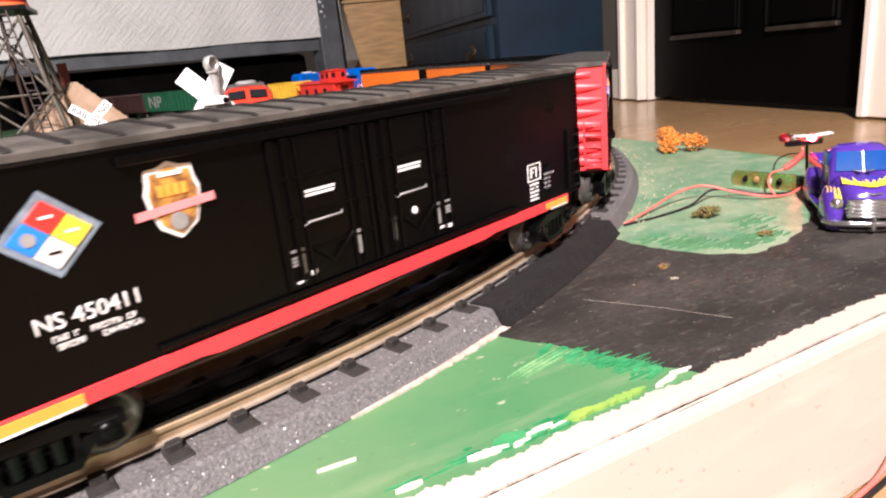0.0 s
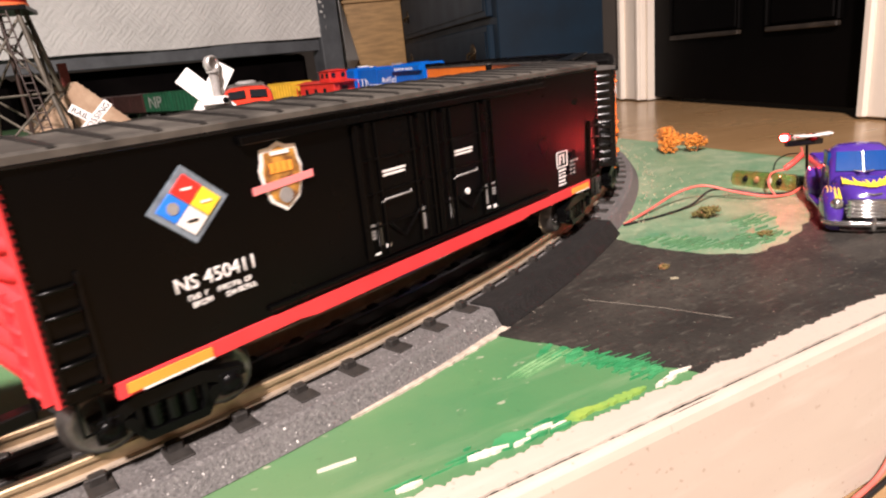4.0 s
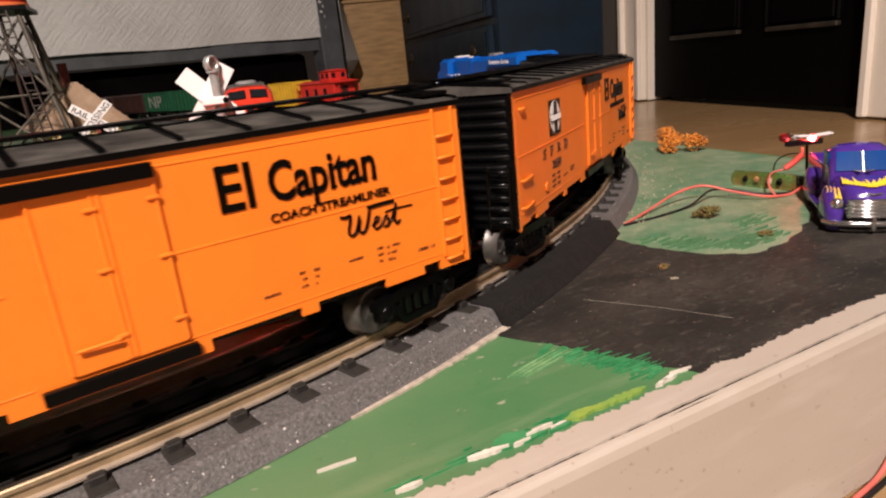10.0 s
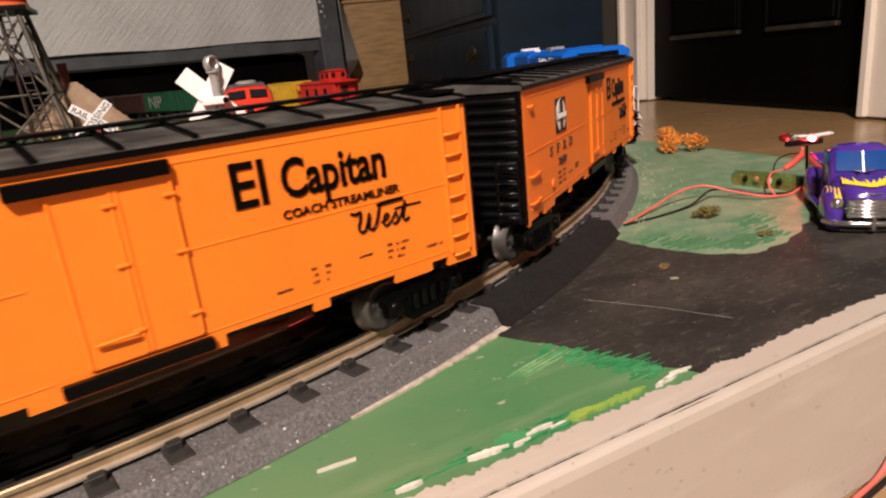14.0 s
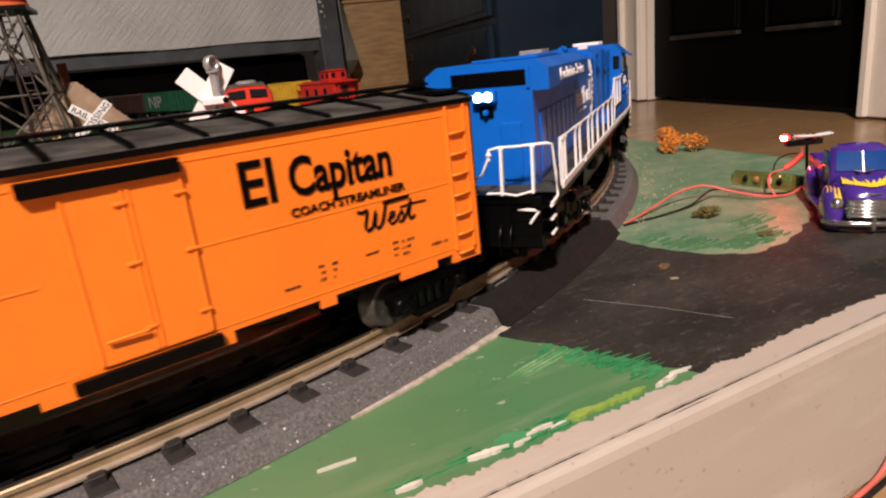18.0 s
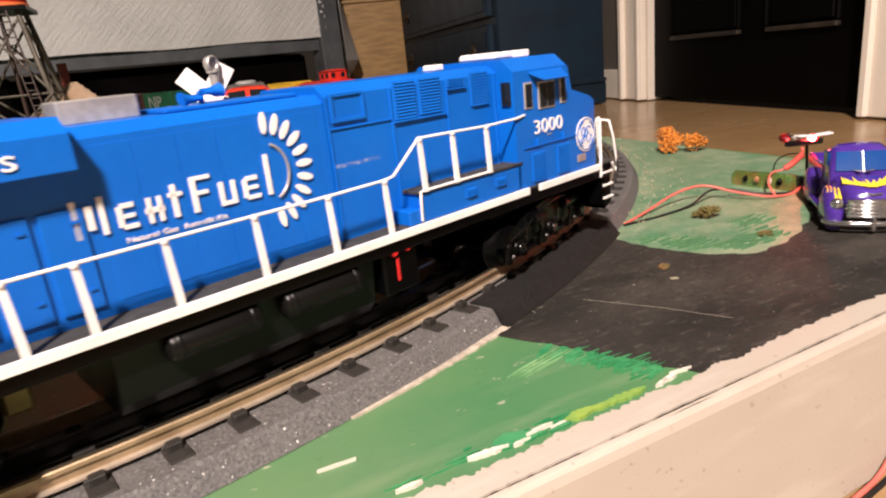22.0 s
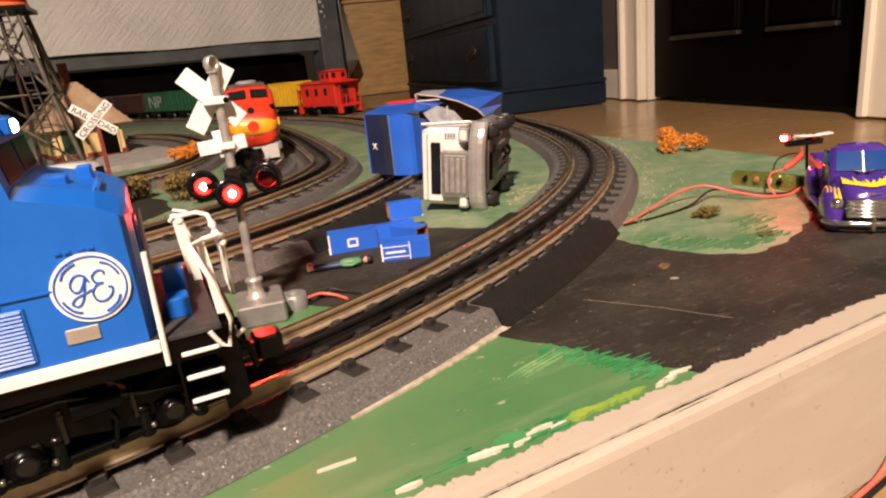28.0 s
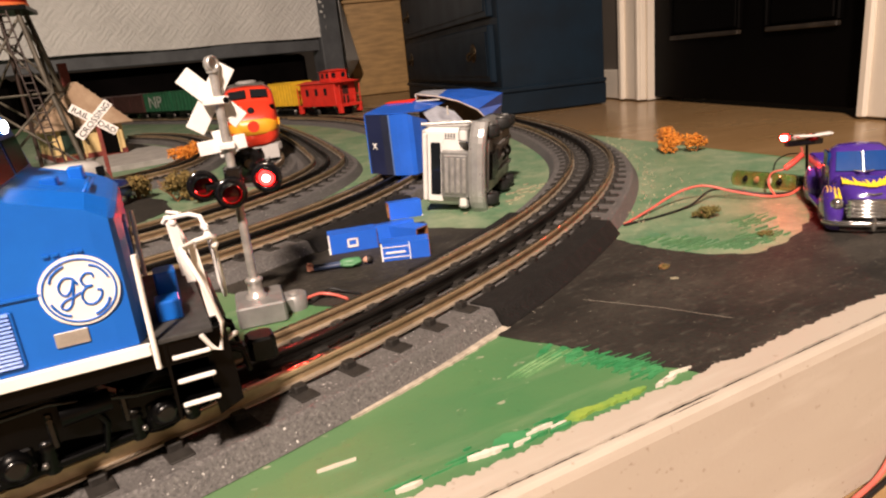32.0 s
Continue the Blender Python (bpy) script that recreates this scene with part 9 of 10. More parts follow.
# water tower: four braced legs under a platform
tw = thing("water_tower", Matrix.Translation((-0.640, 1.055, ZB)) @ Matrix.Rotation(math.radians(20), 4, "Z"), "tall grey braced water tower with red tank", "model tower")
hb, ht, zt = 0.075, 0.030, 0.245
legs = []
for sx, sy in ((-1, -1), (1, -1), (1, 1), (-1, 1)):
    a, b = Vector((sx * hb, sy * hb, 0)), Vector((sx * ht, sy * ht, zt))
    legs.append((a, b))
    part("leg", Geo().tube([a, a.lerp(b, 0.5) + Vector((sx * -0.004, sy * -0.004, 0)), b], 0.0042, 6), TOWERGREY, tw)
    part("foot", Geo().box(sx * hb - 0.009, sx * hb + 0.009, sy * hb - 0.009, sy * hb + 0.009, 0, 0.008, 0.001), CONCRETE, tw)
for k in range(4):
    (a0, a1), (b0, b1) = legs[k], legs[(k + 1) % 4]
    for t0, t1 in ((0.03, 0.5), (0.5, 0.97)):
        part("brace", Geo().rod(a0.lerp(a1, t0), b0.lerp(b1, t1), 0.0022, n=6), TOWERGREY, tw)
        part("brace", Geo().rod(b0.lerp(b1, t0), a0.lerp(a1, t1), 0.0022, n=6), TOWERGREY, tw)
    for t0 in (0.5,):
        part("strut", Geo().rod(a0.lerp(a1, t0), b0.lerp(b1, t0), 0.0016, n=6), TOWERGREY, tw)
LADDERBROWN = mat("dark_brown_ladder", (0.03, 0.014, 0.009), 0.5, var=0.15)
ladder_a, ladder_b = Vector((0.045, -0.088, 0.0)), Vector((0.012, -0.045, zt))
for e in (-1, 1):
    part("ladder_rail", Geo().rod(ladder_a + Vector((e * 0.0065, 0, 0)), ladder_b + Vector((e * 0.0065, 0, 0)), 0.0014, n=5), LADDERBROWN, tw)
for k in range(22):
    p = ladder_a.lerp(ladder_b, (k + 0.5) / 22)
    part("ladder_rung", Geo().rod(p - Vector((0.0065, 0, 0)), p + Vector((0.0065, 0, 0)), 0.0011, n=5), LADDERBROWN, tw)
part("platform", Geo().box(-0.045, 0.045, -0.045, 0.045, zt, zt + 0.007, 0.001), DARK, tw, "black platform")
part("tank", Geo().lathe((0, 0, zt + 0.007), (0, 0, 1), [(0, 0.040), (0.002, 0.041), (0.075, 0.041), (0.078, 0.044), (0.105, 0.006), (0.108, 0.002)], 28), mat("red_tank", (0.5, 0.03, 0.012), 0.4, var=0.1), tw, "red water tank")
part("tank_band", Geo().lathe((0, 0, zt + 0.0065), (0, 0, 1), [(0, 0.0425), (0.006, 0.0425), (0.0065, 0.041)], 28), mat("orange_band", (0.7, 0.16, 0.05), 0.4, var=0.1), tw)
part("downpipe", Geo().rod((0, 0, 0), (0, 0, zt), 0.003), LADDERBROWN, tw)


def toy_car(name, m, ln, w, h, low, top, label, wagon, glazed=True):
    c = thing(name, m, label, "toy car", "parked toy cars")
    a = ln / 2
    part("body", loft([car_section(x * a, w / 2 * q, 0.006, 0.006 + h * 0.5 * z, 0.45) for x, q, z in ((-1, 0.86, 0.85), (-0.9, 0.97, 1.0), (-0.2, 1.0, 1.05), (0.6, 1.0, 1.0), (0.93, 0.94, 0.9), (1.0, 0.8, 0.7))]), low, c)
    if wagon:
        secs = ((-0.97, 0.84, 0.6), (-0.88, 0.93, 0.93), (-0.4, 0.95, 1.0), (0.25, 0.93, 0.97), (0.5, 0.88, 0.6))
    else:
        secs = ((-0.55, 0.78, 0.55), (-0.4, 0.8, 0.92), (0.0, 0.82, 1.0), (0.25, 0.8, 0.95), (0.42, 0.8, 0.5))
    part("roof", loft([car_section(x * a, w / 2 * q, 0.006 + h * 0.45, 0.006 + h * z, 0.5) for x, q, z in secs]), top, c)
    for e in (-1, 1):
        for x0, x1 in ((-0.72, -0.35), (-0.28, 0.1)) if glazed else ((0.1, 0.34),):
            part("side_window", Geo().box(x0 * a, x1 * a, e * w * 0.455 - 0.001, e * w * 0.455 + 0.001, 0.006 + h * 0.62, 0.006 + h * 0.84, 0.001), GLASSD, c)
        part("side_trim", Geo().box(-0.9 * a, 0.9 * a, e * w * 0.5 - 0.0006, e * w * 0.5 + 0.0006, 0.006 + h * 0.3, 0.006 + h * 0.33), CHROME2, c)
        for x in (-0.6, 0.62):
            wl = part("wheel", Geo().lathe((x * a, e * w * 0.42, 0.0085), (0, e, 0), [(-0.003, 0.005), (-0.0025, 0.008), (0.0015, 0.0085), (0.003, 0.0075), (0.003, 0.005)], 16), TYRE, c)
            part("hubcap", Geo().lathe((x * a, e * w * 0.46, 0.0085), (0, e, 0), [(0, 0.005), (0.001, 0.0045), (0.0016, 0.002)], 12), CHROME2, wl)
    part("rear_window", Geo().box(-a * 0.96, -a * 0.9, -w * 0.3, w * 0.3, 0.006 + h * 0.62, 0.006 + h * 0.85, 0.001), GREYLINE, c)
    for x in (-a - 0.001, a + 0.001):
        part("bumper", Geo().tube([(x * 0.96, -w * 0.46, 0.011), (x, -w * 0.3, 0.0105), (x, w * 0.3, 0.0105), (x * 0.96, w * 0.46, 0.011)], 0.0022, 6), CHROME2, c, "chrome bumper")
    for e in (-1, 1):
        part("tail_light", Geo().lathe((-a + 0.001, e * w * 0.36, 0.006 + h * 0.33), (-1, 0, 0), [(0, 0.0025), (0.0015, 0.0018)], 10), REDKNOB, c)
    return c


VANBLUE = mat("toy_navy_paint", (0.012, 0.03, 0.16), 0.3, var=0.08, coat=0.5)
VANWHITE = mat("toy_white_paint", (0.75, 0.74, 0.72), 0.3, var=0.05, coat=0.4)
YELCAR = mat("toy_cream_yellow", (0.62, 0.5, 0.24), 0.35, var=0.06, coat=0.4)
van = toy_car("toy_van", Matrix.Translation((-0.352, 0.629, ZB)) @ Matrix.Rotation(math.radians(72), 4, "Z") @ Matrix.Scale(0.95, 4), 0.098, 0.048, 0.05, VANBLUE, VANWHITE, "navy and white toy panel van parked between tracks", True, False)
for k in range(2):
    part("rear_lettering", Geo().box(-0.0495, -0.0485, -0.012 + 0.002 * k, 0.012 - 0.002 * k, 0.0355 - 0.004 * k, 0.0378 - 0.004 * k), GREYLINE, van, "grey lettering bars on the rear")
part("number_plate", Geo().box(-0.0502, -0.0492, -0.0075, 0.0075, 0.0245, 0.0268), VANWHITE, van, "pale plate")
toy_car("toy_sedan", Matrix.Translation((-0.413, 0.634, ZB)) @ Matrix.Rotation(math.radians(-68), 4, "Z"), 0.098, 0.042, 0.036, YELCAR, YELCAR, "cream yellow toy sedan parked beside the van", False)
toy_car("toy_sedan", Matrix.Translation((-0.47, 0.70, ZB)) @ Matrix.Rotation(math.radians(-60), 4, "Z"), 0.098, 0.042, 0.036, CHROME2, VANBLUE, "silver and blue toy sedan parked beside the van", False)

# red-nosed passenger diesel on the branch
WARRED = mat("warbonnet_red", (0.7, 0.045, 0.02), 0.35, var=0.06, coat=0.3)
WARYEL = mat("warbonnet_yellow", (0.85, 0.38, 0.03), 0.35, var=0.06)
SILVERP = mat("silver_paint", (0.42, 0.41, 0.4), 0.35, 0.6, var=0.1, scale=60)
f3 = thing("streamlined_diesel", Matrix.Translation((-0.2230, 0.822, ZR)) @ Matrix.Rotation(math.radians(105), 4, "Z") @ Matrix.Diagonal((0.96, 1.0, 0.96, 1)), "red and silver streamlined diesel locomotive on the branch track", "locomotive")
# local x: away from its nose; the nose faces the viewer


def nose_sec(x, w, z0, z1, p):
    return [(x, y, z) for _, y, z in car_section(0, w, z0, z1, p, 18)]


part("nose", loft([nose_sec(x, w, 0.022, z, p) for x, w, z, p in ((-0.012, 0.018, 0.05, 0.6), (-0.009, 0.025, 0.060, 0.5), (0.002, 0.0295, 0.070, 0.45), (0.016, 0.0315, 0.0765, 0.42), (0.021, 0.032, 0.079, 0.4), (0.031, 0.032, 0.095, 0.4), (0.042, 0.032, 0.0985, 0.4))]), WARRED, f3, "rounded red nose")
part("body", loft([nose_sec(x, 0.032, 0.022, 0.0985, 0.38) for x in (0.042, 0.15, 0.3)]), SILVERP, f3, "silver ribbed body")
part("roof", Geo().box(0.05, 0.3, -0.024, 0.024, 0.0975, 0.1005, 0.001), NSROOF, f3, "grey roof with fans")
for x in (0.1, 0.15, 0.2, 0.25):
    part("roof_fan", Geo().lathe((x, 0, 0.1005), (0, 0, 1), [(0, 0.014), (0.003, 0.014), (0.004, 0.011)], 18), GREYLINE, f3)
part("skirt", Geo().box(-0.006, 0.3, -0.031, 0.031, 0.0135, 0.0235, 0.002), SILVERP, f3)
for e in (-1, 1):
    part("windshield", Geo().add([(0.0205, e * 0.003, 0.0832), (0.0205, e * 0.0235, 0.0826), (0.0265, e * 0.0235, 0.0922), (0.0265, e * 0.003, 0.0935), (0.027, e * 0.003, 0.0832), (0.027, e * 0.0255, 0.0826), (0.033, e * 0.0255, 0.0922), (0.033, e * 0.003, 0.0935)], [(0, 1, 2, 3), (7, 6, 5, 4), (0, 4, 5, 1), (1, 5, 6, 2), (2, 6, 7, 3), (3, 7, 4, 0)]), GLASSD, f3, "dark windshield")
    part("side_stripe", Geo().box(-0.002, 0.09, e * 0.0318 - 0.0012, e * 0.0318 + 0.0012, 0.045, 0.054, 0.0005), WARYEL, f3, "yellow stripe")
    part("number_board", Geo().box(0.004, 0.016, e * 0.027 - 0.003, e * 0.027 + 0.003, 0.066, 0.072, 0.001), BLACK, f3)
part("nose_band", loft([nose_sec(x, w, 0.036, 0.056, p) for x, w, p in ((-0.0128, 0.0185, 0.6), (-0.0098, 0.0256, 0.5), (0.0015, 0.0301, 0.45), (0.016, 0.0321, 0.42))]), WARYEL, f3, "yellow nose band")
part("nose_emblem", Geo().lathe((-0.0125, 0, 0.047), (-1, 0, 0), [(0, 0.0075), (0.0006, 0.0072)], 18), WARRED, f3)
part("headlight", Geo().lathe((-0.002, 0, 0.0665), (-1, 0, 0.35), [(0, 0.0042), (0.003, 0.0042), (0.0035, 0.003)], 14), GLASSD, f3)
part("pilot", Geo().prism([(-0.013, 0.004), (-0.009, 0.022), (0.01, 0.022), (0.01, 0.004)], "y", -0.026, 0.026), SILVERP, f3, "silver pilot")
part("coupler", Geo().box(-0.022, -0.01, -0.005, 0.005, 0.012, 0.019, 0.001), DARK, f3)
for x in (0.05, 0.24):
    t = part("truck", Geo().box(x - 0.034, x + 0.034, -0.027, 0.027, 0.0085, 0.022, 0.003), DARK, f3, "dark grey truck")
    for dx in (-0.022, 0.022):
        ob = new("wheelset", WHEELS)
        ob.parent = t
        ob.matrix_basis = Matrix.Translation((x + dx, 0, WHEELZ))
part("handrail", Geo().tube([(-0.004, 0.031, 0.02), (-0.006, 0.0335, 0.035), (-0.003, 0.0325, 0.05)], 0.0008, 5), SILVERP, f3)


def stored_car(name, m, ln, h, material, label, hopper=False):
    c = thing(name, m, label, "freight car", "stored train")
    w = 0.029
    if hopper:
        part("body", Geo().prism([(-w, 0.03), (-w, h), (-w + 0.002, h), (-w + 0.002, 0.033), (w - 0.002, 0.033), (w - 0.002, h), (w, h), (w, 0.03)], "x", -ln / 2, ln / 2), material, c)
        for e in (-1, 1):
            part("end_sheet", Geo().box(e * ln / 2 - 0.0012, e * ln / 2 + 0.0012, -w, w, 0.03, h), material, c)
        for k in range(8):
            x = -ln / 2 + ln * (k + 0.5) / 8
            part("side_rib", Geo().box(x - 0.0012, x + 0.0012, -w - 0.0016, -w + 0.0004, 0.03, h - 0.002, 0.0004), material, c)
        part("load", Geo().box(-ln / 2 + 0.003, ln / 2 - 0.003, -w + 0.003, w - 0.003, h - 0.02, h - 0.003, 0.002), SAND, c)
    else:
        part("body", Geo().box(-ln / 2, ln / 2, -w, w, 0.028, h, 0.001), material, c)
        part("roof", Geo().prism([(-w - 0.001, h - 0.001), (0, h + 0.004), (w + 0.001, h - 0.001)], "x", -ln / 2, ln / 2), material, c)
        part("door", Geo().box(-0.02, 0.02, -w - 0.0015, -w, 0.032, h - 0.004, 0.0005), material, c)
    part("top_chord", Geo().box(-ln / 2, ln / 2, -w - 0.0016, -w + 0.0004, h - 0.003, h, 0.0005), material, c)
    part("frame", Geo().box(-ln / 2, ln / 2, -0.02, 0.02, 0.022, 0.028), DARK, c)
    for x in (-ln / 2 + 0.04, ln / 2 - 0.04):
        t = part("truck", Geo().box(x - 0.024, x + 0.024, -0.026, 0.026, 0.009, 0.02, 0.003), DARK, c)
        for dx in (-0.016, 0.016):
            ob = new("wheelset", WHEELS)
            ob.parent = t
            ob.matrix_basis = Matrix.Translation((x + dx, 0, WHEELZ))
    return c


FADEDWHITE = mat("faded_white_lettering", (0.38, 0.4, 0.36), 0.6, var=0.2, scale=80)
NPGREEN = mat("green_hopper", (0.012, 0.1, 0.045), 0.5, var=0.1)
MAROON = mat("dark_maroon", (0.05, 0.012, 0.01), 0.6, var=0.15)
YCAR = mat("yellow_car_plastic", (0.7, 0.42, 0.03), 0.45, var=0.08)
# the stored train stands on a far line that comes towards the caboose
LA, LB = Vector((-0.172, 1.438)), Vector((-1.522, 2.818))
LD = (LB - LA).normalized()


def siding(s):
    return LA + LD * s, LD


far_line = lay_track("siding_track", siding, -0.1, 2.4, "straight siding with a stored train", step=0.3)
ang = math.atan2(LD.y, LD.x)


def on_siding(s):
    p = LA + LD * s
    return Matrix.Translation((p.x, p.y, ZR)) @ Matrix.Rotation(ang + math.pi, 4, "Z")


cb = thing("red_caboose", on_siding(0.074) @ Matrix.Diagonal((0.87, 1.0, 1.0, 1)), "bright red plastic caboose at the end of a stored train", "caboose", "stored train")
CABRED = mat("caboose_red", (0.62, 0.03, 0.02), 0.4, var=0.08)
part("body", Geo().box(-0.075, 0.075, -0.029, 0.029, 0.026, 0.076, 0.001), CABRED, cb)
part("roof", Geo().prism([(-0.032, 0.0755), (0, 0.0815), (0.032, 0.0755)], "x", -0.095, 0.095), CABRED, cb)
part("cupola", Geo().box(0.012, 0.055, -0.024, 0.024, 0.078, 0.1, 0.001), CABRED, cb, "red cupola")
part("cupola_roof", Geo().prism([(-0.027, 0.1), (0, 0.104), (0.027, 0.1)], "x", 0.009, 0.058), CABRED, cb)
part("smoke_stack", Geo().rod((-0.03, 0.006, 0.08), (-0.03, 0.006, 0.098), 0.003), DARK, cb)
for x in (0.02, 0.04):
    part("cupola_window", Geo().box(x, x + 0.01, -0.0248, -0.0238, 0.086, 0.096), GLASSD, cb)
for y in (-0.018, 0.008):
    part("cupola_window", Geo().box(0.0545, 0.0556, y, y + 0.01, 0.086, 0.096), GLASSD, cb)
for x in (-0.05, -0.01, 0.03):
    part("side_window", Geo().box(x, x + 0.012, -0.0298, -0.0288, 0.05, 0.065), GLASSD, cb)
    part("side_window", Geo().box(x, x + 0.012, 0.0288, 0.0298, 0.05, 0.065), GLASSD, cb)
part("end_door", Geo().box(0.0745, 0.0756, -0.008, 0.008, 0.03, 0.068), MAROON, cb)
for e in (-1, 1):
    part("end_platform", Geo().box(min(e * 0.075, e * 0.095), max(e * 0.075, e * 0.095), -0.029, 0.029, 0.024, 0.029), CABRED, cb)
    for y in (-0.027, -0.012, 0.012, 0.027):
        part("railing_post", Geo().rod((e * 0.093, y, 0.029), (e * 0.093, y, 0.07 if abs(y) > 0.02 else 0.048), 0.0014, n=6), CABRED, cb)
    part("railing", Geo().tube([(e * 0.093, -0.027, 0.048), (e * 0.093, 0.027, 0.048)], 0.0012, 6), CABRED, cb)
    for y in (-0.026, 0.026):
        part("end_steps", Geo().box(min(e * 0.08, e * 0.094), max(e * 0.08, e * 0.094), y - 0.004, y + 0.004, 0.01, 0.026, 0.001), CABRED, cb)
for x in (-0.045, 0.045):
    t = part("truck", Geo().box(x - 0.022, x + 0.022, -0.026, 0.026, 0.009, 0.02, 0.003), DARK, cb)
    for dx in (-0.015, 0.015):
        ob = new("wheelset", WHEELS)
        ob.parent = t
        ob.matrix_basis = Matrix.Translation((x + dx, 0, WHEELZ))
stored_car("yellow_hopper_car", on_siding(0.225), 0.10, 0.084, YCAR, "yellow hopper car in the stored train", True)
stored_car("maroon_boxcar", on_siding(0.45), 0.24, 0.08, MAROON, "dark maroon boxcar in the stored train")
stored_car("green_hopper_car", on_siding(0.735), 0.20, 0.088, NPGREEN, "green hopper car in the stored train", True)
hop = stored_car("green_hopper_car", on_siding(0.955), 0.20, 0.088, NPGREEN, "green hopper car with white initials in the stored train", True)
letters("car_initials", "NP", 0.05, FADEDWHITE, hop, Matrix.Translation((-0.062, -0.0310, 0.042)) @ Matrix.Rotation(math.pi / 2, 4, "X"), width=0.1, bold=0.0006)
for s_far in (1.2, 1.48, 1.76, 2.04):
    stored_car("maroon_boxcar", on_siding(s_far), 0.26, 0.085, MAROON, "dark maroon boxcar in the stored train")

# dropped wire on the floor before the board
cable("red_wire", [(0.150, 0.205, 0.002), (0.166, 0.2145, 0.0035), (0.178, 0.223, 0.010), (0.2, 0.245, 0.012)], RED_WIRE, "red wire on the floor by the board", 0.0011)
cable("black_wire", [(0.152, 0.2035, 0.0015), (0.17, 0.2145, 0.0015), (0.19, 0.226, 0.003), (0.21, 0.24, 0.003)], BLACK_WIRE, "black wire on the floor by the board", 0.0011)
# hairs and fluff on the road
FLUFF = mat("pale_fluff", (0.3, 0.27, 0.22), 0.9)
part("fluff_hair", Geo().tube([(0.030 + 0.008 * math.cos(a), 0.262 + 0.007 * math.sin(a * 1.1), ZB + 0.0009) for a in [k * 0.35 for k in range(14)]], 0.00012, 4), FLUFF, board)
part("fluff_hair", Geo().tube([(0.062, 0.272, ZB + 0.0009), (0.09, 0.255, ZB + 0.0010), (0.115, 0.236, ZB + 0.0009)], 0.00009, 4), FLUFF, board)
part("fluff_hair", Geo().tube([(0.0035, 0.238, ZR - 0.0028), (0.0065, 0.243, ZR - 0.0022), (0.0085, 0.247, ZR - 0.0024), (0.006, 0.2475, ZR - 0.0024)], 0.0002, 4), FLUFF, board)
part("paint_chip", Geo().box(0.108, 0.112, 0.286, 0.288, ZB + 0.0005, ZB + 0.0012, 0.0003), SAND, board)


# ======== the train's run ========
RUN = [(0, 0.6058), (0.5, 0.5682), (1, 0.5301), (1.5, 0.4913), (2, 0.4527), (2.5, 0.4144), (3, 0.3762), (3.5, 0.3395), (4, 0.3035), (4.5, 0.2690), (5, 0.2340), (5.5, 0.1986), (6, 0.1597), (6.5, 0.1202), (7, 0.0822), (7.5, 0.0456), (8, 0.0088), (8.5, -0.0265), (9, -0.0633), (9.5, -0.1009), (10, -0.1375), (10.5, -0.1727), (11, -0.2092), (11.5, -0.2472), (12, -0.2843), (12.5, -0.3198), (13, -0.3557), (13.5, -0.3922), (14, -0.4286), (14.5, -0.4634)]
RUN += [(15, -0.501), (15.5, -0.539), (16, -0.577), (16.5, -0.6147), (17, -0.652), (17.5, -0.688), (18, -0.7248), (18.5, -0.7637), (19, -0.802), (19.5, -0.8402), (20, -0.8775), (20.5, -0.9145), (21, -0.9511), (21.5, -0.9863), (22, -1.021), (22.5, -1.0555), (23, -1.0895), (23.5, -1.1214), (24, -1.1454), (24.5, -1.1658), (25, -1.1855), (25.5, -1.2064)]
RUN += [(26, -1.2245), (26.5, -1.2350), (27, -1.2422), (27.5, -1.2476), (28, -1.2525), (28.5, -1.2538), (29, -1.2543), (30, -1.2543), (31, -1.2548), (32, -1.2548)]
RT, RS = [r[0] for r in RUN], [r[1] for r in RUN]


def run_at(t):
    """Smooth position of the train at t seconds."""
    k = max(0, min(len(RT) - 2, int(np.searchsorted(RT, t)) - 1))
    h = RT[k + 1] - RT[k]

    def slope(i):
        if i == 0 or i == len(RT) - 1:
            j = min(max(i, 1), len(RT) - 1)
            return (RS[j] - RS[j - 1]) / (RT[j] - RT[j - 1])
        return (RS[i + 1] - RS[i - 1]) / (RT[i + 1] - RT[i - 1])
    x = (t - RT[k]) / h
    a, b = slope(k) * h, slope(k + 1) * h
    return (2 * x ** 3 - 3 * x ** 2 + 1) * RS[k] + (x ** 3 - 2 * x ** 2 + x) * a + (3 * x ** 2 - 2 * x ** 3) * RS[k + 1] + (x ** 3 - x ** 2) * b


def car_pose(s, b):
    p, _ = track_at(s - b)
    q, _ = track_at(s + b)
    m = (p + q) / 2
    d = q - p
    return Matrix.Translation((m.x, m.y, ZR)) @ Matrix.Rotation(math.atan2(d.y, d.x), 4, "Z")


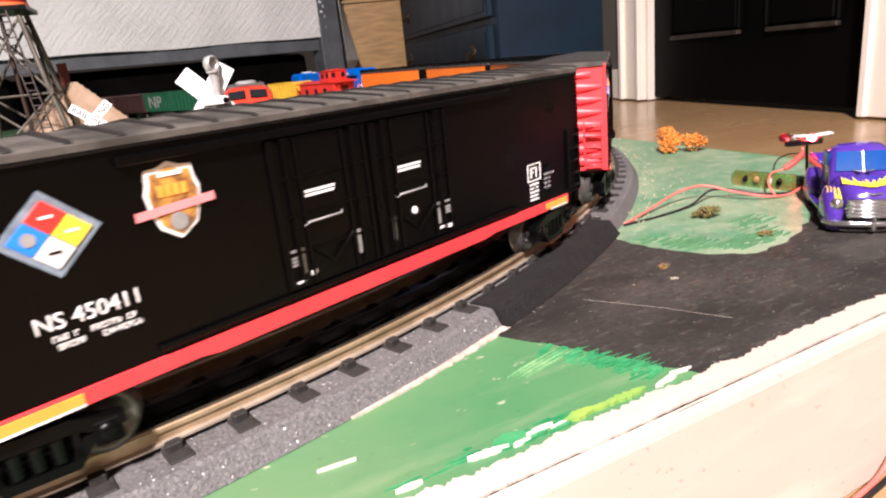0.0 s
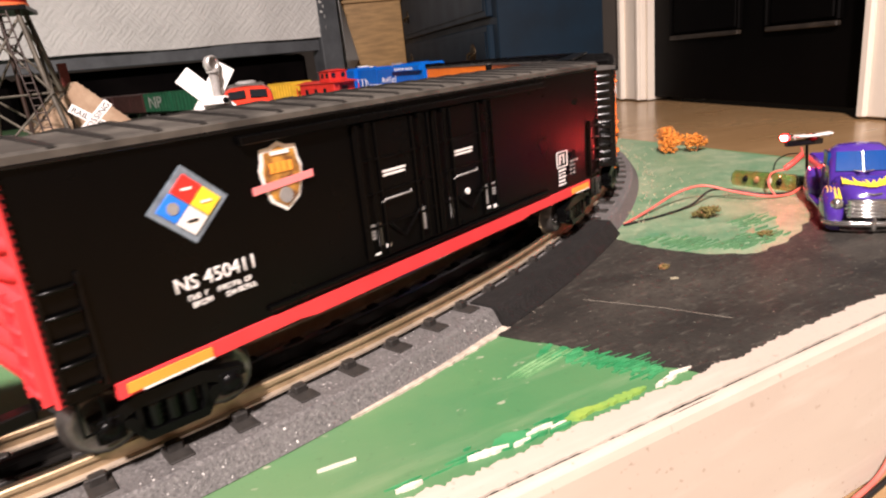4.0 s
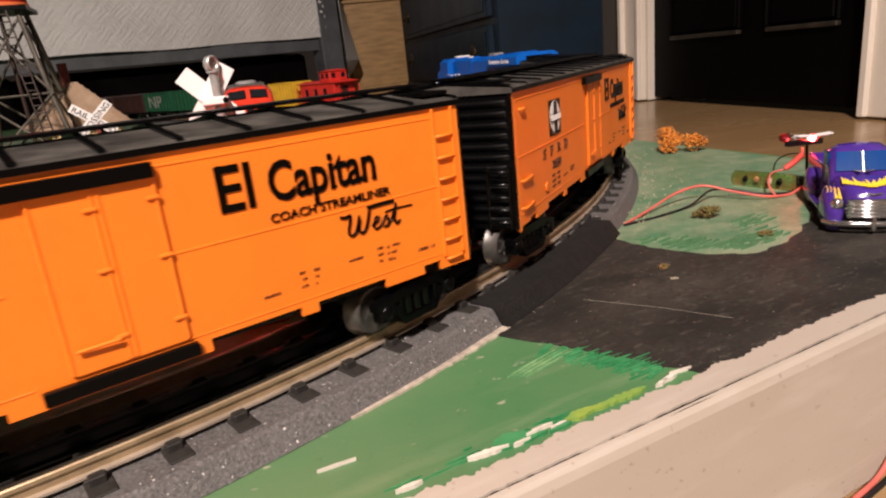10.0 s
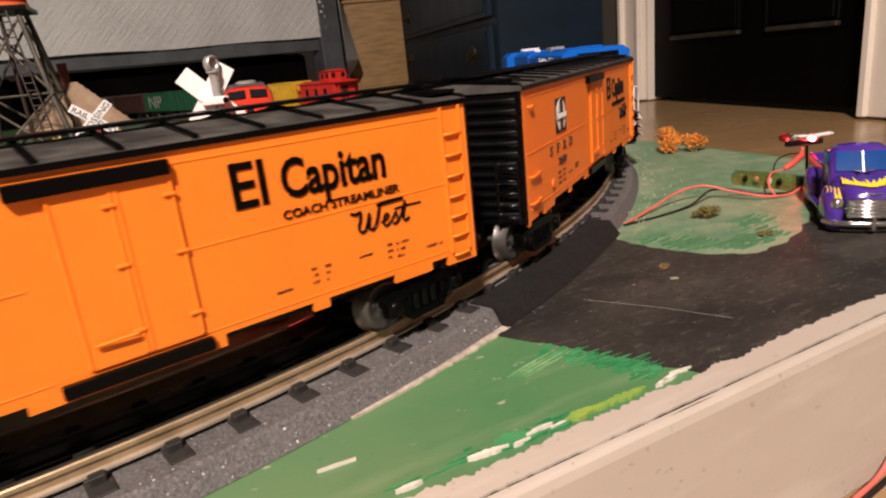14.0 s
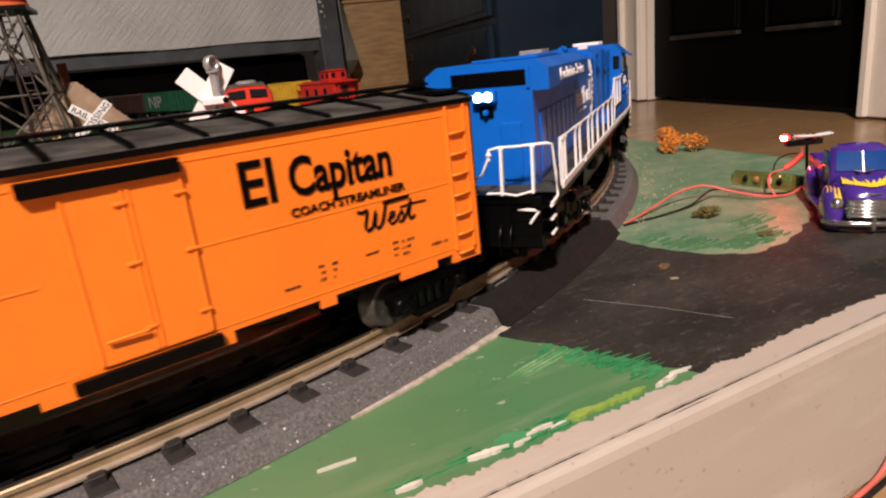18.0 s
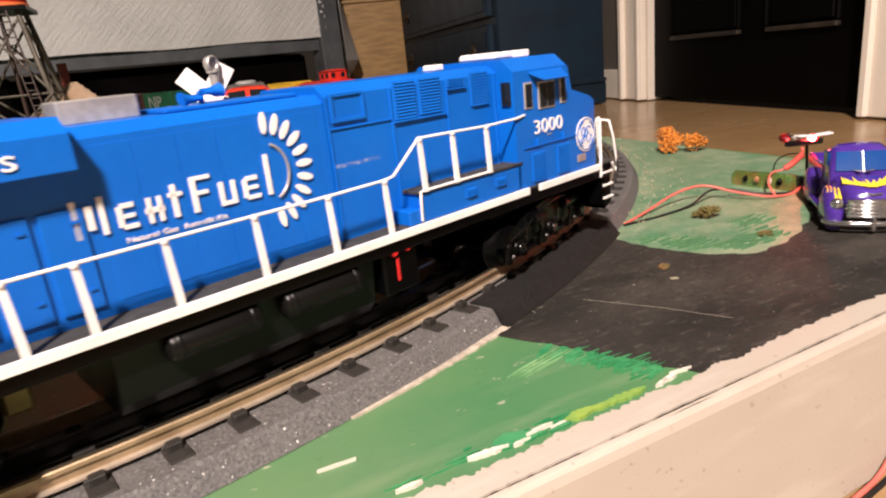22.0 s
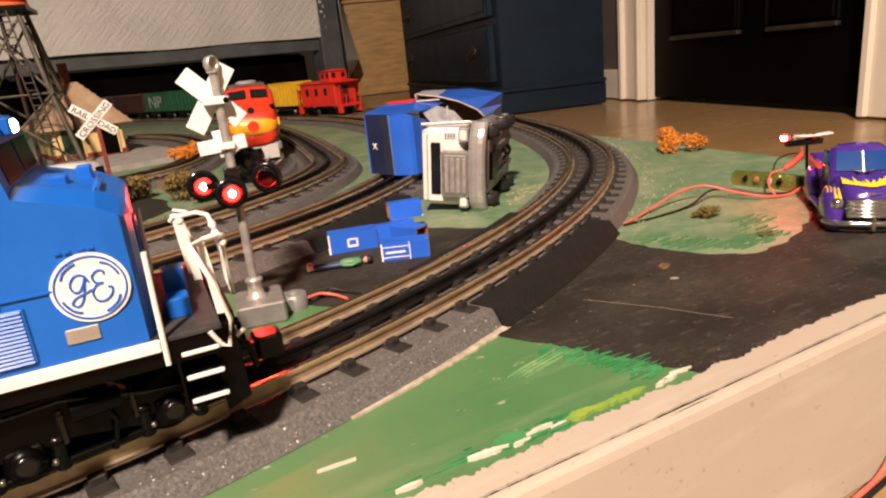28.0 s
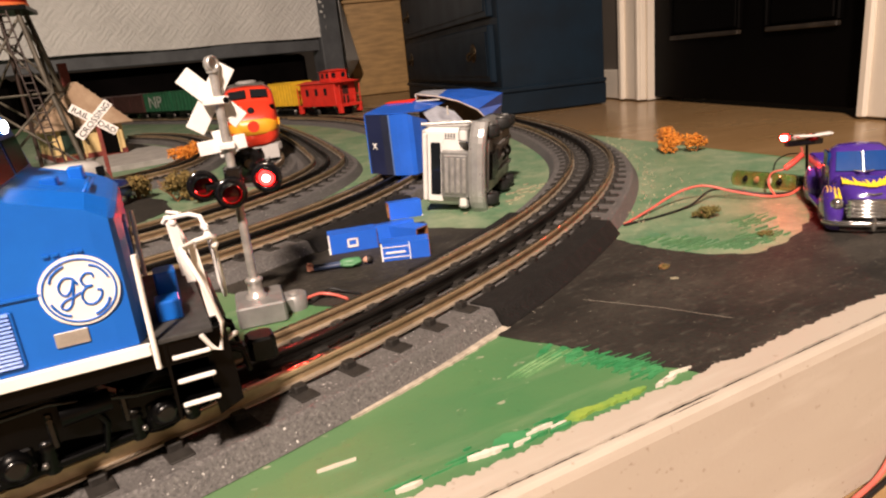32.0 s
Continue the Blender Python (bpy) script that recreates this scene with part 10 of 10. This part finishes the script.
def motions():
    times = [k * 0.25 for k in range(int(28.5 / 0.25) + 1)] + [29, 30, 31, 32]
    for ob, off, b in CARS:
        walk(ob, [(t, car_pose(run_at(t) + off, b)) for t in times])
        for tr, u in [x for x in TRUCKS if x[0].parent == ob]:
            rows = []
            for t in [k for k in range(0, 30)] + [32]:
                s = run_at(t) + off + u
                _, h = track_at(s)
                m = car_pose(run_at(t) + off, b)
                yaw = math.atan2(h.y, h.x) - m.to_euler().z
                yaw = (yaw + math.pi) % (2 * math.pi) - math.pi
                side = (m.inverted() @ Vector((*track_at(s)[0], 0))).y
                rows.append((t, Matrix.Translation((u, side, 0)) @ Matrix.Rotation(yaw, 4, "Z")))
            walk(tr, rows)
    spin_t = [k * 4 / 30 for k in range(int(28.6 * 30 / 4) + 1)] + [32]
    dist = [run_at(t) - run_at(0) for t in spin_t]
    for ob, m, r in SPIN:
        walk(ob, [(t, m @ Matrix.Rotation(d / r, 4, "Y")) for t, d in zip(spin_t, dist)])
    # flashing lamps: bright face out while lit
    near_on = [(27.2, 28.15), (29.1, 29.93), (30.85, 31.67)]
    near_left = [(0.2, 1.1), (2.0, 2.9), (3.8, 4.7), (5.6, 6.5), (7.4, 8.3), (9.2, 10.1), (11.0, 11.9), (12.8, 13.7), (14.6, 15.5), (16.4, 17.3), (18.2, 19.1), (19.6, 20.5), (21.5, 22.4), (23.3, 24.2), (25.1, 26.0)] + near_on
    far_left = [(0.6, 1.4), (2.2, 3.08), (3.9, 4.75), (5.8, 6.6), (7.4, 8.2), (9.0, 9.8), (10.6, 11.8), (12.6, 13.4), (14.2, 15.0), (15.9, 16.8), (17.6, 18.4), (19.2, 20.25), (21.0, 21.8), (22.6, 23.8), (24.6, 25.5), (26.2, 27.0), (27.8, 29.0), (29.8, 30.4), (31.3, 32.5)]

    def inverse(spans):
        out, last = [], -1.0
        for a, b in spans:
            out.append((last, a))
            last = b
        return out + [(last, 40.0)]

    plan = {0: near_left, 1: inverse(near_left), 2: near_left, 3: far_left, 4: inverse(far_left)}
    for ob, m, side in FLASH:
        spans = plan[side]

        def lit(t):
            return any(a <= t < b for a, b in spans)

        edges = sorted({x for s in spans for x in s if 0.1 < x < 31.9})
        rows, turn = [], 0 if lit(0) else 180
        rows.append((0, turn))
        for x in edges:
            target = turn + 180
            rows += [(x - 0.0667, turn), (x - 0.0333, turn + 60), (x, turn + 120), (x + 0.0333, target)]
            turn = target
        rows.append((32, turn))
        walk(ob, [(t, m @ Matrix.Rotation(math.radians(a), 4, "Z")) for t, a in rows])

motions()
